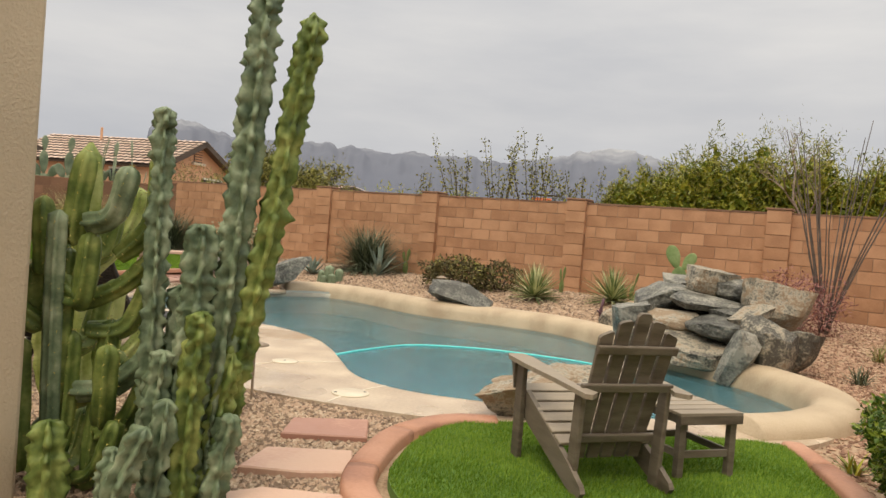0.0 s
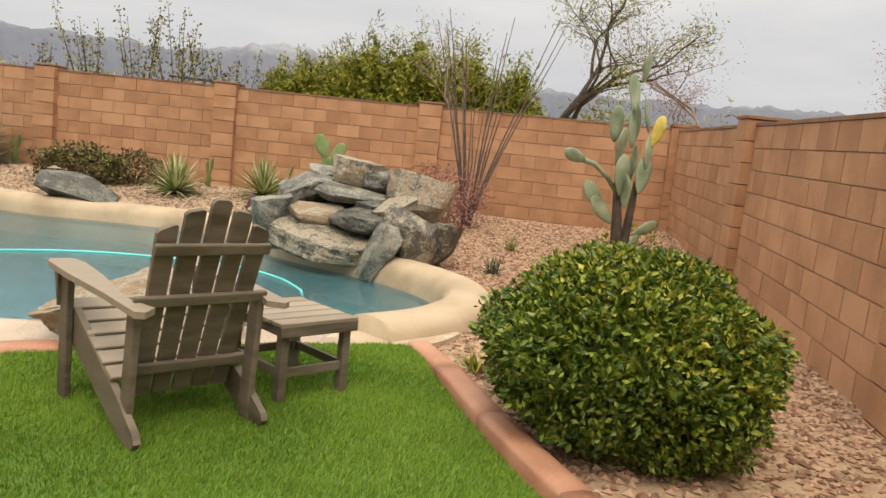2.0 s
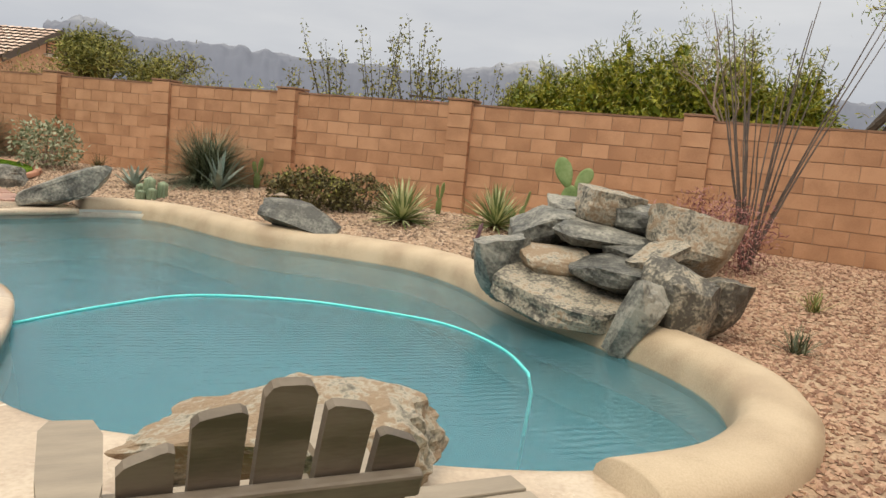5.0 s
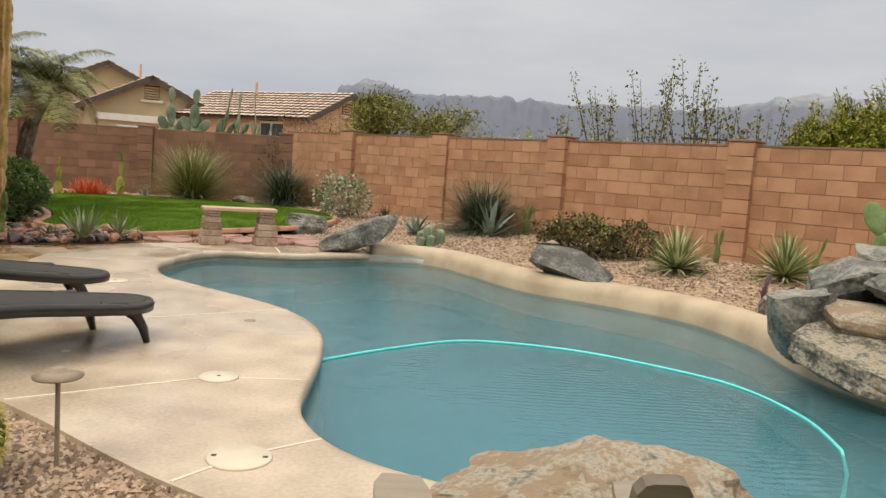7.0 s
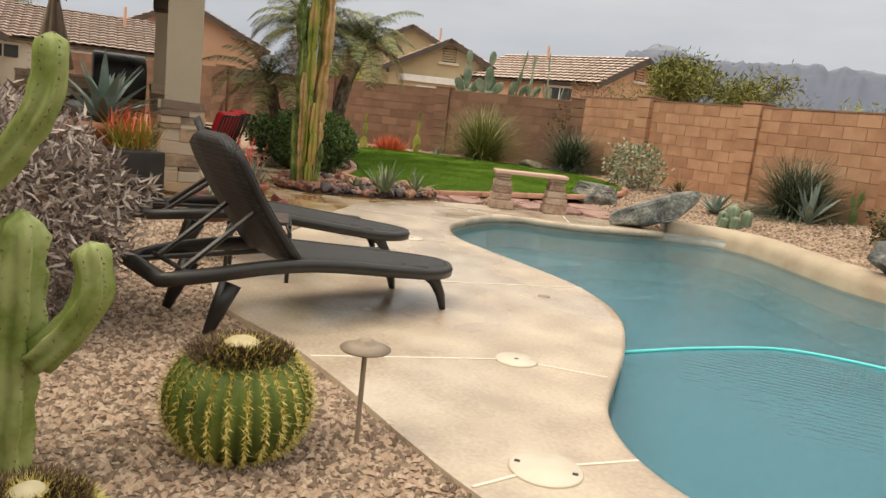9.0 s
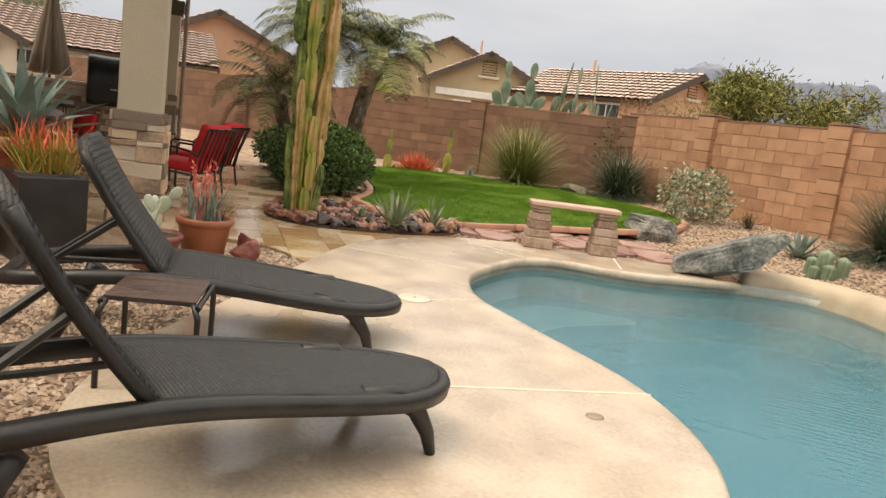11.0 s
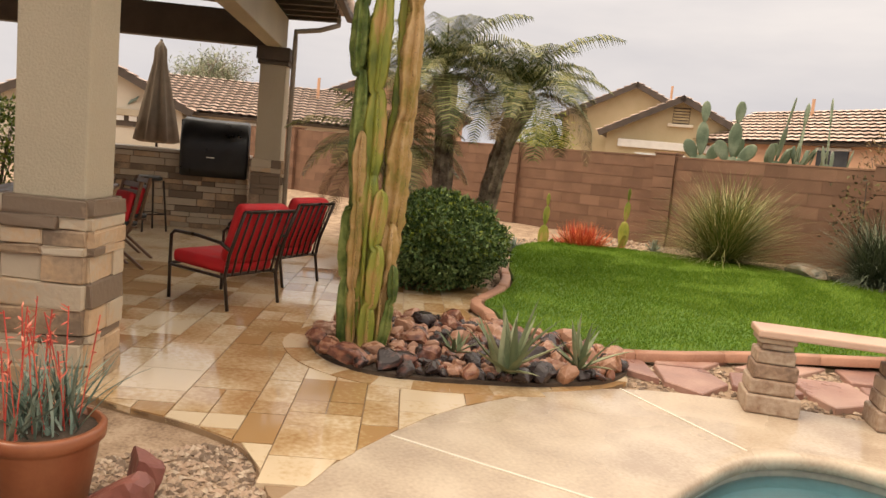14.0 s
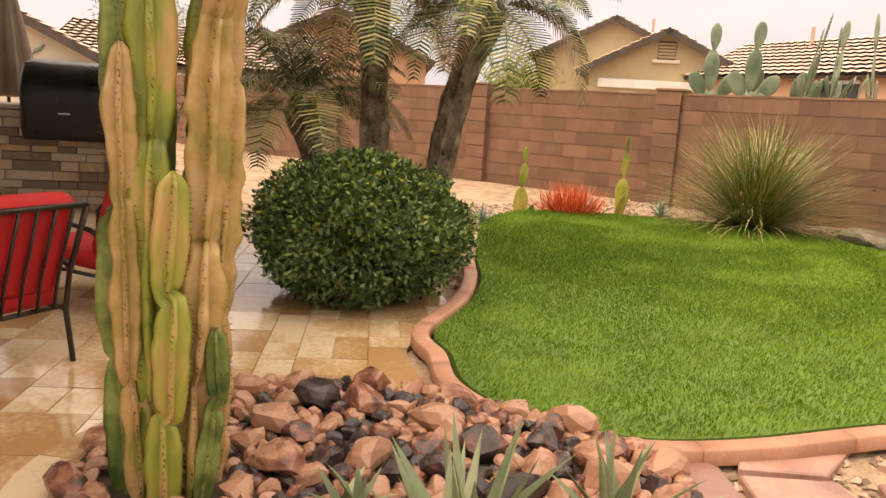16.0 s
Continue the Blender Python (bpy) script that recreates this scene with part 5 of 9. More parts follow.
def build_paving():
    root = thing("patio_floor", "wet honey-coloured travertine paving in mixed sizes", "paving")
    root["kind"] = "structure"
    bm = bmesh.new()
    slab(bm, TRAV, (), -0.006, 0.08)
    part("bedding", bm, M["grout"], root)
    rng = random.Random(21)
    o = Vector((-5.3, 7.6, 0))
    t1, t2 = Vector((math.cos(radians(HOUSE_TURN)), math.sin(radians(HOUSE_TURN)), 0)), Vector((-math.sin(radians(HOUSE_TURN)), math.cos(radians(HOUSE_TURN)), 0))
    rows = []
    v = -7.0
    while v < 6.0:
        h = rng.choice((0.405, 0.305, 0.405, 0.203))
        u = -14 + rng.uniform(0, 0.5)
        while u < 2.6:
            w = rng.choice((0.203, 0.305, 0.405, 0.405, 0.61))
            if h > 0.4 and rng.random() < 0.3:
                rows.append((u, v, w, h / 2))
                rows.append((u, v + h / 2, w, h / 2))
            else:
                rows.append((u, v, w, h))
            u += w
        v += h
    near, far_v, far_f = [], [], []
    bed = offset_loop(CACTUS_BED, 0.0)
    for u, v, w, h in rows:
        g = 0.0035
        quad = [o + t1 * (u + g) + t2 * (v + g), o + t1 * (u + w - g) + t2 * (v + g), o + t1 * (u + w - g) + t2 * (v + h - g), o + t1 * (u + g) + t2 * (v + h - g)]
        c = (quad[0] + quad[2]) / 2
        quad = [(q.x, q.y) for q in quad]
        ins = [inside(*q, TRAV) for q in quad]
        if not any(ins):
            continue
        if not all(ins):
            # trim to the nearest edge of the outline
            for rep in range(2):
                best = min(range(len(TRAV)), key=lambda i: seg_dist(np.array([[c.x, c.y]]), TRAV[i], TRAV[(i + 1) % len(TRAV)])[0])
                quad = clip(quad, TRAV[best], TRAV[(best + 1) % len(TRAV)])
                if len(quad) < 3:
                    break
                c = Vector((sum(q[0] for q in quad) / len(quad), sum(q[1] for q in quad) / len(quad), 0))
            if len(quad) < 3:
                continue
        if inside(c.x, c.y, offset_loop(CACTUS_BED, -0.15)):
            continue
        near.append((quad, c))
    near.sort(key=lambda k: (k[1] - Vector((-6.2, 8.6, 0))).length)
    for i, (quad, c) in enumerate(near):
        z = rng.uniform(0.0, 0.003)
        n = len(quad)
        tx, ty = rng.gauss(0, 0.0035), rng.gauss(0, 0.0035)
        vs = [(x, y, -0.03) for x, y in quad] + [(x, y, z + 0.0015 + (x - c.x) * tx + (y - c.y) * ty) for x, y in quad]
        fs = [tuple(range(n, 2 * n))] + [(k, (k + 1) % n, n + (k + 1) % n, n + k) for k in range(n)]
        if i < 300:
            data_part("paver", vs, fs, M["travertine"], root)
        else:
            k0 = len(far_v)
            far_v += vs
            far_f += [tuple(k0 + q for q in f) for f in fs]
    if far_v:
        data_part("pavers", far_v, far_f, M["travertine"], root)["kind"] = "stuff"


# ---- grill island, umbrella ----
ISL_A, ISL_B = Vector((-14.40, 10.75, 0)), Vector((-15.2, 8.55, 0))


def build_island():
    d = (ISL_B - ISL_A).normalized()
    ang = math.degrees(math.atan2(d.y, d.x))
    root = thing("grill_island", "stacked ledge stone barbecue island with a pale counter", "outdoor kitchen")
    L = (ISL_B - ISL_A).length
    m = Matrix.Translation(ISL_A) @ pose(0, 0, 0, 0, 0, ang)
    bm = bmesh.new()
    box(bm, (L, 0.55, 1.13), m @ at(L / 2, -0.30, 0.565))
    part("core", bm, M["mortar_dark"], root)
    rng = random.Random(8)
    z = 0.0
    while z < 1.12:
        ch = min(rng.choice((0.075, 0.095, 0.115)), 1.13 - z)
        u = -0.02
        while u < L:
            w = min(rng.choice((0.2, 0.28, 0.38, 0.5)), L + 0.02 - u)
            if w < 0.05:
                break
            bm = bmesh.new()
            dd = 0.05 + rng.uniform(0, 0.02)
            box(bm, (w - 0.007, dd, ch - 0.007), m @ at(u + w / 2, -0.02 + dd / 2, z + ch / 2), 0.006)
            part("stone", bm, M["ledge"], root)
            u += w
        z += ch
    bm = bmesh.new()
    box(bm, (L + 0.06, 0.75, 0.05), m @ at(L / 2, -0.28, 1.165), 0.008)
    part("counter", bm, M["counter"], root, "pale concrete counter slab")
    g = thing("covered_grill", "barbecue grill under a black vinyl cover", "grill", m @ at(0.50, 0.02, 0))
    bm = bmesh.new()
    prof = [(-0.30, 0.82), (0.20, 0.82), (0.235, 0.95), (0.235, 1.20), (0.25, 1.34), (0.21, 1.48), (0.08, 1.66), (-0.14, 1.71), (-0.28, 1.60), (-0.31, 1.25)]
    rings = []
    for i, x in enumerate((-0.50, -0.47, -0.2, 0.1, 0.4, 0.47, 0.50)):
        k = 0.94 if i in (0, 6) else 1.0
        rings.append([bm.verts.new((x, (y + 0.03) * k - 0.03 + 0.012 * noise.noise((x * 6, y * 6, z * 6)), 1.15 + (z - 1.15) * k + 0.012 * noise.noise((x * 5, z * 5, 2)))) for y, z in prof])
    for a, b in zip(rings, rings[1:]):
        for k in range(len(prof)):
            bm.faces.new((a[k], a[(k + 1) % len(prof)], b[(k + 1) % len(prof)], b[k]))
    bm.faces.new(rings[0][::-1])
    bm.faces.new(rings[-1])
    bmesh.ops.recalc_face_normals(bm, faces=bm.faces)
    part("cover", bm, M["grill"], g, "", True)
    bm = bmesh.new()
    box(bm, (0.12, 0.004, 0.016), at(0.05, 0.243, 1.12))
    part("badge", bm, M["white"], g, "small pale badge on the cover")
    u = thing("closed_umbrella", "closed taupe canvas patio umbrella on a pole", "umbrella", at(-16.5, 9.75, 0))
    bm = bmesh.new()
    tube(bm, [(0, 0, 0), (0, 0, 3.0)], 0.022, 8)
    part("pole", bm, M["dark_metal"], u)
    bm = bmesh.new()
    lathe(bm, [(0.02, 2.98), (0.05, 2.93), (0.09, 2.84), (0.10, 2.62), (0.18, 2.2), (0.27, 1.7), (0.34, 1.28), (0.24, 1.24), (0.03, 1.3)], 32, lambda th, z: 1 + 0.22 * math.sin(th * 8) * (1 if z < 2.9 else 0.2))
    part("canopy", bm, M["umbrella"], u, "", True)


build_island()


# ---- furniture on the patio ----
def armchair(name, label, m, group):
    root = thing(name, label, "armchair", m, group)
    fr = lambda nm, pts, r=0.014: part(nm, tube(bmesh.new(), pts, r, 6), M["dark_metal"], root, "", True)
    for sx in (-0.31, 0.31):
        fr("leg", [(sx, 0.38, 0), (sx, 0.385, 0.30), (sx, 0.385, 0.565), (sx, 0.34, 0.605), (sx, 0.05, 0.60), (sx, -0.22, 0.57), (sx, -0.33, 0.52)], 0.016)
        fr("leg", [(sx, -0.34, 0), (sx, -0.29, 0.28), (sx, -0.33, 0.48), (sx, -0.48, 0.86)], 0.016)
        fr("rail", [(sx, 0.385, 0.30), (sx, -0.29, 0.28)])
    fr("back_rail", [(-0.31, -0.48, 0.86), (0.31, -0.48, 0.86)], 0.015)
    fr("seat_rail", [(-0.31, -0.29, 0.30), (0.31, -0.29, 0.30)])
    fr("seat_rail", [(-0.31, 0.385, 0.31), (0.31, 0.385, 0.31)])
    for i in range(6):
        x = -0.235 + 0.094 * i
        fr("slat", [(x, -0.30, 0.30), (x, -0.345, 0.48), (x, -0.485, 0.86)], 0.010)
    bm = bmesh.new()
    box(bm, (0.58, 0.66, 0.12), at(0, 0.06, 0.37, 2), 0.04)
    part("seat_cushion", bm, M["red_cloth"], root, "bright red seat cushion", True)
    bm = bmesh.new()
    box(bm, (0.58, 0.14, 0.55), at(0, -0.315, 0.655, 19), 0.055)
    part("back_cushion", bm, M["red_cloth"], root, "bright red back cushion", True)
    return root


lab = "dark metal patio armchair with bright red cushions"
ch = armchair("armchair", lab, at(-9.32, 9.10, 0.003, 0, 0, 119), "red patio armchairs")
copy_thing(ch, at(-10.30, 9.88, 0.003, 0, 0, 124))


def folding_chair(m, group):
    root = thing("folding_chair", "brown wooden folding chair with a red back cushion", "chair", m, group)
    for sx in (-0.21, 0.21):
        for pts in ([(sx, 0.24, 0), (sx, -0.10, 0.48), (sx, -0.20, 0.92)], [(sx * 0.9, -0.26, 0), (sx * 0.9, 0.22, 0.44)]):
            part("leg", tube(bmesh.new(), pts, 0.019, 5), M["brown_wood"], root)
    for i in range(4):
        bm = bmesh.new()
        box(bm, (0.40, 0.08, 0.02), at(0, 0.16 - 0.1 * i, 0.45), 0.004)
        part("seat_slat", bm, M["brown_wood"], root)
    for i in range(5):
        bm = bmesh.new()
        box(bm, (0.40, 0.018, 0.055), at(0, -0.125 - 0.018 * i, 0.56 + 0.08 * i, 14), 0.004)
        part("back_slat", bm, M["brown_wood"], root)
    bm = bmesh.new()
    box(bm, (0.36, 0.07, 0.34), at(0, -0.10, 0.64, 14), 0.03)
    part("back_cushion", bm, M["red_cloth"], root, "red cushion", True)
    bm = bmesh.new()
    box(bm, (0.38, 0.38, 0.05), at(0, 0.0, 0.487), 0.02)
    part("seat_pad", bm, M["black_pot"], root, "dark grey seat pad", True)
    return root


fc = folding_chair(at(-10.98, 8.35, 0.003, 0, 0, 195), "chairs at the dining table")
copy_thing(fc, at(-11.75, 8.58, 0.003, 0, 0, 190))
copy_thing(fc, at(-13.55, 8.30, 0.003, 0, 0, 75))
copy_thing(fc, at(-11.3, 7.05, 0.003, 0, 0, 15))


def dining_table():
    root = thing("dining_table", "long weathered brown wooden dining table", "table", at(-11.75, 7.9, 0.003, 0, 0, -14))
    for i in range(9):
        bm = bmesh.new()
        box(bm, (2.3, 0.103, 0.035), at(0, -0.44 + 0.11 * i, 0.735), 0.004)
        part("board", bm, M["brown_wood"], root)
    for sx in (-1.0, 1.0):
        for sy in (-0.38, 0.38):
            bm = bmesh.new()
            box(bm, (0.09, 0.09, 0.715), at(sx, sy, 0.357), 0.006)
            part("leg", bm, M["brown_wood"], root)
    for sy in (-0.40, 0.40):
        bm = bmesh.new()
        box(bm, (1.9, 0.025, 0.09), at(0, sy, 0.665))
        part("apron", bm, M["brown_wood"], root)
    c = prickly("table_cactus", "small potted cactus in a clay bowl on the table", -11.5, 7.85, 0.80, [(-1, 0, 0, 0.07, 0.14), (-1, 14, 40, 0.06, 0.12), (-1, -16, 80, 0.06, 0.11), (0, 6, 20, 0.05, 0.10)], "cactus_green", 4, "potted plant")
    bm = bmesh.new()
    lathe(bm, [(0.10, -0.045), (0.16, -0.01), (0.17, 0.02), (0.15, 0.025), (0.14, 0.0)], 18)
    part("bowl", bm, M["terracotta"], c, "clay bowl", True)


dining_table()


def bar_stool():
    root = thing("bar_stool", "dark metal bar stool by the island", "stool", at(-14.15, 9.25, 0.003, 0, 0, 20))
    for sx in (-1, 1):
        for sy in (-1, 1):
            part("leg", tube(bmesh.new(), [(sx * 0.19, sy * 0.19, 0), (sx * 0.14, sy * 0.14, 0.74)], 0.014, 6), M["dark_metal"], root)
    part("footrest", tube(bmesh.new(), [(0.17, 0.17, 0.25), (-0.17, 0.17, 0.25), (-0.17, -0.17, 0.25), (0.17, -0.17, 0.25), (0.17, 0.17, 0.25)], 0.009, 5), M["dark_metal"], root)
    bm = bmesh.new()
    lathe(bm, [(0.15, 0.73), (0.18, 0.75), (0.18, 0.78), (0.15, 0.80)], 20)
    part("seat", bm, M["black_pot"], root, "", True)


bar_stool()


def sun_ornament():
    root = thing("hanging_sun", "dark metal sun ornament hanging from the beam", "ornament", at(-11.5, 7.83, 2.49, 0, 0, 60))
    bm = bmesh.new()
    bmesh.ops.create_uvsphere(bm, u_segments=14, v_segments=8, radius=0.13)
    bmesh.ops.scale(bm, vec=(1, 0.35, 1), verts=bm.verts)
    part("disc", bm, M["dark_metal"], root, "", True)
    for i in range(12):
        a = 2 * math.pi * i / 12
        bm = bmesh.new()
        tube(bm, [(0.11 * math.cos(a), 0, 0.11 * math.sin(a)), (0.25 * math.cos(a), 0, 0.25 * math.sin(a))], [0.036, 0.004], 5)
        part("ray", bm, M["dark_metal"], root)
    part("chain", tube(bmesh.new(), [(0, 0, 0.13), (0, 0, 1.12)], 0.005, 4), M["dark_metal"], root)


sun_ornament()


# ---- pool furniture ----
def lounger(m, group):
    """Woven chaise: a waved bed with a thick rim, a raised back on a prop, four splayed legs. +y is the foot end."""
    root = thing("sun_lounger", "dark brown woven resin sun lounger with raised back", "lounger", m, group)

    def bed_z(y):
        return 0.335 + 0.05 * math.sin((y + 0.95) * 2.6) - 0.03 * (y > 0.55) * (y - 0.55) / 0.45

    def half(y):
        w = 0.335
        if y > 0.50:
            w *= math.sqrt(max(0.02, 1 - ((y - 0.50) / 0.555) ** 2))
        if y < -0.62:
            w *= math.sqrt(max(0.05, 1 - ((-0.62 - y) / 0.40) ** 2 * 0.55))
        return w

    ys = [-0.24 + 1.26 * i / 24 for i in range(25)]
    bm = bmesh.new()
    rows = []
    for y in ys:
        w = half(y)
        rows.append([bm.verts.new((w * u, y, bed_z(y) + 0.012 * (1 - u * u))) for u in (-0.98, -0.6, -0.2, 0.2, 0.6, 0.98)])
    for a, b in zip(rows, rows[1:]):
        for k in range(5):
            bm.faces.new((a[k], a[k + 1], b[k + 1], b[k]))
    r = bmesh.ops.extrude_face_region(bm, geom=bm.faces[:])
    bmesh.ops.translate(bm, vec=(0, 0, -0.03), verts=[g for g in r["geom"] if isinstance(g, bmesh.types.BMVert)])
    bmesh.ops.recalc_face_normals(bm, faces=bm.faces)
    part("bed", bm, M["weave"], root, "woven bed", True)
    loop = [(half(y), y, bed_z(y) - 0.02) for y in [-1.0 + 2.05 * (1 - (1 - i / 40) ** 1.9) for i in range(41)]]
    loop = loop + [(-x, y, z) for x, y, z in reversed(loop)]
    bm = bmesh.new()
    rings = []
    n = len(loop)
    for i, p in enumerate(loop):
        a, b = Vector(loop[i - 1]), Vector(loop[(i + 1) % n])
        t = (b - a).normalized()
        out = Vector((t.y, -t.x, 0)).normalized()
        rings.append([bm.verts.new(Vector(p) + out * o + Vector((0, 0, u))) for o, u in ((-0.03, 0.028), (0.012, 0.026), (0.026, 0.0), (0.02, -0.04), (-0.02, -0.05), (-0.035, -0.01))])
    for i in range(n):
        a, b = rings[i], rings[(i + 1) % n]
        for k in range(6):
            bm.faces.new((a[k], a[(k + 1) % 6], b[(k + 1) % 6], b[k]))
    bmesh.ops.recalc_face_normals(bm, faces=bm.faces)
    part("rim", bm, M["wicker"], root, "thick woven rim", True)
    # back rest
    bm = bmesh.new()
    tilt, tall = radians(58), 0.78
    rows = []
    for i in range(19):
        s = tall * i / 18
        w = 0.305 - 0.02 * s / tall
        if s > tall - 0.12:
            w *= math.sqrt(max(0.30, 1 - 0.7 * ((s - tall + 0.12) / 0.12) ** 2))
        c = Vector((0, -0.23 - s * math.cos(tilt) - 0.035 * math.sin(s * 3.4), 0.375 + s * math.sin(tilt)))
        rows.append([bm.verts.new(c + Vector((w * u, 0, 0))) for u in (-1, -0.5, 0, 0.5, 1)])
    for a, b in zip(rows, rows[1:]):
        for k in range(4):
            bm.faces.new((a[k], a[k + 1], b[k + 1], b[k]))
    r = bmesh.ops.extrude_face_region(bm, geom=bm.faces[:])
    bmesh.ops.translate(bm, vec=(0, -0.045, -0.035), verts=[g for g in r["geom"] if isinstance(g, bmesh.types.BMVert)])
    bmesh.ops.recalc_face_normals(bm, faces=bm.faces)
    part("backrest", bm, M["weave"], root, "raised woven backrest", True)
    for sx in (-1, 1):
        pts = [(sx * (0.30 - 0.02 * k / 8), -0.25 - 0.72 * k / 8 * math.cos(tilt) - 0.035 * math.sin(0.72 * k / 8 * 3.4), 0.35 + 0.72 * k / 8 * math.sin(tilt)) for k in range(9)]
        part("back_rail", tube(bmesh.new(), pts, 0.024, 8), M["wicker"], root, "", True)
    for sx in (-0.17, 0.17):
        part("prop", tube(bmesh.new(), [(sx, -0.46, 0.64), (sx, -0.86, 0.33)], 0.017, 6), M["wicker"], root)
        part("rail", tube(bmesh.new(), [(sx * 1.2, -0.22, 0.325), (sx * 1.2, -0.98, 0.31)], 0.016, 6), M["wicker"], root)
    part("prop_bar", tube(bmesh.new(), [(-0.24, -0.86, 0.33), (0.24, -0.86, 0.33)], 0.014, 6), M["wicker"], root)
    for sx in (-1, 1):
        part("leg", tube(bmesh.new(), [(sx * 0.27, -0.64, 0.27), (sx * 0.275, -0.70, 0.14), (sx * 0.28, -0.76, 0.0)], [0.062, 0.046, 0.028], 8), M["wicker"], root, "", True)
        part("leg", tube(bmesh.new(), [(sx * 0.25, 0.52, 0.285), (sx * 0.26, 0.68, 0.265), (sx * 0.27, 0.77, 0.20), (sx * 0.275, 0.83, 0.10), (sx * 0.28, 0.86, 0.0)], [0.035, 0.046, 0.042, 0.032, 0.022], 8), M["wicker"], root, "", True)
    return root


LOUNGERS = "sun loungers by the pool"
lg = lounger(at(-2.62, 5.79, 0.001, 0, 0, -8), LOUNGERS)
copy_thing(lg, at(-4.0, 6.59, 0.001, 0, 0, -30))


def wicker_table():
    root = thing("wicker_side_table", "small brown woven side table between the loungers", "side table", at(-3.50, 6.04, 0.001, 0, 0, -37))
    bm = bmesh.new()
    box(bm, (0.42, 0.36, 0.012), at(0, 0, 0.398), 0.004)
    part("top", bm, M["wicker"], root)
    for k in range(11):
        bm = bmesh.new()
        box(bm, (0.036, 0.385, 0.012), at(-0.19 + 0.038 * k, 0, 0.410), 0.004)
        part("slat", bm, M["brown_resin"], root)
    for sx in (-1, 1):
        for sy in (-1, 1):
            part("leg", tube(bmesh.new(), [(sx * 0.20, sy * 0.18, 0.40), (sx * 0.225, sy * 0.205, 0.34), (sx * 0.225, sy * 0.205, 0.0)], 0.014, 7), M["wicker"], root, "", True)
    for sy in (-0.2, 0.2):
        part("rail", tube(bmesh.new(), [(-0.22, sy, 0.385), (0.22, sy, 0.385)], 0.014, 7), M["wicker"], root)


wicker_table()


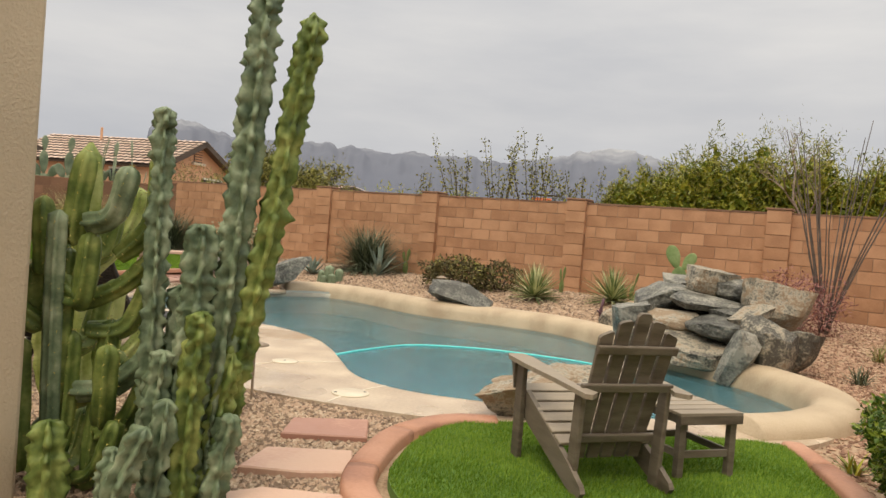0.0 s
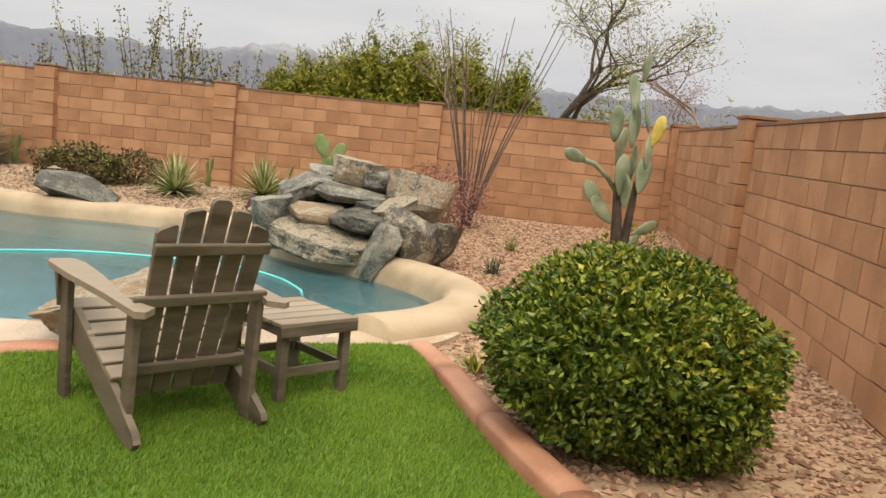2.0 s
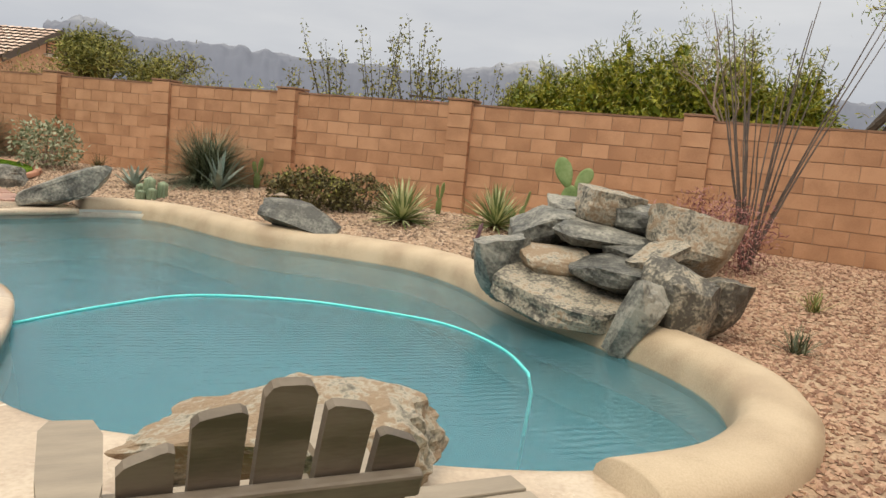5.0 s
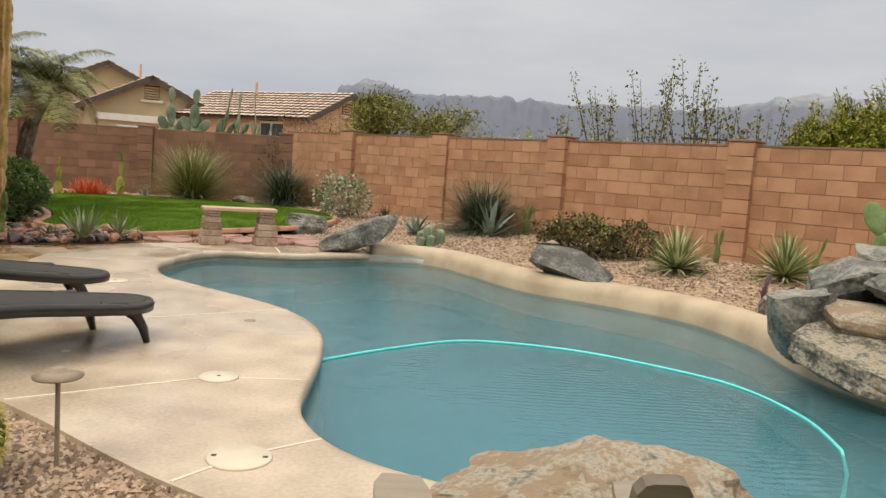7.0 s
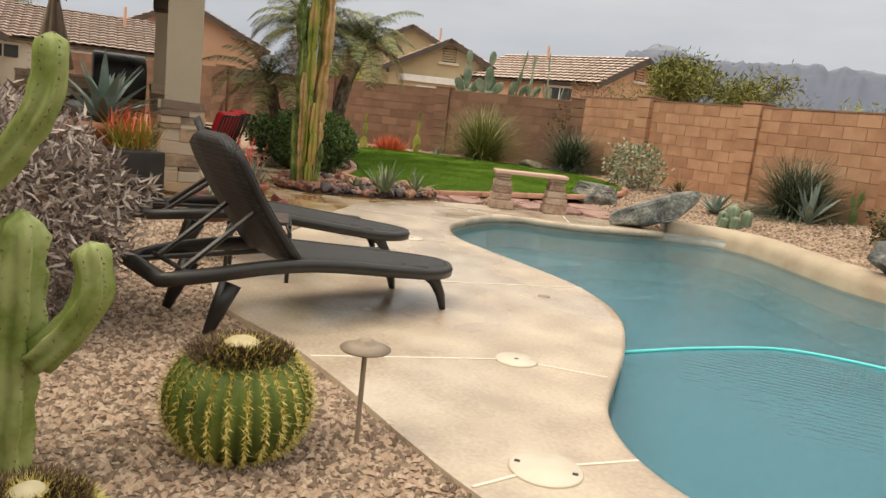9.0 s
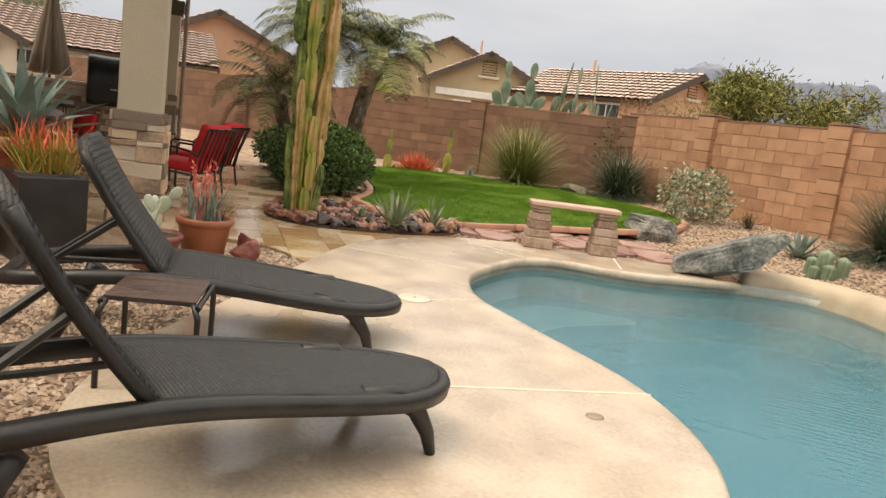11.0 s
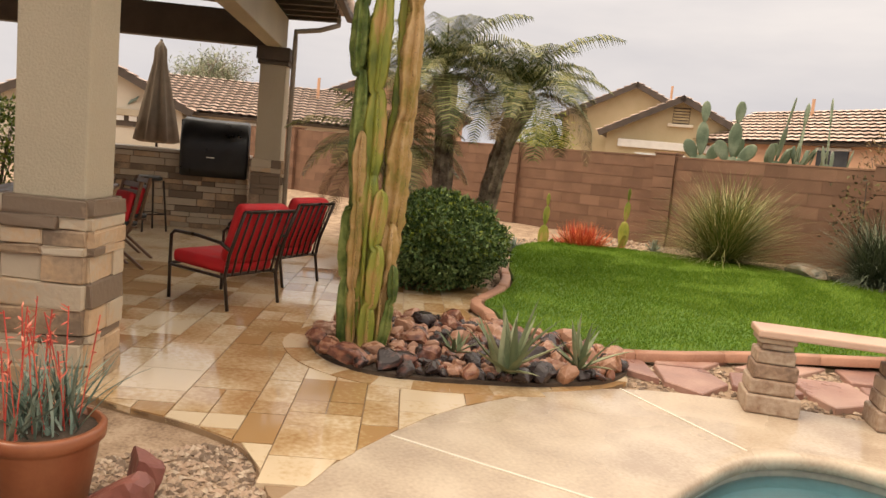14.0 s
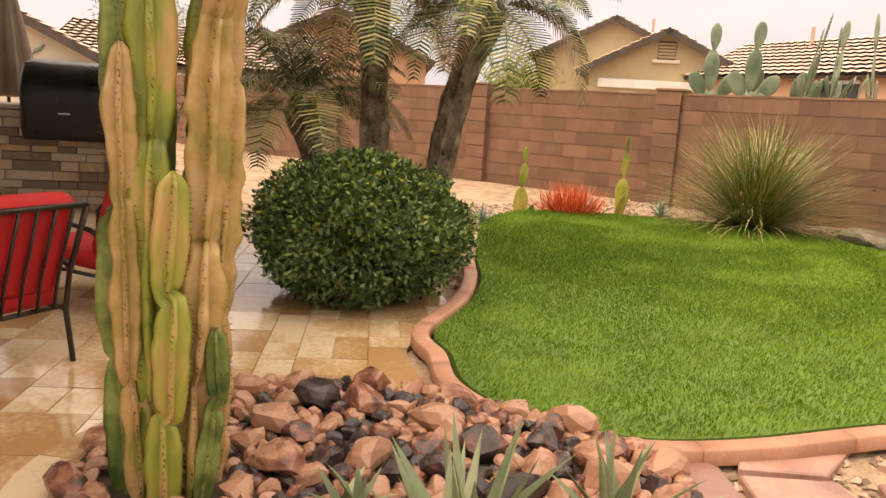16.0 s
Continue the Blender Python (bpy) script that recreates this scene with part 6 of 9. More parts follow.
def adirondack():
    root = thing("adirondack_chair", "weathered grey-brown slatted wooden garden chair on turf", "chair", Matrix.Translation((1.322, 3.536, 0.02)) @ pose(0, 0, 0, 0, 0, 26))
    W = M["chair_wood"]

    def board(name, size, m, mat=W, bev=0.006):
        bm = bmesh.new()
        box(bm, size, m, bev)
        return part(name, bm, mat, root)

    for sx in (-0.255, 0.255):
        # long skid from the front knee down to the grass at the back
        bm = bmesh.new()
        line = [(0.74, 0.36), (0.74, 0.26), (0.11, 0.0), (0.03, 0.0), (0.005, 0.03), (0.02, 0.06), (0.16, 0.145), (0.66, 0.385)]
        lo = [bm.verts.new((sx - 0.014, y, z)) for y, z in line]
        hi = [bm.verts.new((sx + 0.014, y, z)) for y, z in line]
        bm.faces.new(lo)
        bm.faces.new(hi[::-1])
        for i in range(len(line)):
            bm.faces.new((lo[i], hi[i], hi[(i + 1) % len(line)], lo[(i + 1) % len(line)]))
        bmesh.ops.recalc_face_normals(bm, faces=bm.faces)
        part("skid", bm, W, root)
        s = 1 if sx > 0 else -1
        board("front_leg", (0.028, 0.09, 0.54), at(sx + s * 0.03, 0.70, 0.27))
        board("rear_leg", (0.028, 0.075, 0.53), at(sx * 0.96, 0.13, 0.27, 4))
        bm = bmesh.new()
        ol = [(-0.055, 0.0), (0.0, -0.05), (0.03, -0.03), (0.04, 0.25), (0.065, 0.55), (0.07, 0.76), (0.05, 0.81), (-0.04, 0.80), (-0.06, 0.72), (-0.055, 0.5), (-0.02, 0.22), (-0.03, 0.08)]
        slab(bm, [(sx + s * 0.02 + s * a, b) for a, b in (ol if s > 0 else ol[::-1])], (), 0.562, 0.024)
        bmesh.ops.rotate(bm, cent=(0, 0.7, 0.562), matrix=Matrix.Rotation(radians(3), 3, "X"), verts=bm.verts)
        part("armrest", bm, M["chair_wood_top"], root, "broad pale wooden armrest")
        bm = bmesh.new()
        t = [bm.verts.new((sx + s * 0.046 + dx, y, z)) for dx in (-0.01, 0.01) for y, z in ((0.745, 0.56), (0.80, 0.56), (0.745, 0.38))]
        for f in ((0, 1, 2), (5, 4, 3), (0, 3, 4, 1), (1, 4, 5, 2), (2, 5, 3, 0)):
            bm.faces.new([t[i] for i in f])
        part("arm_bracket", bm, W, root)
    for i in range(6):
        y = 0.72 - 0.088 * i
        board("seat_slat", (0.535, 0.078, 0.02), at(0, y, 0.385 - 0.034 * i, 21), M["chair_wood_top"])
    tilt = 18
    for i, (x, h, w) in enumerate(((-0.172, 0.72, 0.074), (-0.086, 0.785, 0.074), (0.0, 0.83, 0.075), (0.086, 0.785, 0.074), (0.172, 0.72, 0.074))):
        bm = bmesh.new()
        fan = x * 0.20
        slope = -x * 2.2
        arch = lambda a: h - 0.012 + slope * a - (1.6 if i == 2 else 0.9) * max(0.0, abs(a) - 0.026) / 0.016 * 0.016
        ol = [(-w / 2 * 0.86, 0.0), (w / 2 * 0.86, 0.0)] + [(w / 2 * (1 - 0.25 * k), arch(w / 2 * (1 - 0.25 * k))) for k in range(9)]
        lo = [bm.verts.new((a, 0.010, b)) for a, b in ol]
        hi = [bm.verts.new((a, -0.010, b)) for a, b in ol]
        bm.faces.new(lo)
        bm.faces.new(hi[::-1])
        for k in range(len(ol)):
            bm.faces.new((lo[k], hi[k], hi[(k + 1) % len(ol)], lo[(k + 1) % len(ol)]))
        bmesh.ops.recalc_face_normals(bm, faces=bm.faces)
        bmesh.ops.transform(bm, matrix=at(x * 0.94, 0.238, 0.137, tilt, math.degrees(fan), 0), verts=bm.verts)
        part("back_slat", bm, W, root)
    for h, w in ((0.12, 0.50), (0.41, 0.53), (0.62, 0.455)):
        board("back_rail", (w, 0.024, 0.045), at(0, 0.238 - h * math.sin(radians(tilt)) - 0.026, 0.137 + h * math.cos(radians(tilt)), tilt))
    board("front_apron", (0.50, 0.022, 0.09), at(0, 0.735, 0.32))


adirondack()


def side_table():
    root = thing("garden_side_table", "weathered slatted wooden side table on turf", "side table", Matrix.Translation((1.695, 4.22, 0.02)) @ pose(0, 0, 0, 0, 0, 27))
    for i in range(5):
        bm = bmesh.new()
        box(bm, (0.42, 0.085, 0.02), at(0, -0.20 + 0.10 * i, 0.355), 0.004)
        part("top_slat", bm, M["chair_wood_top"], root, "pale wooden slat")
    for sy in (-0.235, 0.235):
        bm = bmesh.new()
        box(bm, (0.42, 0.02, 0.05), at(0, sy, 0.325), 0.003)
        part("apron", bm, M["chair_wood"], root)
    for sx in (-0.17, 0.17):
        bm = bmesh.new()
        box(bm, (0.02, 0.45, 0.05), at(sx, 0, 0.318), 0.003)
        part("apron", bm, M["chair_wood"], root)
        bm = bmesh.new()
        box(bm, (0.02, 0.42, 0.04), at(sx, 0, 0.13), 0.003)
        part("stretcher", bm, M["chair_wood"], root)
        for sy in (-0.20, 0.20):
            bm = bmesh.new()
            box(bm, (0.042, 0.042, 0.345), at(sx, sy, 0.172), 0.004)
            part("leg", bm, M["chair_wood"], root)
    for sy in (-0.2, 0.2):
        bm = bmesh.new()
        box(bm, (0.34, 0.02, 0.04), at(0, sy, 0.13), 0.003)
        part("stretcher", bm, M["chair_wood"], root)


side_table()


# ---- deck fittings ----
def lid(x, y, r, label, holes=True):
    root = thing("skimmer_lid", label, "deck lid", at(x, y, 0.0, 0, 0, 25), "deck lids")
    bm = bmesh.new()
    lathe(bm, [(r, -0.002), (r, 0.006), (r * 0.96, 0.010), (r * 0.3, 0.011)], 32)
    part("plate", bm, M["lid"], root, "", True)
    for sx in ((-1, 1) if holes else (0,)):
        bm = bmesh.new()
        box(bm, (0.022, 0.018, 0.004), at(sx * r * 0.78, 0, 0.011), 0.001)
        part("finger_hole", bm, M["black_pot"], root, "dark finger hole")


lid(-0.49, 5.234, 0.142, "cream round skimmer lid set in the deck")
lid(-1.318, 6.19, 0.115, "cream round lid set in the deck", False)
lid(-4.18, 8.35, 0.125, "cream round lid set in the deck", False)
bm = bmesh.new()
lathe(bm, [(0.045, -0.002), (0.045, 0.003), (0.03, 0.005)], 20)
dr = part("deck_drain", bm, M["lamp_metal"], None, "", True)
dr.matrix_basis = at(-2.10, 7.63, 0)
tagged(dr, "small round metal drain in the deck", "drain")

JOINTS = [((-0.575, 4.90), (-0.53, 5.10)), ((-0.44, 5.36), (-0.30, 5.62)), ((-1.93, 5.27), (-1.39, 6.10)), ((-1.21, 6.24), (-0.88, 6.41)), ((-2.75, 7.20), (-2.12, 8.22)), ((-4.95, 7.6), (-4.28, 8.28)), ((-4.10, 8.44), (-3.99, 8.86)),
          ((-5.97, 9.07), (-4.87, 9.69)), ((-6.26, 11.0), (-5.16, 10.90)), ((-5.0, 12.42), (-4.42, 11.70))]
for i, (a, b) in enumerate(JOINTS):
    a, b = Vector(a), Vector(b)
    bm = bmesh.new()
    box(bm, ((b - a).length, 0.014, 0.006), Matrix.Translation(((a.x + b.x) / 2, (a.y + b.y) / 2, 0.002)) @ pose(0, 0, 0, 0, 0, math.degrees(math.atan2(b.y - a.y, b.x - a.x))))
    tagged(part("deck_joint", bm, M["joint"], None), "pale filled joint across the pool deck", "joint strip", kind="structure")


def path_light(x, y, z, h, label):
    root = thing("path_light", label, "garden light", at(x, y, z), "garden path lights")
    part("stem", tube(bmesh.new(), [(0, 0, -0.02), (0, 0, h - 0.03)], [0.010, 0.010], 8), M["lamp_metal"], root)
    bm = bmesh.new()
    lathe(bm, [(0.012, h - 0.05), (0.016, h - 0.035), (0.095, h - 0.030), (0.098, h - 0.024), (0.055, h - 0.008), (0.034, h - 0.004), (0.03, h + 0.008), (0.012, h + 0.011)], 24)
    part("shade", bm, M["lamp_metal"], root, "flat round tan metal shade", True)


path_light(-1.10, 4.83, -0.02, 0.41, "tan metal mushroom path light in the gravel")
path_light(-0.72, 12.62, 0.02, 0.46, "tan metal mushroom path light behind the boulder")
path_light(-6.1, 16.9, 0.1, 0.45, "tan metal mushroom path light in the planting bed")
path_light(2.5, -0.6, -0.03, 0.4, "tan metal mushroom path light in the gravel")

hose_pts = smooth_loop([(-1.25, 7.30), (-0.96, 7.98), (-0.54, 8.60), (0.25, 8.82), (0.97, 8.71), (1.60, 8.45), (2.01, 7.88), (2.16, 7.29)], 6, False)
bm = bmesh.new()
tube(bm, [(x, y, WATER_Z + 0.006) for x, y in hose_pts] + [(2.16, 7.05, WATER_Z - 0.05), (2.10, 6.85, WATER_Z - 0.5)], 0.011, 8)
hose = tagged(part("pool_hose", bm, M["hose"], None, "", True), "cyan vacuum hose floating on the pool water", "hose")


def pool_cleaner():
    root = thing("pool_cleaner", "blue pool cleaner on the pool floor", "pool cleaner", at(2.05, 6.6, -1.2))
    bm = bmesh.new()
    lathe(bm, [(0.16, 0.0), (0.2, 0.05), (0.17, 0.14), (0.06, 0.2), (0.03, 0.3)], 20)
    part("body", bm, M["hose"], root, "", True)
    for sx in (-1, 1):
        bm = bmesh.new()
        tube(bm, [(sx * 0.19, -0.02, 0.06), (sx * 0.23, -0.02, 0.06)], 0.06, 12)
        part("wheel", bm, M["black_pot"], root)


pool_cleaner()


def stone_bench():
    root = thing("stone_bench", "tan stone slab bench on two stacked stone pedestals", "bench", Matrix.Translation((-5.36, 12.02, 0)) @ pose(0, 0, 0, 0, 0, 46))
    bm = bmesh.new()
    box(bm, (1.08, 0.30, 0.05), at(0, 0, 0.535), 0.012)
    part("seat", bm, M["flag"], root, "pinkish tan stone slab seat")
    rng = random.Random(2)
    for sx in (-0.40, 0.40):
        z = 0.0
        for k, (w, h) in enumerate(((0.33, 0.13), (0.30, 0.10), (0.27, 0.10), (0.24, 0.09), (0.20, 0.045), (0.24, 0.045))):
            bm = bmesh.new()
            box(bm, (w * rng.uniform(0.95, 1.05), w * 0.92, h - 0.003), at(sx + rng.uniform(-0.008, 0.008), 0, z + h / 2), 0.014)
            part("pedestal_stone", bm, M["rock_brown"], root)
            z += h


stone_bench()


# ---- pots ----
def pot(m, r, h, mat, label, name="flower_pot", square=False):
    root = thing(name, label, "plant pot", m)
    bm = bmesh.new()
    if square:
        box(bm, (r * 1.9, r * 1.9, h), at(0, 0, h / 2), 0.012)
        top = r * 0.8
    else:
        lathe(bm, [(r * 0.70, 0), (r * 0.76, 0.01), (r * 0.97, h * 0.80), (r * 1.0, h * 0.84), (r * 1.07, h * 0.86), (r * 1.08, h * 0.98), (r * 1.03, h), (r * 0.95, h), (r * 0.93, h * 0.93)], 32)
        top = r * 0.92
    part("body", bm, M[mat], root, "", not square)
    bm = bmesh.new()
    lathe(bm, [(top, h * 0.9), (top, h * 0.935 if not square else h + 0.004)], 20)
    part("soil", bm, M["soil"], root)
    return root


p = pot(at(-5.72, 7.44, -0.02), 0.205, 0.36, "terracotta", "glazed terracotta pot of red yucca in bloom")
rosette("", "", 0, 0, 0.33, 90, 0.34, 0.014, "redyucca", 5, (0.75, 1.5), (0.1, 0.5), 0.4, parent=p, scatter_xy=0.12, part_name="foliage")
frng = random.Random(9)
for i in range(16):
    a, e = frng.uniform(0, 6.28), frng.uniform(0.0, 0.26)
    h = frng.uniform(0.3, 0.5)
    b = V(frng.uniform(-0.13, 0.13), frng.uniform(-0.13, 0.13), 0.34)
    t = b + V(math.cos(a) * e * h, math.sin(a) * e * h, h)
    part("flower_stalk", tube(bmesh.new(), [b, b.lerp(t, 0.5) + V(0.01, 0, 0), t], 0.0025, 4), M["coral"], p)
    pts = [tuple(b.lerp(t, frng.uniform(0.6, 1.0))) for k in range(10)]
    v, f = scatter(SLIM_V, SLIM_F, leaf_mats(pts, [V(frng.uniform(-1, 1), frng.uniform(-1, 1), -0.3)] * 10, 0.034, frng))
    data_part("flower_spray", v, f, M["coral"], p, "coral red flowers")

p = pot(at(-5.60, 6.98, -0.02), 0.19, 0.26, "terracotta_red", "dark red clay pot of pale prickly pear")
prickly("", "", 0, 0, 0.24, [(-1, 5, 20, 0.12, 0.2), (0, 25, 30, 0.11, 0.16), (0, -30, 10, 0.10, 0.15), (-1, -20, 80, 0.12, 0.19), (3, 15, 40, 0.11, 0.15), (-1, 28, 130, 0.11, 0.18), (5, 20, 20, 0.10, 0.14), (1, 15, 30, 0.09, 0.12), (-1, -32, 10, 0.12, 0.17), (8, -12, 30, 0.10, 0.15)], "pad_pale", 3, parent=p)
rock("red_rock", "dark red rock beside the pots", at(-5.50, 7.68, 0.09, 0, 0, 20), (0.22, 0.24, 0.26), "terracotta_red", 4, 3, 0.3, 6)
rock("red_rock", "dark red rock beside the pots", at(-5.66, 7.80, 0.10, 0, 0, 60), (0.17, 0.15, 0.30), "terracotta_red", 8, 3, 0.3, 6)

p = pot(at(-6.05, 6.35, -0.02), 0.24, 0.62, "black_pot", "tall black square planter of golden pencil cactus", square=True)
rosette("", "", 0, 0, 0.62, 150, 0.34, 0.012, "goldstick", 15, (0.7, 1.5), (-0.1, 0.2), 0.8, parent=p, scatter_xy=0.16, part_name="stem_cluster")
rosette("", "", 0, 0, 0.78, 60, 0.26, 0.011, "firestick", 16, (0.8, 1.5), (-0.1, 0.2), 0.8, parent=p, scatter_xy=0.18, part_name="flower_spray")
p = pot(at(-6.80, 6.42, -0.02), 0.40, 0.82, "terracotta", "large terracotta pot with a blue agave")
rosette("", "", 0, 0, 0.78, 30, 0.72, 0.13, "agave_blue", 17, (0.25, 1.4), (0.15, 0.5), 0.35, parent=p, part_name="foliage")
p = pot(at(-6.5, 5.9, -0.02), 0.25, 0.42, "terracotta", "terracotta pot of coral pencil cactus")
rosette("", "", 0, 0, 0.40, 90, 0.42, 0.012, "coral", 18, (0.7, 1.5), (-0.1, 0.3), 0.8, parent=p, scatter_xy=0.14, part_name="stem_cluster")


# ---- boulders and waterfall ----
rock("boulder", "large flat grey-green boulder perched on the pool edge", at(-3.70, 12.80, 0.27, 4, -24, 24), (1.30, 0.80, 0.36), "rock", 3, 4, 0.14, 5, blocky=True)
rock("boulder", "dark grey-green boulder on the pool edge", at(-0.34, 11.98, 0.23, 4, 4, -14), (1.22, 0.66, 0.40), "rock", 12, 4, 0.16, 5, blocky=True)
rock("boulder", "broad tan boulder between turf and pool", at(0.93, 5.22, 0.12, 0, 0, 10), (1.14, 0.62, 0.62), "rock_tan", 21, 5, 0.42, 7)
rock("boulder", "pale rounded boulder at the edge of the lawn", at(-9.1, 17.55, 0.28, 0, 0, -15), (0.75, 0.5, 0.38), "rock_tan", 31, 3, 0.2, 5)
rock("boulder", "grey boulder at the tip of the lawn", at(-5.75, 14.55, 0.14, 0, 0, -20), (1.0, 0.5, 0.44), "rock", 33, 4, 0.30, 6, blocky=True)

def split_stone(m, size, mat, seed, parent):
    """A quarried slab: flat bed faces, sheer broken sides, undercut below."""
    rng = random.Random(seed)
    bm = bmesh.new()
    bmesh.ops.create_cube(bm, size=2.0)
    bmesh.ops.subdivide_edges(bm, edges=bm.edges[:], cuts=7, use_grid_fill=True)
    planes = []
    a = rng.uniform(0, 6.28)
    for k in range(6):
        a += rng.uniform(0.75, 1.35)
        planes.append((Vector((math.cos(a), math.sin(a), rng.uniform(-0.45, 0.25))).normalized(), rng.uniform(0.72, 0.98)))
    for k in range(4):
        planes.append((Vector((rng.gauss(0, 0.6), rng.gauss(0, 0.6), rng.choice((-1, 1)))).normalized(), rng.uniform(0.72, 0.95)))
    for rep_ in range(2):
        for v in bm.verts:
            for d, k in planes:
                over = v.co.dot(d) - k
                if over > 0:
                    v.co -= d * over
    for v in bm.verts:
        q = v.co * 1.3 + Vector((seed * 3.1, seed, 0))
        v.co *= 1.06 + 0.07 * noise.noise(q) + 0.05 * noise.noise(q * 2.7) + 0.025 * noise.noise(q * 6.5)
        if v.co.z < 0:
            v.co.x *= 1 + 0.26 * v.co.z
            v.co.y *= 1 + 0.34 * v.co.z
    bmesh.ops.scale(bm, vec=[q / 2 * 1.12 for q in size], verts=bm.verts)
    bmesh.ops.transform(bm, matrix=m, verts=bm.verts)
    part("stone", bm, M[mat], parent)


FALL_STONES = [
    ((2.06, 9.02, 0.26), (0.40, 0.40, 0.50), (0, -8, 6), "rock"), ((2.44, 9.45, 0.63), (0.60, 0.48, 0.26), (8, -26, 0), "rock"),
    ((2.73, 9.80, 0.80), (0.40, 0.36, 0.20), (4, 4, 8), "rock"), ((2.99, 9.40, 0.85), (0.56, 0.44, 0.32), (6, 6, 14), "rock_tan"),
    ((3.28, 9.25, 0.78), (0.40, 0.36, 0.29), (4, -6, -10), "rock"), ((3.63, 9.60, 0.80), (0.44, 0.36, 0.22), (0, 4, 10), "rock"),
    ((2.92, 9.10, 0.65), (0.80, 0.60, 0.14), (4, 5, -8), "rock"), ((2.46, 8.90, 0.43), (0.66, 0.50, 0.17), (14, 3, 6), "rock_tan"),
    ((2.89, 8.55, 0.38), (0.58, 0.46, 0.21), (9, 4, -10), "rock"), ((3.13, 8.90, 0.55), (0.48, 0.38, 0.17), (8, -6, 10), "rock"),
    ((3.26, 8.55, 0.54), (0.40, 0.36, 0.15), (4, -24, 18), "rock_tan"), ((2.63, 8.57, 0.12), (1.12, 0.78, 0.28), (16, 5, -12), "rock_tan"),
    ((3.62, 8.95, 0.60), (0.60, 0.50, 0.54), (-6, 12, 10), "rock_tan"), ((3.39, 8.15, 0.24), (0.56, 0.46, 0.66), (4, -4, 20), "rock_tan"),
    ((3.00, 7.98, 0.18), (0.27, 0.36, 0.55), (0, 24, -20), "rock"), ((3.66, 8.45, 0.18), (0.46, 0.5, 0.5), (0, 8, 12), "rock_tan")]
fall = thing("rock_waterfall", "stacked grey-green and tan boulder waterfall at the pool edge", "rock waterfall")
for i, (c, sz, r, mt) in enumerate(FALL_STONES):
    split_stone(at(*c, *r), sz, mt, 241 + i, fall)
for i, (c, sz) in enumerate((((3.05, 9.50, 0.28), (1.35, 0.7, 0.80)), ((3.15, 8.92, 0.20), (0.85, 0.6, 0.52)))):
    rock("stone", "", at(*c), sz, "rock", 57 + i, 4, 0.16, 6, parent=fall, blocky=True)

# ---- planting behind the pool ----
rosette("desert_spoon", "dark spiky desert spoon clump against the wall", -2.75, 15.85, gz(-2.75, 15.85), 1700, 1.22, 0.014, "spoon", 61, (-0.10, 1.5), (0.4, 1.5), 0.2, "grass clump", scatter_xy=0.2)
rosette("desert_spoon", "dark spiky desert spoon clump near the wall corner", -8.35, 17.95, gz(-8.35, 17.95), 1500, 1.2, 0.014, "spoon", 62, (-0.10, 1.5), (0.4, 1.5), 0.2, "grass clump", scatter_xy=0.2)
rosette("blue_agave", "upright blue-grey agave in gravel", -2.36, 15.2, gz(-2.36, 15.2), 13, 0.72, 0.10, "agave_blue", 63, (0.55, 1.45), (-0.1, 0.3), 0.45, "agave")
rosette("blue_agave", "small blue-grey agave in gravel", -3.75, 15.1, gz(-3.75, 15.1), 22, 0.45, 0.09, "agave_blue", 64, (0.25, 1.4), (-0.2, 0.2), 0.4, "agave")
for i, (dx, dy, h, r) in enumerate(((0, 0, 0.34, 0.10), (0.18, 0.08, 0.28, 0.09), (-0.16, 0.05, 0.22, 0.08), (0.1, -0.14, 0.18, 0.08), (-0.05, -0.18, 0.14, 0.07))):
    bm = bmesh.new()
    ribbed(bm, *arm_path((0, 0, -0.02), (0.02, 0, h), (0, 0), 8, r, r * 0.9), 9, 0.25)
    q = part("small_cactus", bm, M["pad_grey"], None, "", True)
    q.matrix_basis = at(-3.15 + dx, 14.2 + dy, gz(-3.15, 14.2))
    tagged(q, "stubby grey-green ribbed cactus in gravel", "cactus", "stubby cacti by the pool")
prickly("prickly_pear", "small green prickly pear against the wall", -1.92, 16.05, gz(-1.92, 16.05) - 0.05, [(-1, 0, 60, 0.20, 0.36), (0, 20, 10, 0.16, 0.32), (0, -24, 10, 0.14, 0.26)], "pad", 65)
shrub("brown_shrub", "low brownish olive shrub", -0.55, 14.0, gz(-0.55, 14.0) - 0.04, 0.75, 0.5, 0.62, 2600, 0.06, "leaf_brown", 66, mat2="leaf_olive", lump=0.35)
shrub("dark_shrub", "low dark shrub against the wall", 0.2, 14.1, gz(0.2, 14.1) - 0.04, 0.45, 0.42, 0.55, 1500, 0.06, "leaf_brown", 67, lump=0.35)
rosette("variegated_yucca", "yellow-green striped yucca rosette in gravel", 0.90, 13.25, gz(0.9, 13.25) + 0.05, 190, 0.62, 0.034, "yucca", 68, (-0.15, 1.5), (-0.05, 0.25), 0.4, "yucca", group="striped yuccas")
rosette("variegated_yucca", "yellow-green striped yucca rosette in gravel", 2.24, 13.1, gz(2.24, 13.1) + 0.05, 180, 0.62, 0.034, "yucca", 69, (-0.15, 1.5), (-0.05, 0.25), 0.4, "yucca", group="striped yuccas")
prickly("prickly_pear", "green prickly pear behind a yucca", 1.35, 14.2, gz(1.35, 14.2) - 0.05, [(-1, 0, 60, 0.20, 0.34), (0, 25, 10, 0.17, 0.30), (0, -24, 10, 0.15, 0.26)], "pad", 70)
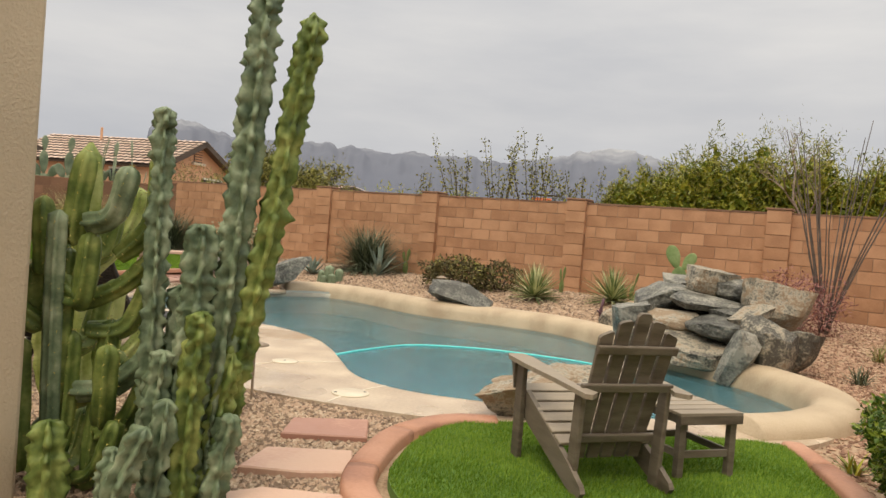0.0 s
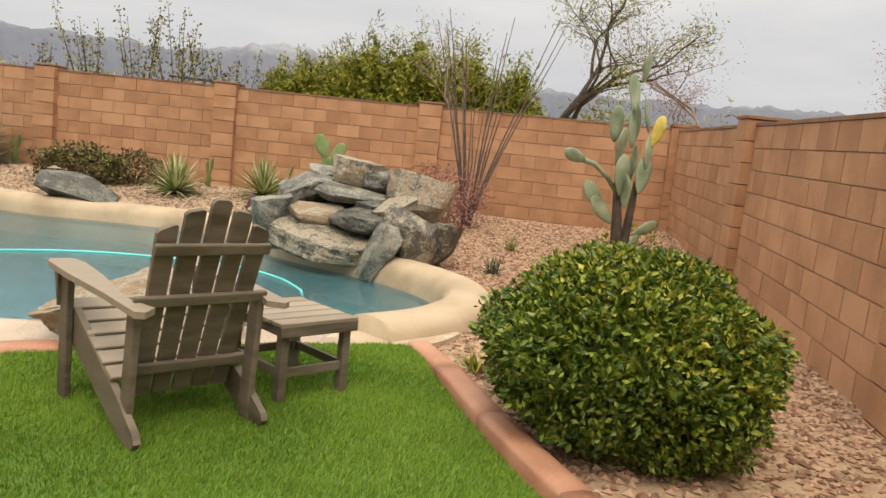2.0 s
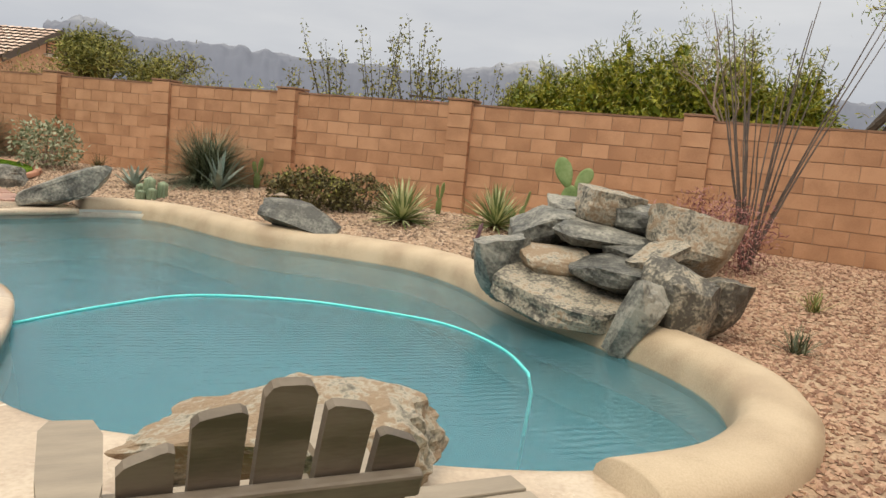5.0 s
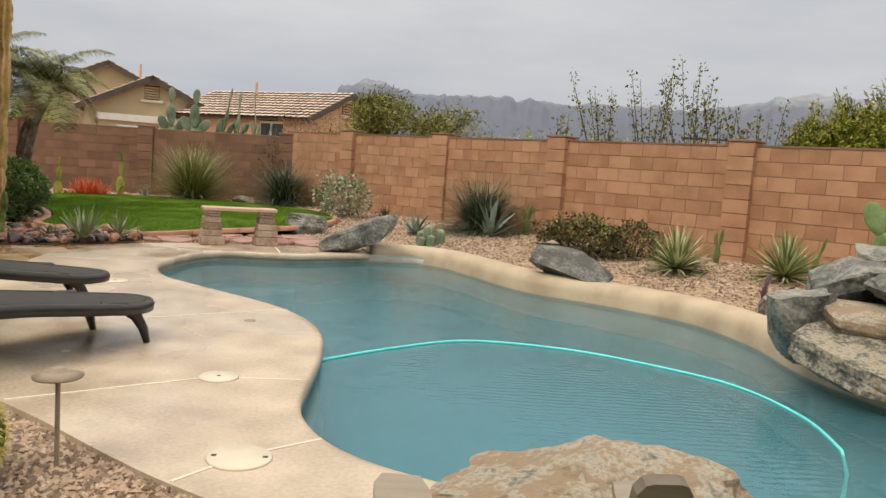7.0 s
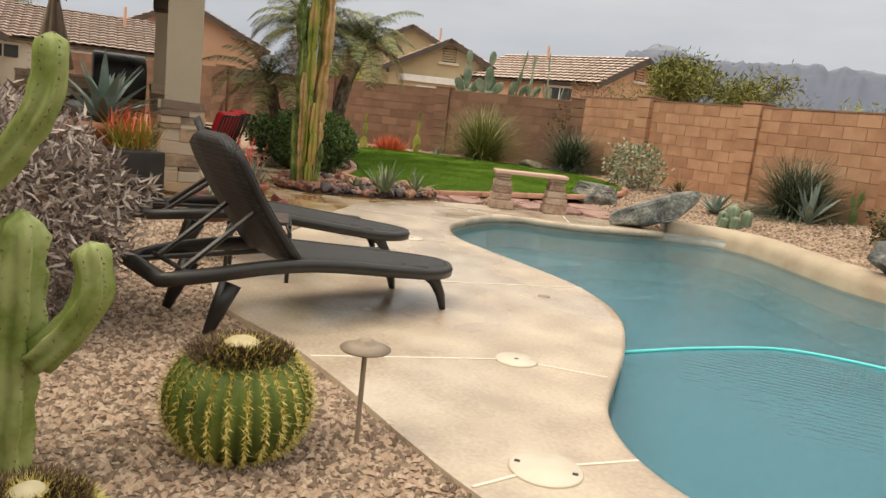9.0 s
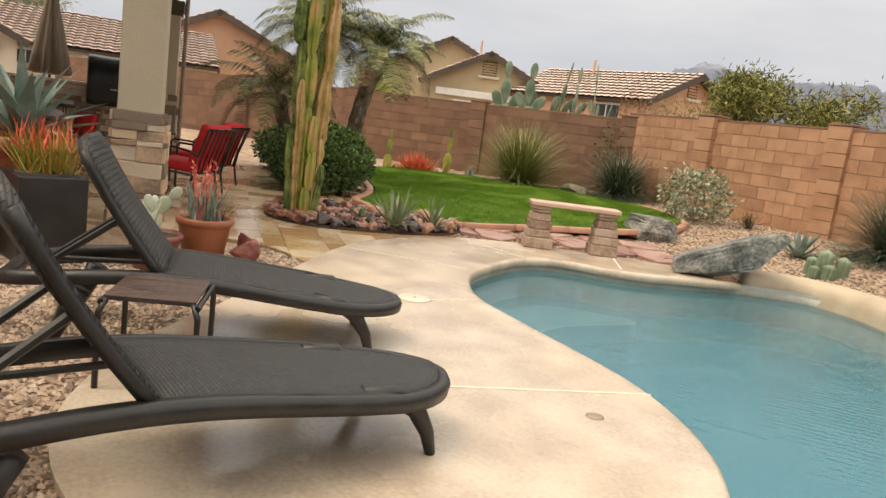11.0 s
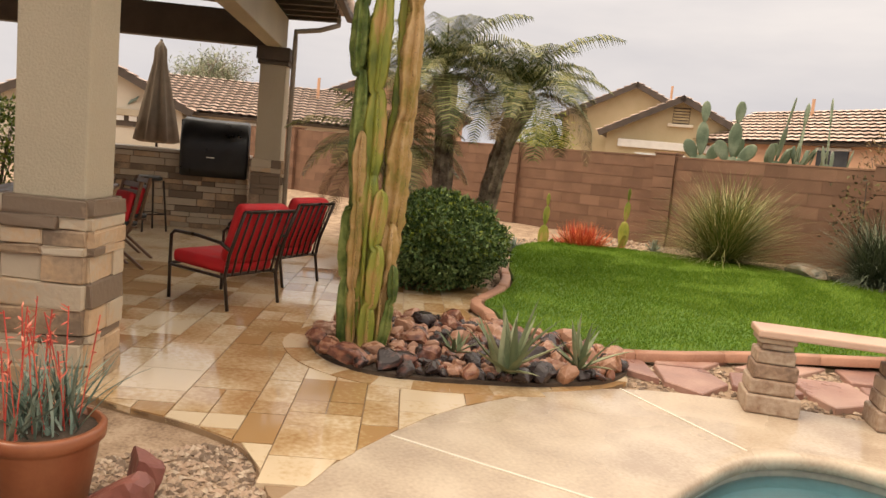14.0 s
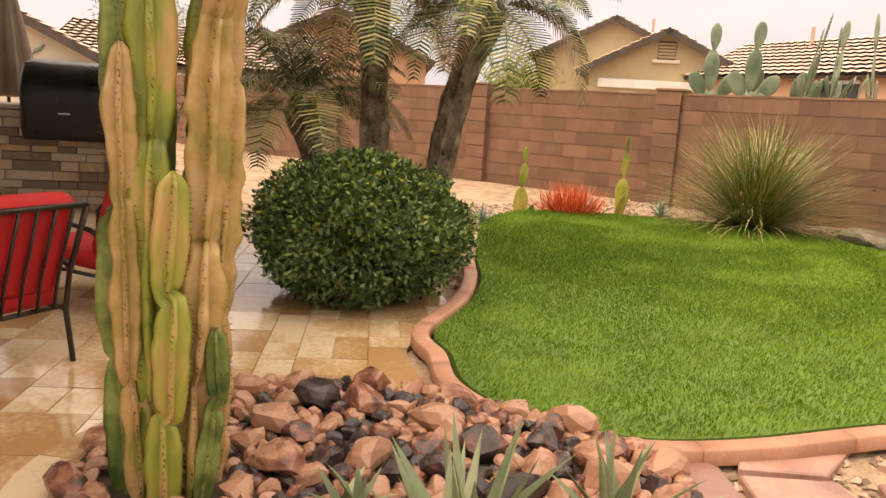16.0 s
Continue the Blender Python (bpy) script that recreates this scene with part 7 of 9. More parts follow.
prickly("prickly_pear", "green prickly pear behind a yucca", 2.65, 13.85, gz(2.65, 13.85) - 0.05, [(-1, 10, 60, 0.22, 0.36), (0, 25, 10, 0.2, 0.30), (-1, -24, 30, 0.2, 0.36), (-1, 32, 0, 0.16, 0.3)], "pad", 71)
prickly("purple_prickly_pear", "low purple prickly pear in gravel", 2.0, 12.05, gz(2, 12.05) - 0.02, [(-1, 5, 60, 0.16, 0.20), (0, 25, 10, 0.13, 0.17), (0, -30, 40, 0.13, 0.16), (-1, 40, 20, 0.15, 0.19), (-1, -40, 100, 0.15, 0.18), (3, 20, 40, 0.12, 0.14)], "pad_purple", 72)
rock("boulder", "small tan boulder beside the purple prickly pear", at(2.2, 11.4, 0.1, 0, 0, 20), (0.6, 0.4, 0.36), "rock_tan", 73, 3, 0.2, 6)
prickly("prickly_pear", "green prickly pear rising behind the waterfall", 2.72, 10.35, 0.28, [(-1, 4, -10, 0.26, 0.42), (0, -2, 0, 0.22, 0.36), (1, -22, 0, 0.20, 0.34), (1, 30, 0, 0.17, 0.28)], "pad", 74)
shrub("grey_shrub", "pale grey-green leafy shrub with small leaves", -6.05, 16.6, gz(-6.05, 16.6), 0.62, 0.55, 0.88, 1500, 0.085, "leaf_grey", 75, lump=0.35, stem_mat="bark_tan", shell=0.5)
rosette("fountain_grass", "yellow-green fountain grass clump by the wall", -10.45, 17.3, gz(-10.45, 17.3), 1700, 1.65, 0.012, "fountain", 76, (0.25, 1.5), (0.3, 1.1), 0.2, "grass clump", scatter_xy=0.16)
rosette("grass_tuft", "small green grass tuft in gravel", 4.33, 8.15, gz(4.33, 8.15), 60, 0.26, 0.012, "spoon", 77, (0.3, 1.5), (0.1, 0.6), 0.3, "grass tuft", scatter_xy=0.05)
rosette("grass_tuft", "small dry grass tuft in gravel", 5.2, 9.75, gz(5.2, 9.75), 50, 0.28, 0.012, "fountain", 78, (0.6, 1.5), (0.1, 0.6), 0.3, "grass tuft", scatter_xy=0.05)
rosette("grass_tuft", "small dry tuft by the lawn wall", -5.2, 16.9, gz(-5.2, 16.9), 60, 0.4, 0.014, "leaf_brown", 79, (0.3, 1.5), (0.1, 0.6), 0.3, "grass tuft", scatter_xy=0.05)


def ocotillo(x, y, z):
    root = thing("ocotillo", "tall bare ocotillo canes fanning up by the wall", "ocotillo", at(x, y, z))
    rng = random.Random(80)
    for i in range(20):
        a = rng.uniform(0, 6.28)
        e = rng.uniform(0.08, 0.46)
        h = rng.uniform(1.9, 3.3)
        pts = []
        for k in range(9):
            t = k / 8
            r = 0.05 + e * h * t ** 1.25 * (1 - 0.12 * t)
            pts.append((math.cos(a) * r + 0.03 * noise.noise((i, t * 3, 0)), math.sin(a) * r + 0.03 * noise.noise((i, 4, t * 3)), h * t))
        bm = bmesh.new()
        tube(bm, pts, [0.017 * (1 - 0.72 * k / 8) for k in range(9)], 6)
        part("cane", bm, M["ocotillo"], root)
    return root


ocotillo(5.15, 11.45, gz(5.15, 11.45))
shrub("pink_shrub", "dusty pink twiggy shrub at the foot of the ocotillo", 4.65, 11.3, gz(4.65, 11.3) - 0.05, 0.75, 0.55, 0.95, 4200, 0.06, "leaf_pink", 81, lump=0.45, slim=True, stem_mat="bark_tan", shell=0.25)


def tree_pear(x, y, z):
    """A tall old prickly pear with a corky trunk."""
    root = thing("tall_prickly_pear", "tall tree-like prickly pear with a corky brown trunk", "prickly pear cactus", at(x, y, z))
    rng = random.Random(82)
    bm = bmesh.new()
    ribbed(bm, [(0, 0, -0.05), (0.0, 0, 0.3), (-0.03, 0.01, 0.6), (-0.08, 0, 0.95), (-0.10, 0, 1.3)], [0.085, 0.075, 0.065, 0.055, 0.04], 5, 0.2, 4, None, 0.25)
    ribbed(bm, [(0.08, 0, -0.05), (0.12, 0, 0.4), (0.15, 0.0, 0.8), (0.17, 0, 1.1)], [0.07, 0.06, 0.05, 0.035], 5, 0.2, 4, None, 0.25)
    part("trunk", bm, M["bark"], root, "corky brown trunk", True)
    pads = [(-0.10, 0.9, 0.0, 10, 0.26, 0.52), (-0.16, 1.25, -8, 30, 0.24, 0.50), (-0.20, 1.55, -4, 0, 0.22, 0.46), (-0.05, 1.15, 8, 60, 0.24, 0.50), (0.06, 1.5, 4, 20, 0.25, 0.56),
            (0.02, 1.95, -4, 10, 0.20, 0.48), (0.04, 2.3, 3, 20, 0.14, 0.36), (0.16, 0.95, 12, 0, 0.25, 0.50), (0.24, 1.25, 10, 30, 0.22, 0.46), (0.30, 1.55, 18, 0, 0.20, 0.42), (0.20, 1.7, 2, 45, 0.20, 0.46),
            (-0.14, 0.55, -46, 10, 0.22, 0.46), (-0.30, 0.72, -38, 0, 0.22, 0.42), (0.22, 0.42, 62, 0, 0.16, 0.40), (0.12, 0.2, 40, 20, 0.16, 0.30), (0.10, 1.1, 0, 80, 0.22, 0.46), (-0.02, 0.75, 4, 100, 0.24, 0.44)]
    for i, (px, pz, lean, turn, w, h) in enumerate(pads):
        bm = bmesh.new()
        pad_mesh(bm, at(px, rng.uniform(-0.12, 0.06), pz, rng.uniform(-12, 12), lean, turn), w, h, 0.05)
        part("pad", bm, M["pad_grey"] if i != 9 else M["spine"], root, "", True)
    bm = bmesh.new()
    tube(bm, [(-0.10, 0, 0.95), (-0.25, 0, 1.12), (-0.45, -0.02, 1.26), (-0.62, -0.02, 1.30)], [0.035, 0.03, 0.03, 0.035], 8)
    part("arm", bm, M["pad_grey"], root, "", True)
    bm = bmesh.new()
    pad_mesh(bm, at(-0.58, -0.02, 1.30, 0, -82, 30), 0.18, 0.50, 0.05)
    part("pad", bm, M["pad_grey"], root, "", True)


tree_pear(6.28, 8.95, gz(6.28, 8.95))
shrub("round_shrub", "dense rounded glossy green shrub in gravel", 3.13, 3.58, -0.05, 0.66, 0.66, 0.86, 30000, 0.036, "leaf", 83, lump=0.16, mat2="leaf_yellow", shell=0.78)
rosette("grass_tuft", "small green sprig beside the round shrub", 2.78, 4.55, -0.02, 24, 0.16, 0.02, "leaf_yellow", 84, (0.3, 1.3), (0.1, 0.6), 0.3, "grass tuft", scatter_xy=0.03)
shrub("small_shrub", "small yellow-green shrub by the wall corner", 6.75, 9.35, gz(6.75, 9.35), 0.4, 0.35, 0.4, 500, 0.05, "leaf_yellow", 85, lump=0.4)


# ---- cacti by the start ----
def bent(points, n):
    """A smooth line through three or four points."""
    p = [Vector(q) for q in points]
    out = []
    for k in range(n + 1):
        t = k / n * (len(p) - 1)
        i = min(int(t), len(p) - 2)
        f = t - i
        a, b, c, d = p[max(i - 1, 0)], p[i], p[i + 1], p[min(i + 2, len(p) - 1)]
        out.append(0.5 * (2 * b + (c - a) * f + (2 * a - 5 * b + 4 * c - d) * f * f + (3 * b - a - 3 * c + d) * f ** 3))
    return out


def domed(pts, r, rng, taper=0.92):
    n = len(pts) - 1
    length = sum((b - a).length for a, b in zip(pts, pts[1:]))
    out, run = [], 0.0
    for k in range(n + 1):
        left = length * (1 - k / n)
        q = r * (0.80 + 0.20 * min(1.0, k / n * 5)) * (1 + (taper - 1) * k / n)
        if left < r * 1.3:
            q *= math.sqrt(max(0.02, 1 - (1 - left / (r * 1.3)) ** 2))
        out.append(q)
    return out


def cereus_group():
    rng = random.Random(90)
    root = thing("monstrose_cactus", "tall blue-green knobby columnar cactus clump", "cactus", at(-0.77, 2.94, -0.03))
    # foot x, y; middle x, height; head x, height; radius
    arms = [(0.13, 0.06, 0.21, 1.1, 0.28, 2.30, 0.078), (0.12, 0.10, 0.30, 0.9, 0.49, 2.20, 0.070), (-0.10, 0.02, -0.13, 0.9, -0.14, 1.74, 0.056), (0.08, -0.02, 0.08, 0.7, 0.09, 1.24, 0.082),
            (-0.10, -0.30, -0.05, 0.2, 0.04, 0.40, 0.066), (0.22, -0.02, 0.25, 0.2, 0.28, 0.42, 0.064), (-0.02, -0.10, -0.03, 0.4, -0.01, 0.68, 0.058), (-0.38, -0.26, -0.40, 0.2, -0.41, 0.38, 0.085),
            (-0.18, -0.16, -0.18, 0.12, -0.17, 0.26, 0.062), (0.10, -0.08, 0.12, 0.5, 0.14, 0.86, 0.068), (0.16, 0.04, 0.19, 0.35, 0.24, 0.66, 0.07), (-0.06, 0.10, -0.05, 0.5, -0.04, 0.95, 0.07), (0.02, -0.16, 0.03, 0.2, 0.05, 0.48, 0.06)]
    for i, (x0, y0, x1, z1, x2, z2, r) in enumerate(arms):
        pts = bent([(x0, y0, -0.02), (x1, y0 + 0.01, z1), (x2, y0 + 0.02, z2)], max(22, int(z2 * 66)))
        rad = domed(pts, r, rng)
        for k in range(len(pts)):
            rad[k] *= 1 + 0.16 * noise.noise((pts[k].z * 8, i * 3.0, 1.0)) + 0.12 * noise.noise((pts[k].z * 22, i * 5.0, 2.0))
        bm = bmesh.new()
        ribbed(bm, pts, rad, 6, 0.60, 5, None, 0.16)
        for v in bm.verts:
            c = v.co
            k = noise.noise(c * 26 + Vector((i * 7, 0, 0))) * 0.034 + noise.noise(c * 52 + Vector((0, i * 7, 0))) * 0.016
            ax = pts[min(range(0, len(pts), 2), key=lambda q: (pts[q] - c).length_squared)]
            d = c - ax
            if d.length > 1e-4:
                v.co = c + d.normalized() * k
        part("arm", bm, M["cactus_green"] if i in (1, 7, 9, 10) else M["cactus_blue"], root, "", True)
    root2 = thing("organ_pipe_cactus", "bushy green many-armed columnar cactus by the pier", "cactus", at(-1.40, 3.02, -0.03))
    # joint x, height; elbow x, height; head x, height: arms that leave level and turn up
    boughs = [(0.05, 0.0, 0.05, 0.8, 0.06, 1.25), (0.09, 1.1, 0.10, 1.2, 0.15, 1.52), (0.02, 0.2, -0.02, 0.6, -0.04, 1.12), (0.04, 0.92, 0.16, 0.86, 0.20, 1.16), (0.16, 1.2, 0.32, 1.24, 0.40, 1.46), (0.28, 1.05, 0.42, 1.22, 0.44, 1.54),
              (0.14, 0.70, 0.32, 0.74, 0.44, 1.04), (0.10, 0.82, 0.30, 0.92, 0.46, 1.08), (0.08, 0.42, 0.30, 0.46, 0.52, 0.66), (0.24, 0.22, 0.38, 0.32, 0.48, 0.56), (0.06, 0.1, 0.09, 0.35, 0.10, 0.70), (0.20, 0.05, 0.22, 0.4, 0.25, 0.76),
              (0.08, 0.1, -0.06, 0.12, -0.02, 0.28), (0.30, 0.3, 0.34, 0.45, 0.36, 0.68), (0.12, 0.02, 0.30, 0.08, 0.40, 0.34)]
    for j, turn in enumerate((0, 70, 205)):
        for i, (x0, z0, x1, z1, x2, z2) in enumerate(boughs):
            if j and i % 2 == j % 2:
                continue
            dy = rng.uniform(-0.16, 0.10)
            k = (1.0, 0.62, 0.5)[j]
            m = Matrix.Rotation(radians(turn), 4, "Z") @ Matrix.Diagonal((k, k, 1.0 if not j else 0.86, 1))
            pts = bent([m @ Vector((x0, dy * 0.4, z0)), m @ Vector((x1, dy * 0.8, z1)), m @ Vector((x2, dy, z2))], 20)
            r = rng.uniform(0.044, 0.058)
            rad = domed(pts, r, rng, 1.0)
            bm = bmesh.new()
            ribbed(bm, pts, rad, 5, 0.46, 4, None, 0.10)
            part("arm", bm, M["cactus_green"] if (i + j) % 4 else M["cactus_blue"], root2, "", True)
            v, f = spine_rows(pts, rad, 5, rng, 0.016, 2)
            data_part("spines", v, f, M["spine"], root2)["kind"] = "stuff"


cereus_group()


def near_cereus():
    """Pale green stout-armed cactus at the path's edge."""
    rng = random.Random(91)
    root = thing("stout_cactus", "pale green stout ribbed cactus with dark spine dots", "cactus", at(-1.66, 3.68, -0.03))
    for b, t, bu, r in (((0, 0, 0), (-0.02, -0.02, 1.62), (-0.02, 0), 0.085), ((0.06, 0.08, 0.0), (0.09, 0.11, 0.87), (0.0, 0.0), 0.08), ((0.03, 0.10, 0.25), (0.05, 0.15, 0.70), (-0.02, 0.02), 0.06),
                        ((0.13, 0.14, 0.40), (0.23, 0.25, 0.79), (0.06, 0.06), 0.062), ((0.0, 0.0, 0.92), (0.18, 0.15, 1.40), (0.06, 0.05), 0.055), ((-0.04, -0.06, 0.1), (-0.14, -0.12, 0.7), (-0.05, 0), 0.08)):
        bm = bmesh.new()
        pts, rad = arm_path(b, t, bu, 22, r, r * 0.95, rng)
        ribbed(bm, pts, rad, 6, 0.40, 4, None, 0.26)
        part("arm", bm, M["stout"], root, "", True)
        v, f = spine_rows(pts, rad, 7, rng, 0.014, 1)
        data_part("spines", v, f, M["spine_dark"], root)


near_cereus()
shrub("dry_grey_shrub", "large dry grey twiggy shrub in gravel", -3.35, 4.28, -0.05, 0.72, 0.66, 1.16, 15000, 0.07, "twig_grey", 92, lump=0.28, slim=True, stem_mat="bark_tan", shell=0.45)


def barrel_cactus(x, y, r, seed, label):
    rng = random.Random(seed)
    root = thing("golden_barrel_cactus", label, "barrel cactus", at(x, y, -0.055), "golden barrel cacti")
    ribs, h = 26, r * 1.56
    prof = []
    for k in range(15):
        t = k / 14
        a = -0.42 * math.pi + t * 0.92 * math.pi
        prof.append((r * math.cos(a) ** 0.8 if math.cos(a) > 0 else 0.01, h * (0.5 + 0.5 * math.sin(a) / math.sin(0.5 * math.pi))))
    prof = [(max(0.02, a), b) for a, b in prof]
    bm = bmesh.new()
    lathe(bm, prof, ribs * 4, lambda th, z: 1 - 0.065 + 0.065 * abs(math.cos(th * ribs / 2)) * 2 - 0.065)
    part("body", bm, M["barrel"], root, "ribbed green body", True)
    vs, fs = [], []
    for k in range(ribs):
        th = 2 * math.pi * (k) / ribs
        for j in range(22):
            t = 0.10 + 0.86 * j / 21
            i0 = t * 14
            a, b = prof[int(i0)], prof[min(14, int(i0) + 1)]
            fr = i0 - int(i0)
            rr, zz = a[0] + (b[0] - a[0]) * fr, a[1] + (b[1] - a[1]) * fr
            o = Vector((math.cos(th) * rr * 1.0, math.sin(th) * rr * 1.0, zz))
            nrm = Vector((math.cos(th), math.sin(th), (zz / h - 0.5) * 1.6)).normalized()
            for q in range(13):
                e = (nrm * 0.6 + Vector((rng.uniform(-1, 1), rng.uniform(-1, 1), rng.uniform(-1, 1)))).normalized() * rng.uniform(0.02, 0.038)
                s = Vector((-nrm.y, nrm.x, 0.2)).normalized() * 0.0036
                n0 = len(vs)
                vs += [tuple(o - s), tuple(o + s), tuple(o + e)]
                fs.append((n0, n0 + 1, n0 + 2))
    data_part("spines", vs, fs, M["spine"], root, "golden yellow spines")["kind"] = "stuff"
    vs, fs = [], []
    for i in range(3000):
        a, d = rng.uniform(0, 6.28), rng.uniform(0.22, 0.70) * r
        o = Vector((math.cos(a) * d, math.sin(a) * d, h * (0.995 - 0.16 * (d / r) ** 2)))
        e = Vector((rng.uniform(-1, 1) * 0.6 + math.cos(a) * 0.5, rng.uniform(-1, 1) * 0.6 + math.sin(a) * 0.5, rng.uniform(0.3, 1))).normalized() * rng.uniform(0.015, 0.042)
        s = Vector((e.y, -e.x, 0.01)).normalized() * 0.004
        n0 = len(vs)
        vs += [tuple(o - s), tuple(o + s), tuple(o + e)]
        fs.append((n0, n0 + 1, n0 + 2))
    data_part("dead_crown", vs, fs, M["spine_dark"], root, "ring of dark brown dead spines")
    bm = bmesh.new()
    bmesh.ops.create_uvsphere(bm, u_segments=16, v_segments=8, radius=1)
    for v in bm.verts:
        v.co = Vector((v.co.x * r * 0.24, v.co.y * r * 0.24, h * 1.01 + v.co.z * 0.02 + 0.006 * noise.noise(v.co * 5)))
    part("wool", bm, M["wool"], root, "cream woolly crown", True)


barrel_cactus(-1.36, 4.46, 0.27, 94, "golden barrel cactus with a dark crown in gravel")
barrel_cactus(-0.93, 3.58, 0.20, 95, "golden barrel cactus with a dark crown in gravel")


# ---- cactus bed on the patio ----
def organ_trunk():
    """Old stems in jointed lengths; each length bulges, then pinches before the next."""
    rng = random.Random(97)
    root = thing("tall_column_cactus", "tall yellow-green column cactus with corky scarred stems", "cactus", at(-7.55, 9.64, 0.0, 0, 0, 57))
    # sideways offset at foot, middle and head; depth; height; radius; lengths; skin
    stems = [(-0.14, -0.17, -0.20, 0.00, 2.95, 0.070, (0.55, 1.05, 2.02, 2.5), "cactus_green"), (-0.09, -0.12, -0.12, -0.06, 1.62, 0.050, (0.5, 1.1), "cactus_corky"),
             (-0.03, -0.02, 0.01, -0.03, 3.35, 0.080, (0.42, 1.28, 1.9, 2.6), "cactus_yellow"), (0.02, 0.02, 0.05, -0.11, 1.22, 0.062, (0.38, 0.8), "cactus_yellow"),
             (0.05, 0.13, 0.18, 0.00, 3.4, 0.078, (0.5, 0.95, 1.75, 2.5), "cactus_corky"), (0.10, 0.17, 0.19, 0.08, 3.2, 0.062, (0.7, 1.5, 2.2), "cactus_corky"),
             (0.06, 0.08, 0.10, 0.10, 3.0, 0.070, (0.6, 1.3, 2.1), "cactus_yellow"), (0.14, 0.19, 0.17, -0.04, 0.68, 0.042, (0.4,), "cactus_green"), (-0.05, -0.08, -0.06, 0.10, 2.5, 0.065, (0.8, 1.6), "cactus_green")]
    for i, (u0, u1, u2, dep, h, r, cuts, mt) in enumerate(stems):
        n = int(h * 44)
        joints = [0.0, *cuts, h]
        pts, rad = [], []
        for k in range(n + 1):
            z = h * k / n
            t = z / h
            u = u0 + (u1 - u0) * t * 2 if t < 0.5 else u1 + (u2 - u1) * (t - 0.5) * 2
            j = max(q for q in range(len(joints) - 1) if joints[q] <= z + 1e-6)
            s = (z - joints[j]) / (joints[j + 1] - joints[j])
            bulge = 0.42 + 0.64 * math.sin(math.pi * min(1.0, max(0.0, 0.03 + 0.94 * s))) ** 0.45
            if j == len(joints) - 2 and s > 0.86:
                bulge *= math.sqrt(max(0.02, 1 - ((s - 0.86) / 0.14) ** 2))
            kink = 0.034 * noise.noise((i * 5.1, j * 3.7, 0.5)) * 2
            pts.append(Vector((u + kink + 0.012 * noise.noise((z * 3, i, 0)), dep + 0.020 * noise.noise((j * 2.3, i * 4.0, 7.0)) * 2, z - 0.02)))
            rad.append(r * bulge * (1.0 + 0.10 * noise.noise((z * 5, i * 2.0, 3.0))))
        bm = bmesh.new()
        ribbed(bm, pts, rad, 5, 0.72, 5, None, 0.30 if mt == "cactus_corky" else 0.16)
        part("stem", bm, M[mt], root, "corky tan scarred stem" if mt == "cactus_corky" else "", True)
        v, f = spine_rows(pts, [q * 0.98 for q in rad], 5, rng, 0.020, 1)
        data_part("spines", v, f, M["spine_dark"], root)["kind"] = "stuff"


organ_trunk()


def cobble_bed():
    root = thing("cobble_bed", "bed of wet dark red and brown river cobbles", "rock bed")
    rng = random.Random(98)
    bm = bmesh.new()
    slab(bm, CACTUS_BED, (), 0.03, 0.06)
    part("bed_soil", bm, M["soil"], root)
    shapes = []
    for k in range(10):
        b = bmesh.new()
        bmesh.ops.create_icosphere(b, subdivisions=2, radius=1.0)
        pl = [(Vector((rng.gauss(0, 1), rng.gauss(0, 1), rng.gauss(0, 1))).normalized(), rng.uniform(0.5, 0.8)) for q in range(11)]
        for v in b.verts:
            for d, t in pl:
                o = v.co.dot(d) - t
                if o > 0:
                    v.co -= d * o * 0.95
            v.co *= 1 + 0.14 * noise.noise(v.co * 1.7 + Vector((k * 3, 0, 0)))
        shapes.append(finish("cobble", b, M["cobble"], False))
    inner = offset_loop(CACTUS_BED, -0.02)
    placed, tries, fill_v, fill_f = [], 0, [], []
    while len(placed) < 620 and tries < 22000:
        tries += 1
        x, y = rng.uniform(-8.4, -6.3), rng.uniform(9.2, 11.5)
        r = rng.choice((0.05, 0.06, 0.07, 0.085, 0.105, 0.13)) if tries < 5000 else 0.045
        if not inside(x, y, inner) or (Vector((x + 7.55, y - 9.64)).length < 0.24):
            continue
        if any((x - a) ** 2 + (y - b) ** 2 < (0.62 * (r + c)) ** 2 for a, b, c in placed):
            continue
        placed.append((x, y, r))
        if len(placed) > 290:
            src = rng.choice(shapes)
            m = at(x, y, 0.03 + r * 0.42, rng.uniform(-25, 25), rng.uniform(-25, 25), rng.uniform(0, 360)) @ Matrix.Scale(r, 4)
            k = len(fill_v)
            fill_v += [tuple(m @ v.co) for v in src.vertices]
            fill_f += [tuple(k + q for q in p.vertices) for p in src.polygons]
            continue
        ob = new("cobble", rng.choice(shapes))
        ob.parent = root
        ob.matrix_basis = at(x, y, 0.03 + r * 0.42, rng.uniform(-25, 25), rng.uniform(-25, 25), rng.uniform(0, 360)) @ Matrix.Diagonal((r * rng.uniform(1.0, 1.35), r * rng.uniform(0.75, 1.0), r * rng.uniform(0.6, 0.85), 1))
    if fill_v:
        data_part("small_cobbles", fill_v, fill_f, M["cobble"], root)["kind"] = "stuff"


cobble_bed()


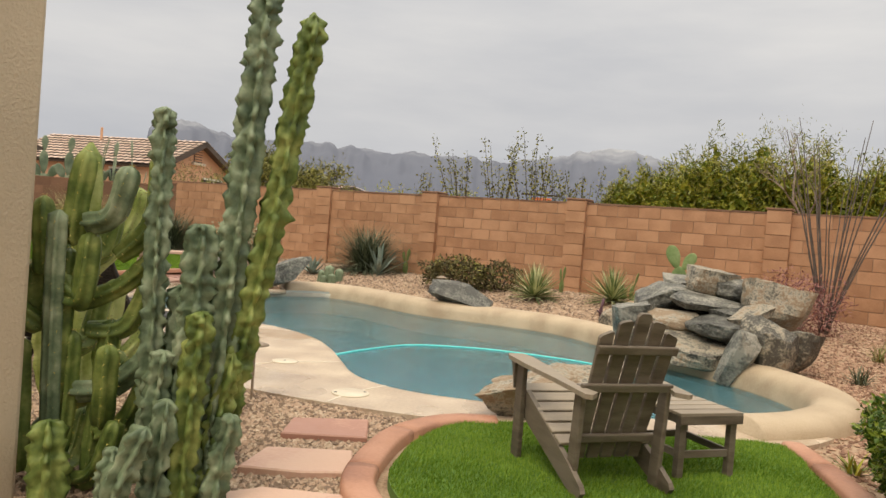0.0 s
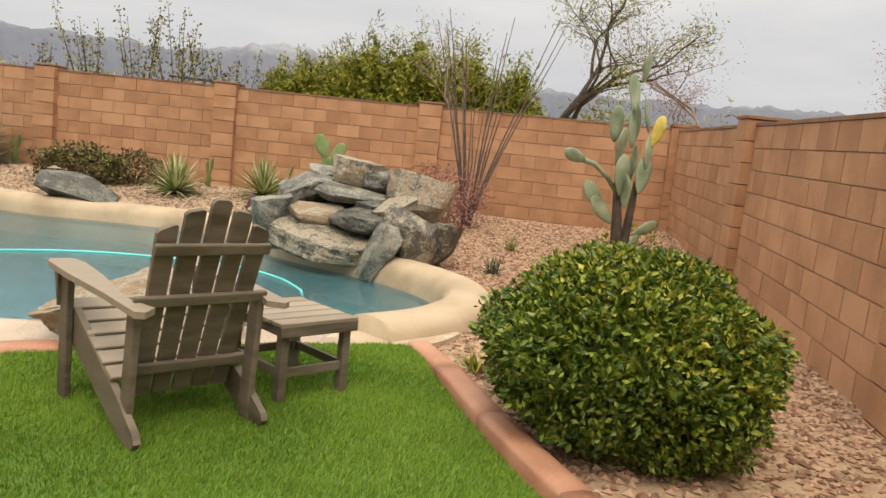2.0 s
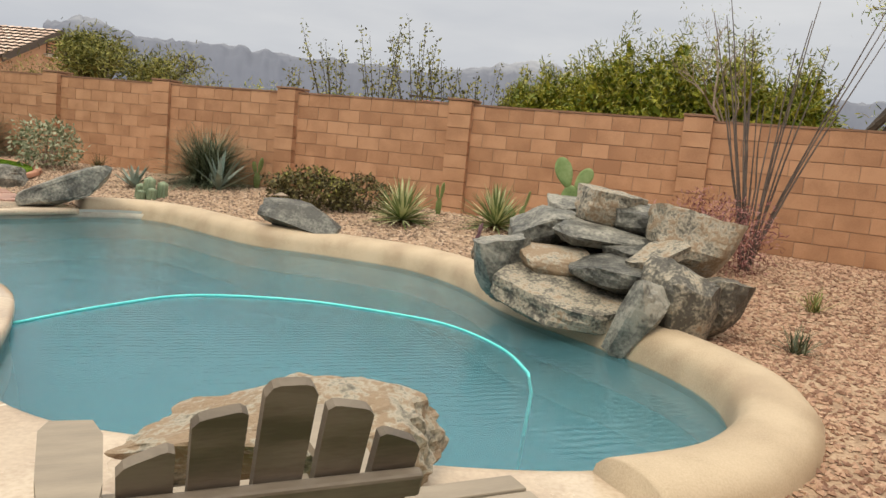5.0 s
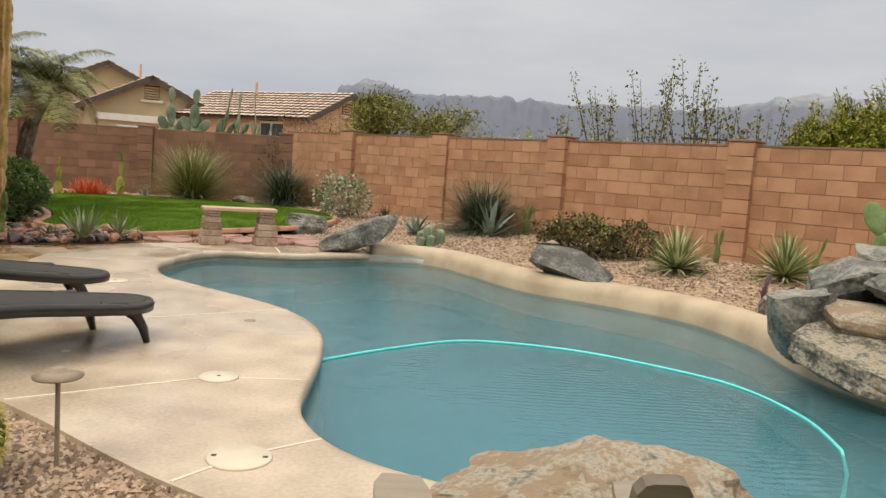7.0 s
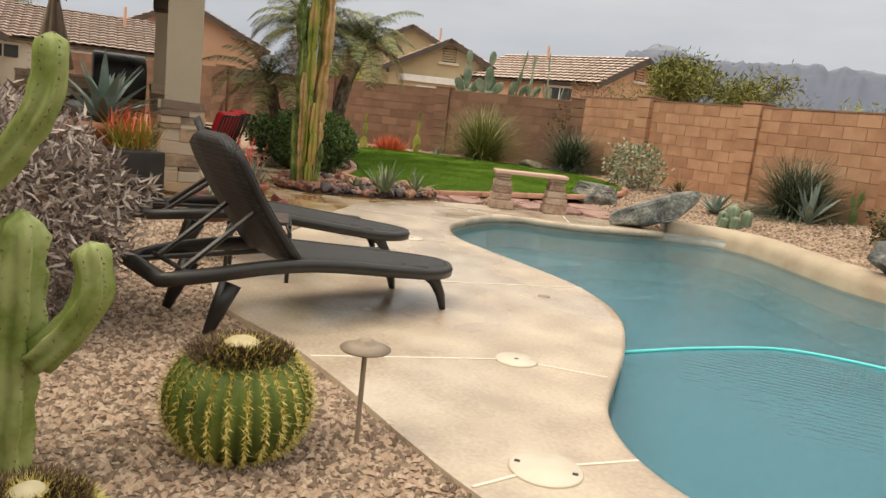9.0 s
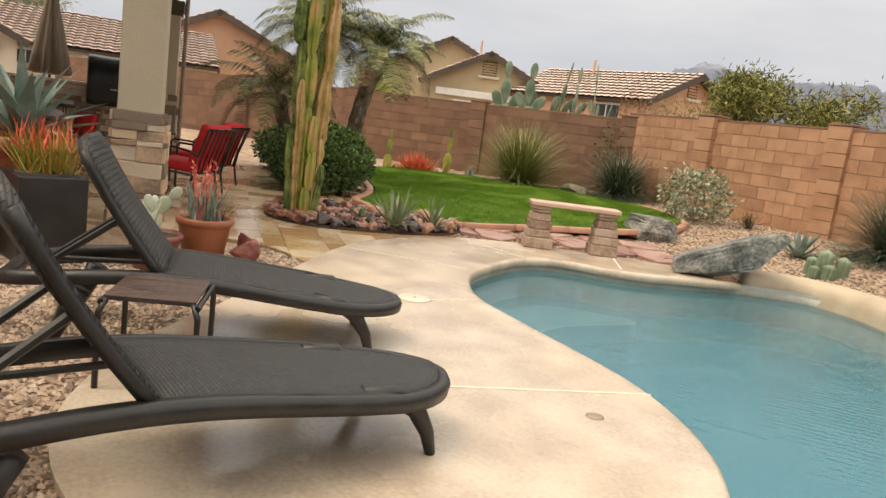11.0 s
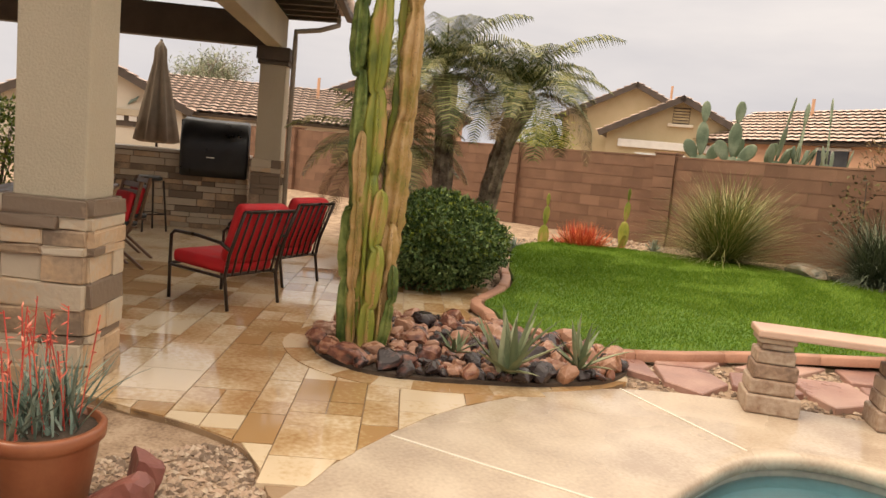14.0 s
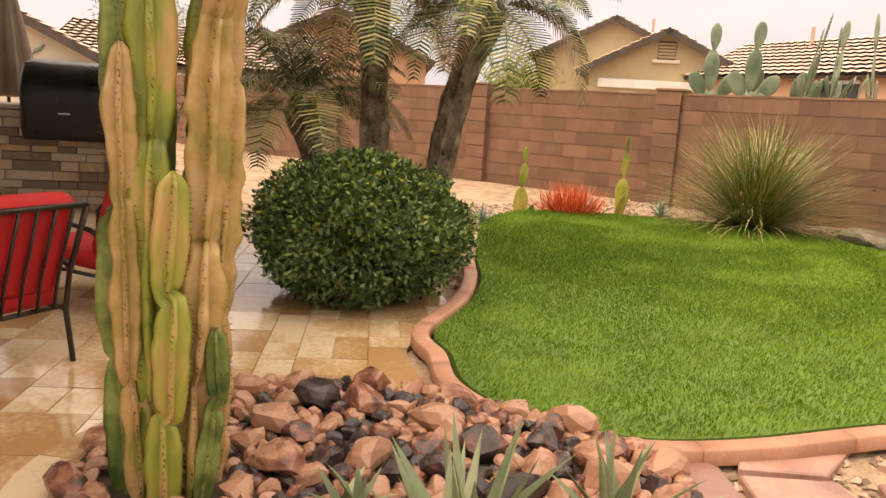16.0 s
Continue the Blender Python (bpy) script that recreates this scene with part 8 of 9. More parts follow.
def bed_border():
    """Cut pavers laid end to end round the cobble bed, on the patio side."""
    root = thing("bed_border", "curved row of cut travertine pavers round the cobbles", "paving")
    root["kind"] = "structure"
    inn, out = offset_loop(CACTUS_BED, 0.015), offset_loop(CACTUS_BED, 0.20)
    n, k = len(inn), 0
    while k + 3 <= n:
        c = Vector(out[(k + 1) % n])
        if inside(c.x, c.y, TRAV):
            loop = [inn[(k + q) % n] for q in range(4)] + [out[(k + q) % n] for q in (3, 2, 1, 0)]
            mid = Vector((sum(p[0] for p in loop) / 8, sum(p[1] for p in loop) / 8))
            loop = [tuple(mid + (Vector(p) - mid) * 0.985) for p in loop]
            data_part("paver", [(x, y, -0.02) for x, y in loop] + [(x, y, 0.007) for x, y in loop], [tuple(range(8, 16)), tuple(range(7, -1, -1))] + [(q, (q + 1) % 8, 8 + (q + 1) % 8, 8 + q) for q in range(8)], M["travertine"], root)
        k += 3


bed_border()
rosette("aloe", "spiky grey-green aloe among the cobbles", -6.55, 10.22, 0.08, 22, 0.50, 0.055, "agave_green", 99, (0.35, 1.45), (-0.25, 0.35), 0.5, "aloe", scatter_xy=0.05)
rosette("aloe", "small spiky grey-green aloe among the cobbles", -6.50, 10.82, 0.08, 16, 0.38, 0.045, "agave_green", 100, (0.35, 1.45), (-0.25, 0.35), 0.5, "aloe", scatter_xy=0.04)
rosette("aloe", "small green aloe among the cobbles", -7.0, 10.1, 0.10, 10, 0.2, 0.04, "agave_green", 101, (0.35, 1.3), (-0.25, 0.35), 0.5, "aloe", scatter_xy=0.03)

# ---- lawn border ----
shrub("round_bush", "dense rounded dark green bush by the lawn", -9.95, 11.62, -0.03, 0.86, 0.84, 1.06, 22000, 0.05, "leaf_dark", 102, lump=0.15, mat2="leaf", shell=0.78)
shrub("round_bush", "dark green bush by the patio post", -12.6, 12.9, 0.0, 0.9, 0.7, 0.85, 3500, 0.075, "leaf_dark", 103, lump=0.2, mat2="leaf")
shrub("green_shrub", "leafy green shrub beyond the grill island", -17.3, 7.4, 0.0, 0.7, 0.7, 1.7, 3000, 0.09, "leaf", 104, lump=0.3)
rosette("red_pencil_cactus", "bright coral red pencil cactus on the lawn border", -12.05, 15.75, gz(-12.05, 15.75), 480, 0.54, 0.016, "firestick", 105, (0.35, 1.5), (-0.2, 0.4), 0.8, "pencil cactus", scatter_xy=0.22)
for x, y, h in ((-12.35, 15.2, 0.88), (-12.15, 16.75, 0.98)):
    prickly("slim_cactus", "slim yellow-green upright cactus on the lawn border", x, y, gz(x, y) - 0.02, [(-1, 0, 30, 0.22, h * 0.55), (0, 3, 40, 0.13, h * 0.38), (1, -3, 20, 0.09, h * 0.25), (-1, 24, 80, 0.12, h * 0.35)], "cactus_yellow", int(h * 100), "cactus")
rosette("blue_agave", "tiny blue agave on the lawn border", -11.8, 17.2, gz(-11.8, 17.2), 18, 0.28, 0.06, "agave_blue", 106, (0.25, 1.4), (-0.2, 0.2), 0.4, "agave")
rosette("blue_agave", "tiny grey agave on the lawn border", -12.4, 14.6, gz(-12.4, 14.6), 24, 0.3, 0.03, "agave_blue", 107, (0.25, 1.4), (-0.2, 0.2), 0.4, "agave")
bm = bmesh.new()
tube(bm, [(0, 0, 0), (-0.02, 0.05, 0.5), (0.05, 0, 1.0), (0.0, 0.05, 1.5)], [0.02, 0.018, 0.014, 0.008], 6)
vine = thing("wall_vine", "thin dry vine climbing the wall corner", "vine", at(-9.25, 18.85, 0.2))
part("stem", bm, M["bark"], vine)
vr = random.Random(3)
pts = [(vr.gauss(0, 0.22), vr.uniform(-0.12, 0.0), vr.uniform(0.4, 1.6)) for i in range(260)]
v, f = scatter(LEAF_V, LEAF_F, leaf_mats(pts, [V(0, -1, 0)] * 260, 0.07, vr))
data_part("leaves", v, f, M["leaf_brown"], vine)


# flagstones between deck and lawn
def flagstone(pts, z, group, mat="flag"):
    bm = bmesh.new()
    slab(bm, pts, (), z, 0.05)
    bmesh.ops.bevel(bm, geom=[e for e in bm.edges if e.is_boundary or abs(e.verts[0].co.z - e.verts[1].co.z) < 1e-5 and e.verts[0].co.z > z - 0.01 and len(e.link_faces) == 2 and e.calc_face_angle(0) > 1.0], offset=0.008, segments=1, affect="EDGES")
    ob = part("flagstone", bm, M[mat], None)
    return tagged(ob, "rough pink flagstone set in gravel", "stepping stone", group)


FLAGS = [[(-6.40, 11.50), (-6.75, 11.72), (-7.05, 11.62), (-6.75, 11.38)], [(-6.02, 11.55), (-6.30, 11.52), (-6.62, 11.76), (-6.42, 12.05), (-6.12, 11.92)], [(-5.82, 11.95), (-6.08, 12.0), (-6.30, 12.25), (-6.15, 12.55), (-5.80, 12.35)],
         [(-6.50, 12.12), (-6.70, 11.85), (-6.85, 12.05), (-6.62, 12.55)], [(-5.50, 12.32), (-5.74, 12.42), (-6.05, 12.68), (-5.82, 13.0), (-5.45, 12.75)], [(-6.12, 12.72), (-6.42, 12.5), (-6.48, 12.95), (-6.2, 13.25)], [(-5.05, 12.62), (-5.38, 12.72), (-5.70, 13.05), (-5.40, 13.35), (-5.0, 13.0)],
         [(-5.85, 13.15), (-6.12, 13.4), (-5.95, 13.9), (-5.6, 13.55)], [(-4.6, 12.85), (-4.92, 12.98), (-5.25, 13.35), (-4.95, 13.65), (-4.45, 13.2)], [(-5.45, 13.5), (-5.75, 13.85), (-5.45, 14.2), (-5.1, 13.8)]]
for pl in FLAGS:
    c = sum((Vector(q) for q in pl), Vector((0, 0))) / len(pl)
    flagstone([tuple(c + (Vector(q) - c) * 1.13) for q in pl], 0.012, "flagstones by the lawn", "flag_mauve")
for pl in ([(-0.62, 4.05), (-0.66, 4.40), (-0.20, 4.55), (-0.12, 4.14)], [(-0.62, 3.40), (-0.60, 3.76), (-0.14, 3.86), (-0.05, 3.50), (-0.3, 3.42)], [(-0.52, 2.72), (-0.56, 3.02), (-0.40, 3.16), (0.00, 3.18), (0.08, 2.9), (-0.15, 2.70)], [(-0.35, 2.02), (-0.40, 2.35), (0.10, 2.5), (0.25, 2.2), (0.0, 2.0)], [(-0.1, 1.35), (-0.15, 1.7), (0.4, 1.8), (0.5, 1.45)]):
    flagstone(pl, 0.004, "stepping stones through the gravel")


# ---- palms ----
def frond(rng, az, el, length, droop, dead=False):
    vs, fs = [], []
    d = Vector((math.cos(az), math.sin(az), 0))
    side = Vector((-math.sin(az), math.cos(az), 0))
    p, ang, n = Vector((0, 0, 0)), el, 40
    for i in range(n):
        t = i / n
        nxt = p + (d * math.cos(ang) + Vector((0, 0, math.sin(ang)))) * length / n
        w = 0.010 * (1 - t) + 0.002
        a = len(vs)
        vs += [tuple(p - side * w), tuple(p + side * w), tuple(nxt + side * w), tuple(nxt - side * w)]
        fs.append((a, a + 1, a + 2, a + 3))
        if t > 0.12:
            ll = length * 0.27 * rng.uniform(0.8, 1.15) * math.sin(math.pi * (0.15 + 0.8 * t)) + 0.03
            tang = (nxt - p).normalized()
            for s in (-1, 1):
                q = p
                dirv = (side * s * 0.85 + tang * 0.6 + Vector((0, 0, 0.25))).normalized()
                e1 = q + dirv * ll * 0.55
                e2 = e1 + (dirv + Vector((0, 0, -1.1))).normalized() * ll * 0.55
                wv = tang * 0.0095
                a = len(vs)
                vs += [tuple(q - wv), tuple(q + wv), tuple(e1 + wv * 0.8), tuple(e1 - wv * 0.8), tuple(e2)]
                fs += [(a, a + 1, a + 2, a + 3), (a + 3, a + 2, a + 4)]
        p = nxt
        ang -= droop / n
    return vs, fs


def palm(x, y, z, lean, h, seed, n=32):
    rng = random.Random(seed)
    root = thing("pygmy_date_palm", "pygmy date palm with arching fronds and rough trunk", "palm tree", at(x, y, z), "palms by the lawn")
    bm = bmesh.new()
    pts = [(lean[0] * t * t, lean[1] * t * t, h * t) for t in [k / 14 for k in range(15)]]
    ribbed(bm, pts, [0.14 - 0.035 * (k / 14) + (0.035 if k > 11 else 0) + 0.012 * (k % 2) for k in range(15)], 8, 0.18, 3, None, 0.22)
    part("trunk", bm, M["palm_trunk"], root, "", False)
    # stubs of cut fronds
    sv, sf = [], []
    for i in range(170):
        t = 0.15 + 0.82 * i / 170
        a = i * 2.4
        c = Vector((lean[0] * t * t, lean[1] * t * t, h * t))
        d = Vector((math.cos(a), math.sin(a), 0.7)).normalized()
        s = Vector((-math.sin(a), math.cos(a), 0)) * 0.022
        o = c + Vector((math.cos(a), math.sin(a), 0)) * 0.10
        k = len(sv)
        sv += [tuple(o - s), tuple(o + s), tuple(o + d * 0.075)]
        sf.append((k, k + 1, k + 2))
    data_part("frond_stubs", sv, sf, M["palm_trunk"], root)["kind"] = "stuff"
    top = Vector((lean[0], lean[1], h))
    for i in range(n):
        el = 1.40 - 1.45 * (i / n) + rng.uniform(-0.1, 0.1)
        vs, fs = frond(rng, i * 2.39996, el, rng.uniform(1.05, 1.5), rng.uniform(1.2, 2.0))
        data_part("frond", [tuple(Vector(q) + top) for q in vs], fs, M["palm_dead"] if i > n - 5 else M["palm_leaf"], root)


palm(-10.75, 12.15, 0.05, (-0.12, -0.05), 2.42, 110)
palm(-10.55, 12.62, 0.05, (0.28, 0.30), 2.26, 111)
palm(-11.3, 11.95, 0.05, (-0.15, -0.25), 1.35, 112, 24)


# ---- beyond the walls ----
def tile_roof(parent, m, length, run, rise, over=0.4):
    """Rows of clay tiles on both slopes of a gable whose ridge runs along x."""
    vs, fs = [], []
    rows = max(4, int(math.hypot(run, rise) / 0.30))
    cols = max(6, int(length / 0.34))
    for s in (-1, 1):
        for r in range(rows):
            for c in range(cols):
                t0, t1 = r / rows, (r + 1.12) / rows
                x0, x1 = -length / 2 + length * c / cols, -length / 2 + length * (c + 0.94) / cols
                xm = (x0 + x1) / 2
                k = len(vs)
                for t, lift in ((t0, 0.085), (min(1.0, t1), 0.01)):
                    y, z = s * (run + over) * (1 - t), (rise + over * rise / run) * t - over * rise / run
                    vs += [(x0, y, z + lift), (xm, y, z + lift + 0.035), (x1, y, z + lift)]
                fs += [(k, k + 1, k + 4, k + 3), (k + 1, k + 2, k + 5, k + 4)]
    vs = [tuple(m @ Vector(v)) for v in vs]
    ob = data_part("roof_tiles", vs, fs, M["roof_tile"], parent)
    return ob


def house(name, label, m, length, depth, wall_h, rise, mat, gable_vent=True, windows=(), tile=True, garage=False, chimney=None):
    root = thing(name, label, "house", m)
    bm = bmesh.new()
    ol = [(-depth / 2, -1.0), (depth / 2, -1.0), (depth / 2, wall_h), (0, wall_h + rise), (-depth / 2, wall_h)]
    a = [bm.verts.new((-length / 2, y, z)) for y, z in ol]
    b = [bm.verts.new((length / 2, y, z)) for y, z in ol]
    bm.faces.new(a[::-1])
    bm.faces.new(b)
    for i in range(5):
        bm.faces.new((a[i], a[(i + 1) % 5], b[(i + 1) % 5], b[i]))
    bmesh.ops.recalc_face_normals(bm, faces=bm.faces)
    part("wall", bm, M[mat], root)
    bm = bmesh.new()
    ang = math.degrees(math.atan2(rise, depth / 2))
    sl = math.hypot(rise, depth / 2) + 0.45
    for s in (-1, 1):
        cy, cz = s * (depth / 4 + 0.12), wall_h + rise / 2 - 0.04
        box(bm, (length + 0.8, sl, 0.09), at(0, cy, cz + 0.06, -s * ang, 0, 0))
        for ex in (-1, 1):
            box(bm, (0.07, sl, 0.24), at(ex * (length / 2 + 0.42), cy, cz + 0.03, -s * ang, 0, 0))
    part("roof_deck", bm, M["fascia"], root, "dark brown fascia and eaves")
    tile_roof(root, at(0, 0, wall_h + 0.16), length + 0.9, depth / 2, rise, 0.45)
    if gable_vent:
        v = thing("gable_vent", "", "")
        for key in ("label", "category"):
            if key in v:
                del v[key]
        v.parent = root
        for i in range(5):
            bm = bmesh.new()
            box(bm, (0.05, 0.62, 0.07), at(length / 2 + 0.03, 0, wall_h + rise * 0.42 + 0.12 * i, 0, 30))
            part("slat", bm, M[mat], v)
        bm = bmesh.new()
        box(bm, (0.04, 0.66, 0.66), at(length / 2 + 0.006, 0, wall_h + rise * 0.42 + 0.24))
        part("backing", bm, M["stucco_dark"], v)
        bm = bmesh.new()
        box(bm, (0.16, 1.0, 0.12), at(length / 2 + 0.07, 0, wall_h + rise * 0.42 - 0.16), 0.02)
        part("sill", bm, M["house_cream"], v)
    for wx, wy, wz, ww, wh in windows:
        bm = bmesh.new()
        if wx is None:
            box(bm, (0.06, ww, wh), at(length / 2 + 0.02, wy, wz))
        else:
            box(bm, (ww, 0.06, wh), at(wx, -depth / 2 - 0.02, wz))
        w = part("window", bm, M["window_dark"], root)
        bm = bmesh.new()
        if wx is None:
            box(bm, (0.10, ww + 0.16, 0.09), at(length / 2 + 0.03, wy, wz + wh / 2 + 0.05))
            box(bm, (0.10, 0.05, wh), at(length / 2 + 0.03, wy, wz))
        else:
            box(bm, (ww + 0.16, 0.10, 0.09), at(wx, -depth / 2 - 0.03, wz + wh / 2 + 0.05))
            box(bm, (0.05, 0.10, wh), at(wx, -depth / 2 - 0.03, wz))
        part("frame", bm, M["white"], w)
    if garage:
        bm = bmesh.new()
        box(bm, (0.16, 5.2, 0.32), at(length / 2 + 0.09, 0.2, wall_h - 0.42), 0.02)
        part("garage_header", bm, M["white"], root, "white garage header beam")
        bm = bmesh.new()
        for k in range(4):
            box(bm, (0.06, 4.9, 0.50), at(length / 2 + 0.03, 0.2, 0.35 + 0.52 * k), 0.01)
        part("garage_door", bm, M["house_tan"], root)
    if chimney:
        bm = bmesh.new()
        tube(bm, [(chimney[0], chimney[1], wall_h + rise * 0.6), (chimney[0], chimney[1], wall_h + rise + 0.55)], 0.06, 8)
        part("vent_pipe", bm, M["house_pink"], root)
    return root


def toward(x, y, tx, ty):
    return math.degrees(math.atan2(ty - y, tx - x))


# gabled house with the garage, seen over the lawn wall
house("neighbour_house", "yellowish stucco house with dark-edged gable and garage", at(-27.3, 34.75, 0.2, 0, 0, -48), 9, 5.8, 3.0, 1.45, "house_tan", garage=True)
house("neighbour_house", "yellowish stucco house wing with a higher gable", at(-31.6, 36.4, 0.2, 0, 0, -48), 9, 6.6, 3.75, 1.6, "house_tan", False, chimney=(1.0, 1.5))
house("neighbour_house", "salmon stucco house with a pink clay tile roof", at(-19.3, 34.6, 0.2, 0, 0, -8), 8.0, 6.0, 2.95, 1.30, "house_pink", True, windows=((None, 1.4, 2.3, 1.6, 0.7), (2.2, 0, 2.4, 1.2, 0.6)), chimney=(-1.0, -0.6))
gable = house("neighbour_house", "cream stucco house with a clay tile roof and patio lattice", at(-34.3, 11.15, 0.08, 0, 0, -12), 9, 5.4, 2.1, 1.35, "house_cream", True)
bm = bmesh.new()
box(bm, (0.20, 4.4, 0.22), at(4.60, 0, 1.86), 0.02)
part("patio_beam", bm, M["stucco"], gable, "tan beam across the gable")
# dark panel whose colour stands in for the shade below the beam
bm = bmesh.new()
box(bm, (0.06, 4.3, 0.34), at(4.55, 0, 1.58))
part("opening_shade_panel", bm, M["stucco_dark"], gable)
for k in range(11):
    bm = bmesh.new()
    box(bm, (0.08, 0.24, 0.17), at(4.62, -1.95 + 0.39 * k, 1.665), 0.01)
    part("lattice_block", bm, M["white"], gable)
for y, mt in ((-0.95, "dark_metal"), (0.0, "terracotta"), (1.15, "agave_blue")):
    bm = bmesh.new()
    tube(bm, [(4.53, y - 0.16, 2.12), (4.56, y - 0.04, 2.24), (4.56, y + 0.05, 2.28), (4.53, y + 0.17, 2.42)] if y else [(4.52, -0.07, 2.3), (4.56, 0, 2.3), (4.52, 0.07, 2.3)], [0.015, 0.055, 0.055, 0.02] if y else [0.05, 0.09, 0.05], 8)
    part("wall_ornament", bm, M[mt], gable, "small metal wall ornament", True)
house("neighbour_house", "cream stucco house with a low clay tile roof", at(-33.0, 17.0, 0.0, 0, 0, 66), 8, 7.5, 2.2, 1.35, "house_cream", False, windows=((0.5, 0, 1.7, 1.6, 0.45), (-2.2, 0, 1.7, 1.0, 0.45), (None, 1.0, 1.7, 1.6, 0.45)), chimney=(2.0, -1.0))
house("neighbour_house", "pinkish stucco house behind the palms", at(-36, 24.0, 0.0, 0, 0, -30), 8, 7, 3.2, 1.6, "house_pink", False)
house("distant_house", "small distant pale house with a tile roof", at(-20, 62, 0.2, 0, 0, -30), 14, 9, 3.0, 0.9, "house_pink", False)
house("distant_house", "small distant house with an orange tile roof", at(2, 72, 0.2, 0, 0, -40), 8, 8, 2.6, 1.6, "house_cream", True)
house("distant_house", "small distant house with an orange tile roof", at(-14, 80, 0.2, 0, 0, -40), 8, 8, 2.6, 1.8, "house_cream", True)


def parked_car():
    root = thing("parked_car", "dark blue car parked by the neighbour's garage", "car", at(-18.0, 24.0, 0.30, 0, 0, 42))
    bm = bmesh.new()
    prof = [(-2.2, 0.55), (-2.2, 0.95), (-1.75, 1.1), (-1.1, 1.72), (0.7, 1.78), (1.35, 1.15), (2.15, 1.0), (2.25, 0.55)]
    rings = []
    for y, k in ((-0.9, 0.94), (-0.8, 1.0), (0.8, 1.0), (0.9, 0.94)):
        rings.append([bm.verts.new((x * k, y, 0.55 + (z - 0.55) * k)) for x, z in prof])
    for a, b in zip(rings, rings[1:]):
        for i in range(len(prof)):
            bm.faces.new((a[i], a[(i + 1) % len(prof)], b[(i + 1) % len(prof)], b[i]))
    bm.faces.new(rings[0][::-1])
    bm.faces.new(rings[-1])
    bmesh.ops.recalc_face_normals(bm, faces=bm.faces)
    part("body", bm, M["car_paint"], root, "", True)
    for x in (-1.4, 1.4):
        for y in (-0.82, 0.82):
            bm = bmesh.new()
            tube(bm, [(x, y - 0.1, 0.33), (x, y + 0.1, 0.33)], 0.33, 18)
            w = part("wheel", bm, M["black_pot"], root)
    bm = bmesh.new()
    box(bm, (0.02, 1.3, 0.42), at(-1.46, 0, 1.42, 0, 41))
    part("rear_window", bm, M["window_dark"], root)
    for y in (-0.5, 0.5):
        bm = bmesh.new()
        box(bm, (1.4, 0.03, 0.03), at(-0.2, y, 1.82), 0.01)
        part("roof_rail", bm, M["white"], root)


parked_car()

# prickly pears behind the lawn wall
wr = random.Random(120)
for k, (x, y, h) in enumerate(((-12.5, 19.7, 1.2), (-11.9, 19.9, 1.35), (-11.3, 20.1, 1.25), (-10.75, 20.3, 1.35), (-13.1, 19.6, 1.0), (-11.6, 20.6, 1.2), (-12.2, 20.4, 1.2))):
    plan = [(-1, wr.uniform(-8, 8), wr.uniform(0, 90), 0.40, 0.90), (0, 6, 20, 0.34, 0.75), (1, -5, 30, 0.26, 0.62), (2, 4, 10, 0.22, 0.52 if k in (1, 3) else 0.4), (0, 34, 20, 0.28, 0.50), (0, -34, 10, 0.28, 0.5), (4, 6, 20, 0.24, 0.5), (5, -4, 20, 0.24, 0.46), (1, 36, 20, 0.24, 0.46), (1, -36, 20, 0.24, 0.42), (6, -20, 10, 0.2, 0.4)]
    plan = [(q, a1, a2, w * 1.22, hh * 1.12) for q, a1, a2, w, hh in plan]
    prickly("neighbour_prickly_pear", "large grey-green prickly pear behind the garden wall", x, y, 0.25, plan, "pad_grey", 121 + k, group="prickly pears behind the wall")
shrub("dry_bush", "dry orange-tan bush behind the wall", -10.0, 21.2, 0.1, 0.8, 0.8, 2.5, 1500, 0.10, "palm_dead", 127, lump=0.4, slim=True, stem_mat="bark_tan")

# trees and desert scrub behind the back wall
limb_tree("mesquite_tree", "leafy green and yellow desert tree behind the wall", -7.0, 20.7, 0.1, 5.0, 130, "leaf_olive", 9000, 0.13, 0.85, 0.08, 4, "bark", split=3, first=0.28, leaf_dev=0.16)
limb_tree("mesquite_tree", "small leafy desert tree behind the wall", -5.5, 20.9, 0.1, 3.9, 131, "leaf_olive", 3500, 0.12, 0.7, 0.05, 4, "bark", split=3, first=0.3, leaf_dev=0.14)
CREO = [(-1.0, 19.2, 3.6), (-0.1, 19.0, 3.6), (0.75, 18.6, 3.9), (1.35, 18.4, 3.3), (2.0, 18.5, 2.9), (-2.2, 19.8, 2.7), (2.5, 18.6, 2.6)]
for i, (x, y, h) in enumerate(CREO):
    rng = random.Random(140 + i)
    root = thing("creosote_bush", "tall wispy creosote bush behind the wall", "desert shrub", at(x, y, 0.1), "creosote bushes behind the wall")
    bm, pts, nrm = bmesh.new(), [], []
    for k in range(9):
        a, e = rng.uniform(0, 6.28), rng.uniform(0.04, 0.24)
        hh = h * rng.uniform(0.72, 1.02)
        top = V(math.cos(a) * e * hh - 0.06 * hh, math.sin(a) * e * hh, hh)
        mid = V(top.x * 0.4, top.y * 0.4, hh * 0.5)
        tube(bm, [(0, 0, -0.05), mid, top], [0.018, 0.011, 0.004], 4)
        for q in range(70):
            t = rng.uniform(0.5, 1.0)
            c = mid.lerp(top, (t - 0.5) * 2) + V(rng.gauss(0, 0.055), rng.gauss(0, 0.055), rng.gauss(0, 0.06))
            pts.append(tuple(c))
            nrm.append(V(rng.uniform(-1, 1), rng.uniform(-1, 1), 1.2).normalized())
    part("stem_cluster", bm, M["bark"], root)["kind"] = "stuff"
    v, f = scatter(LEAF_V, LEAF_F, leaf_mats(pts, nrm, 0.08, rng))
    data_part("foliage", v, f, M["leaf_olive"], root)
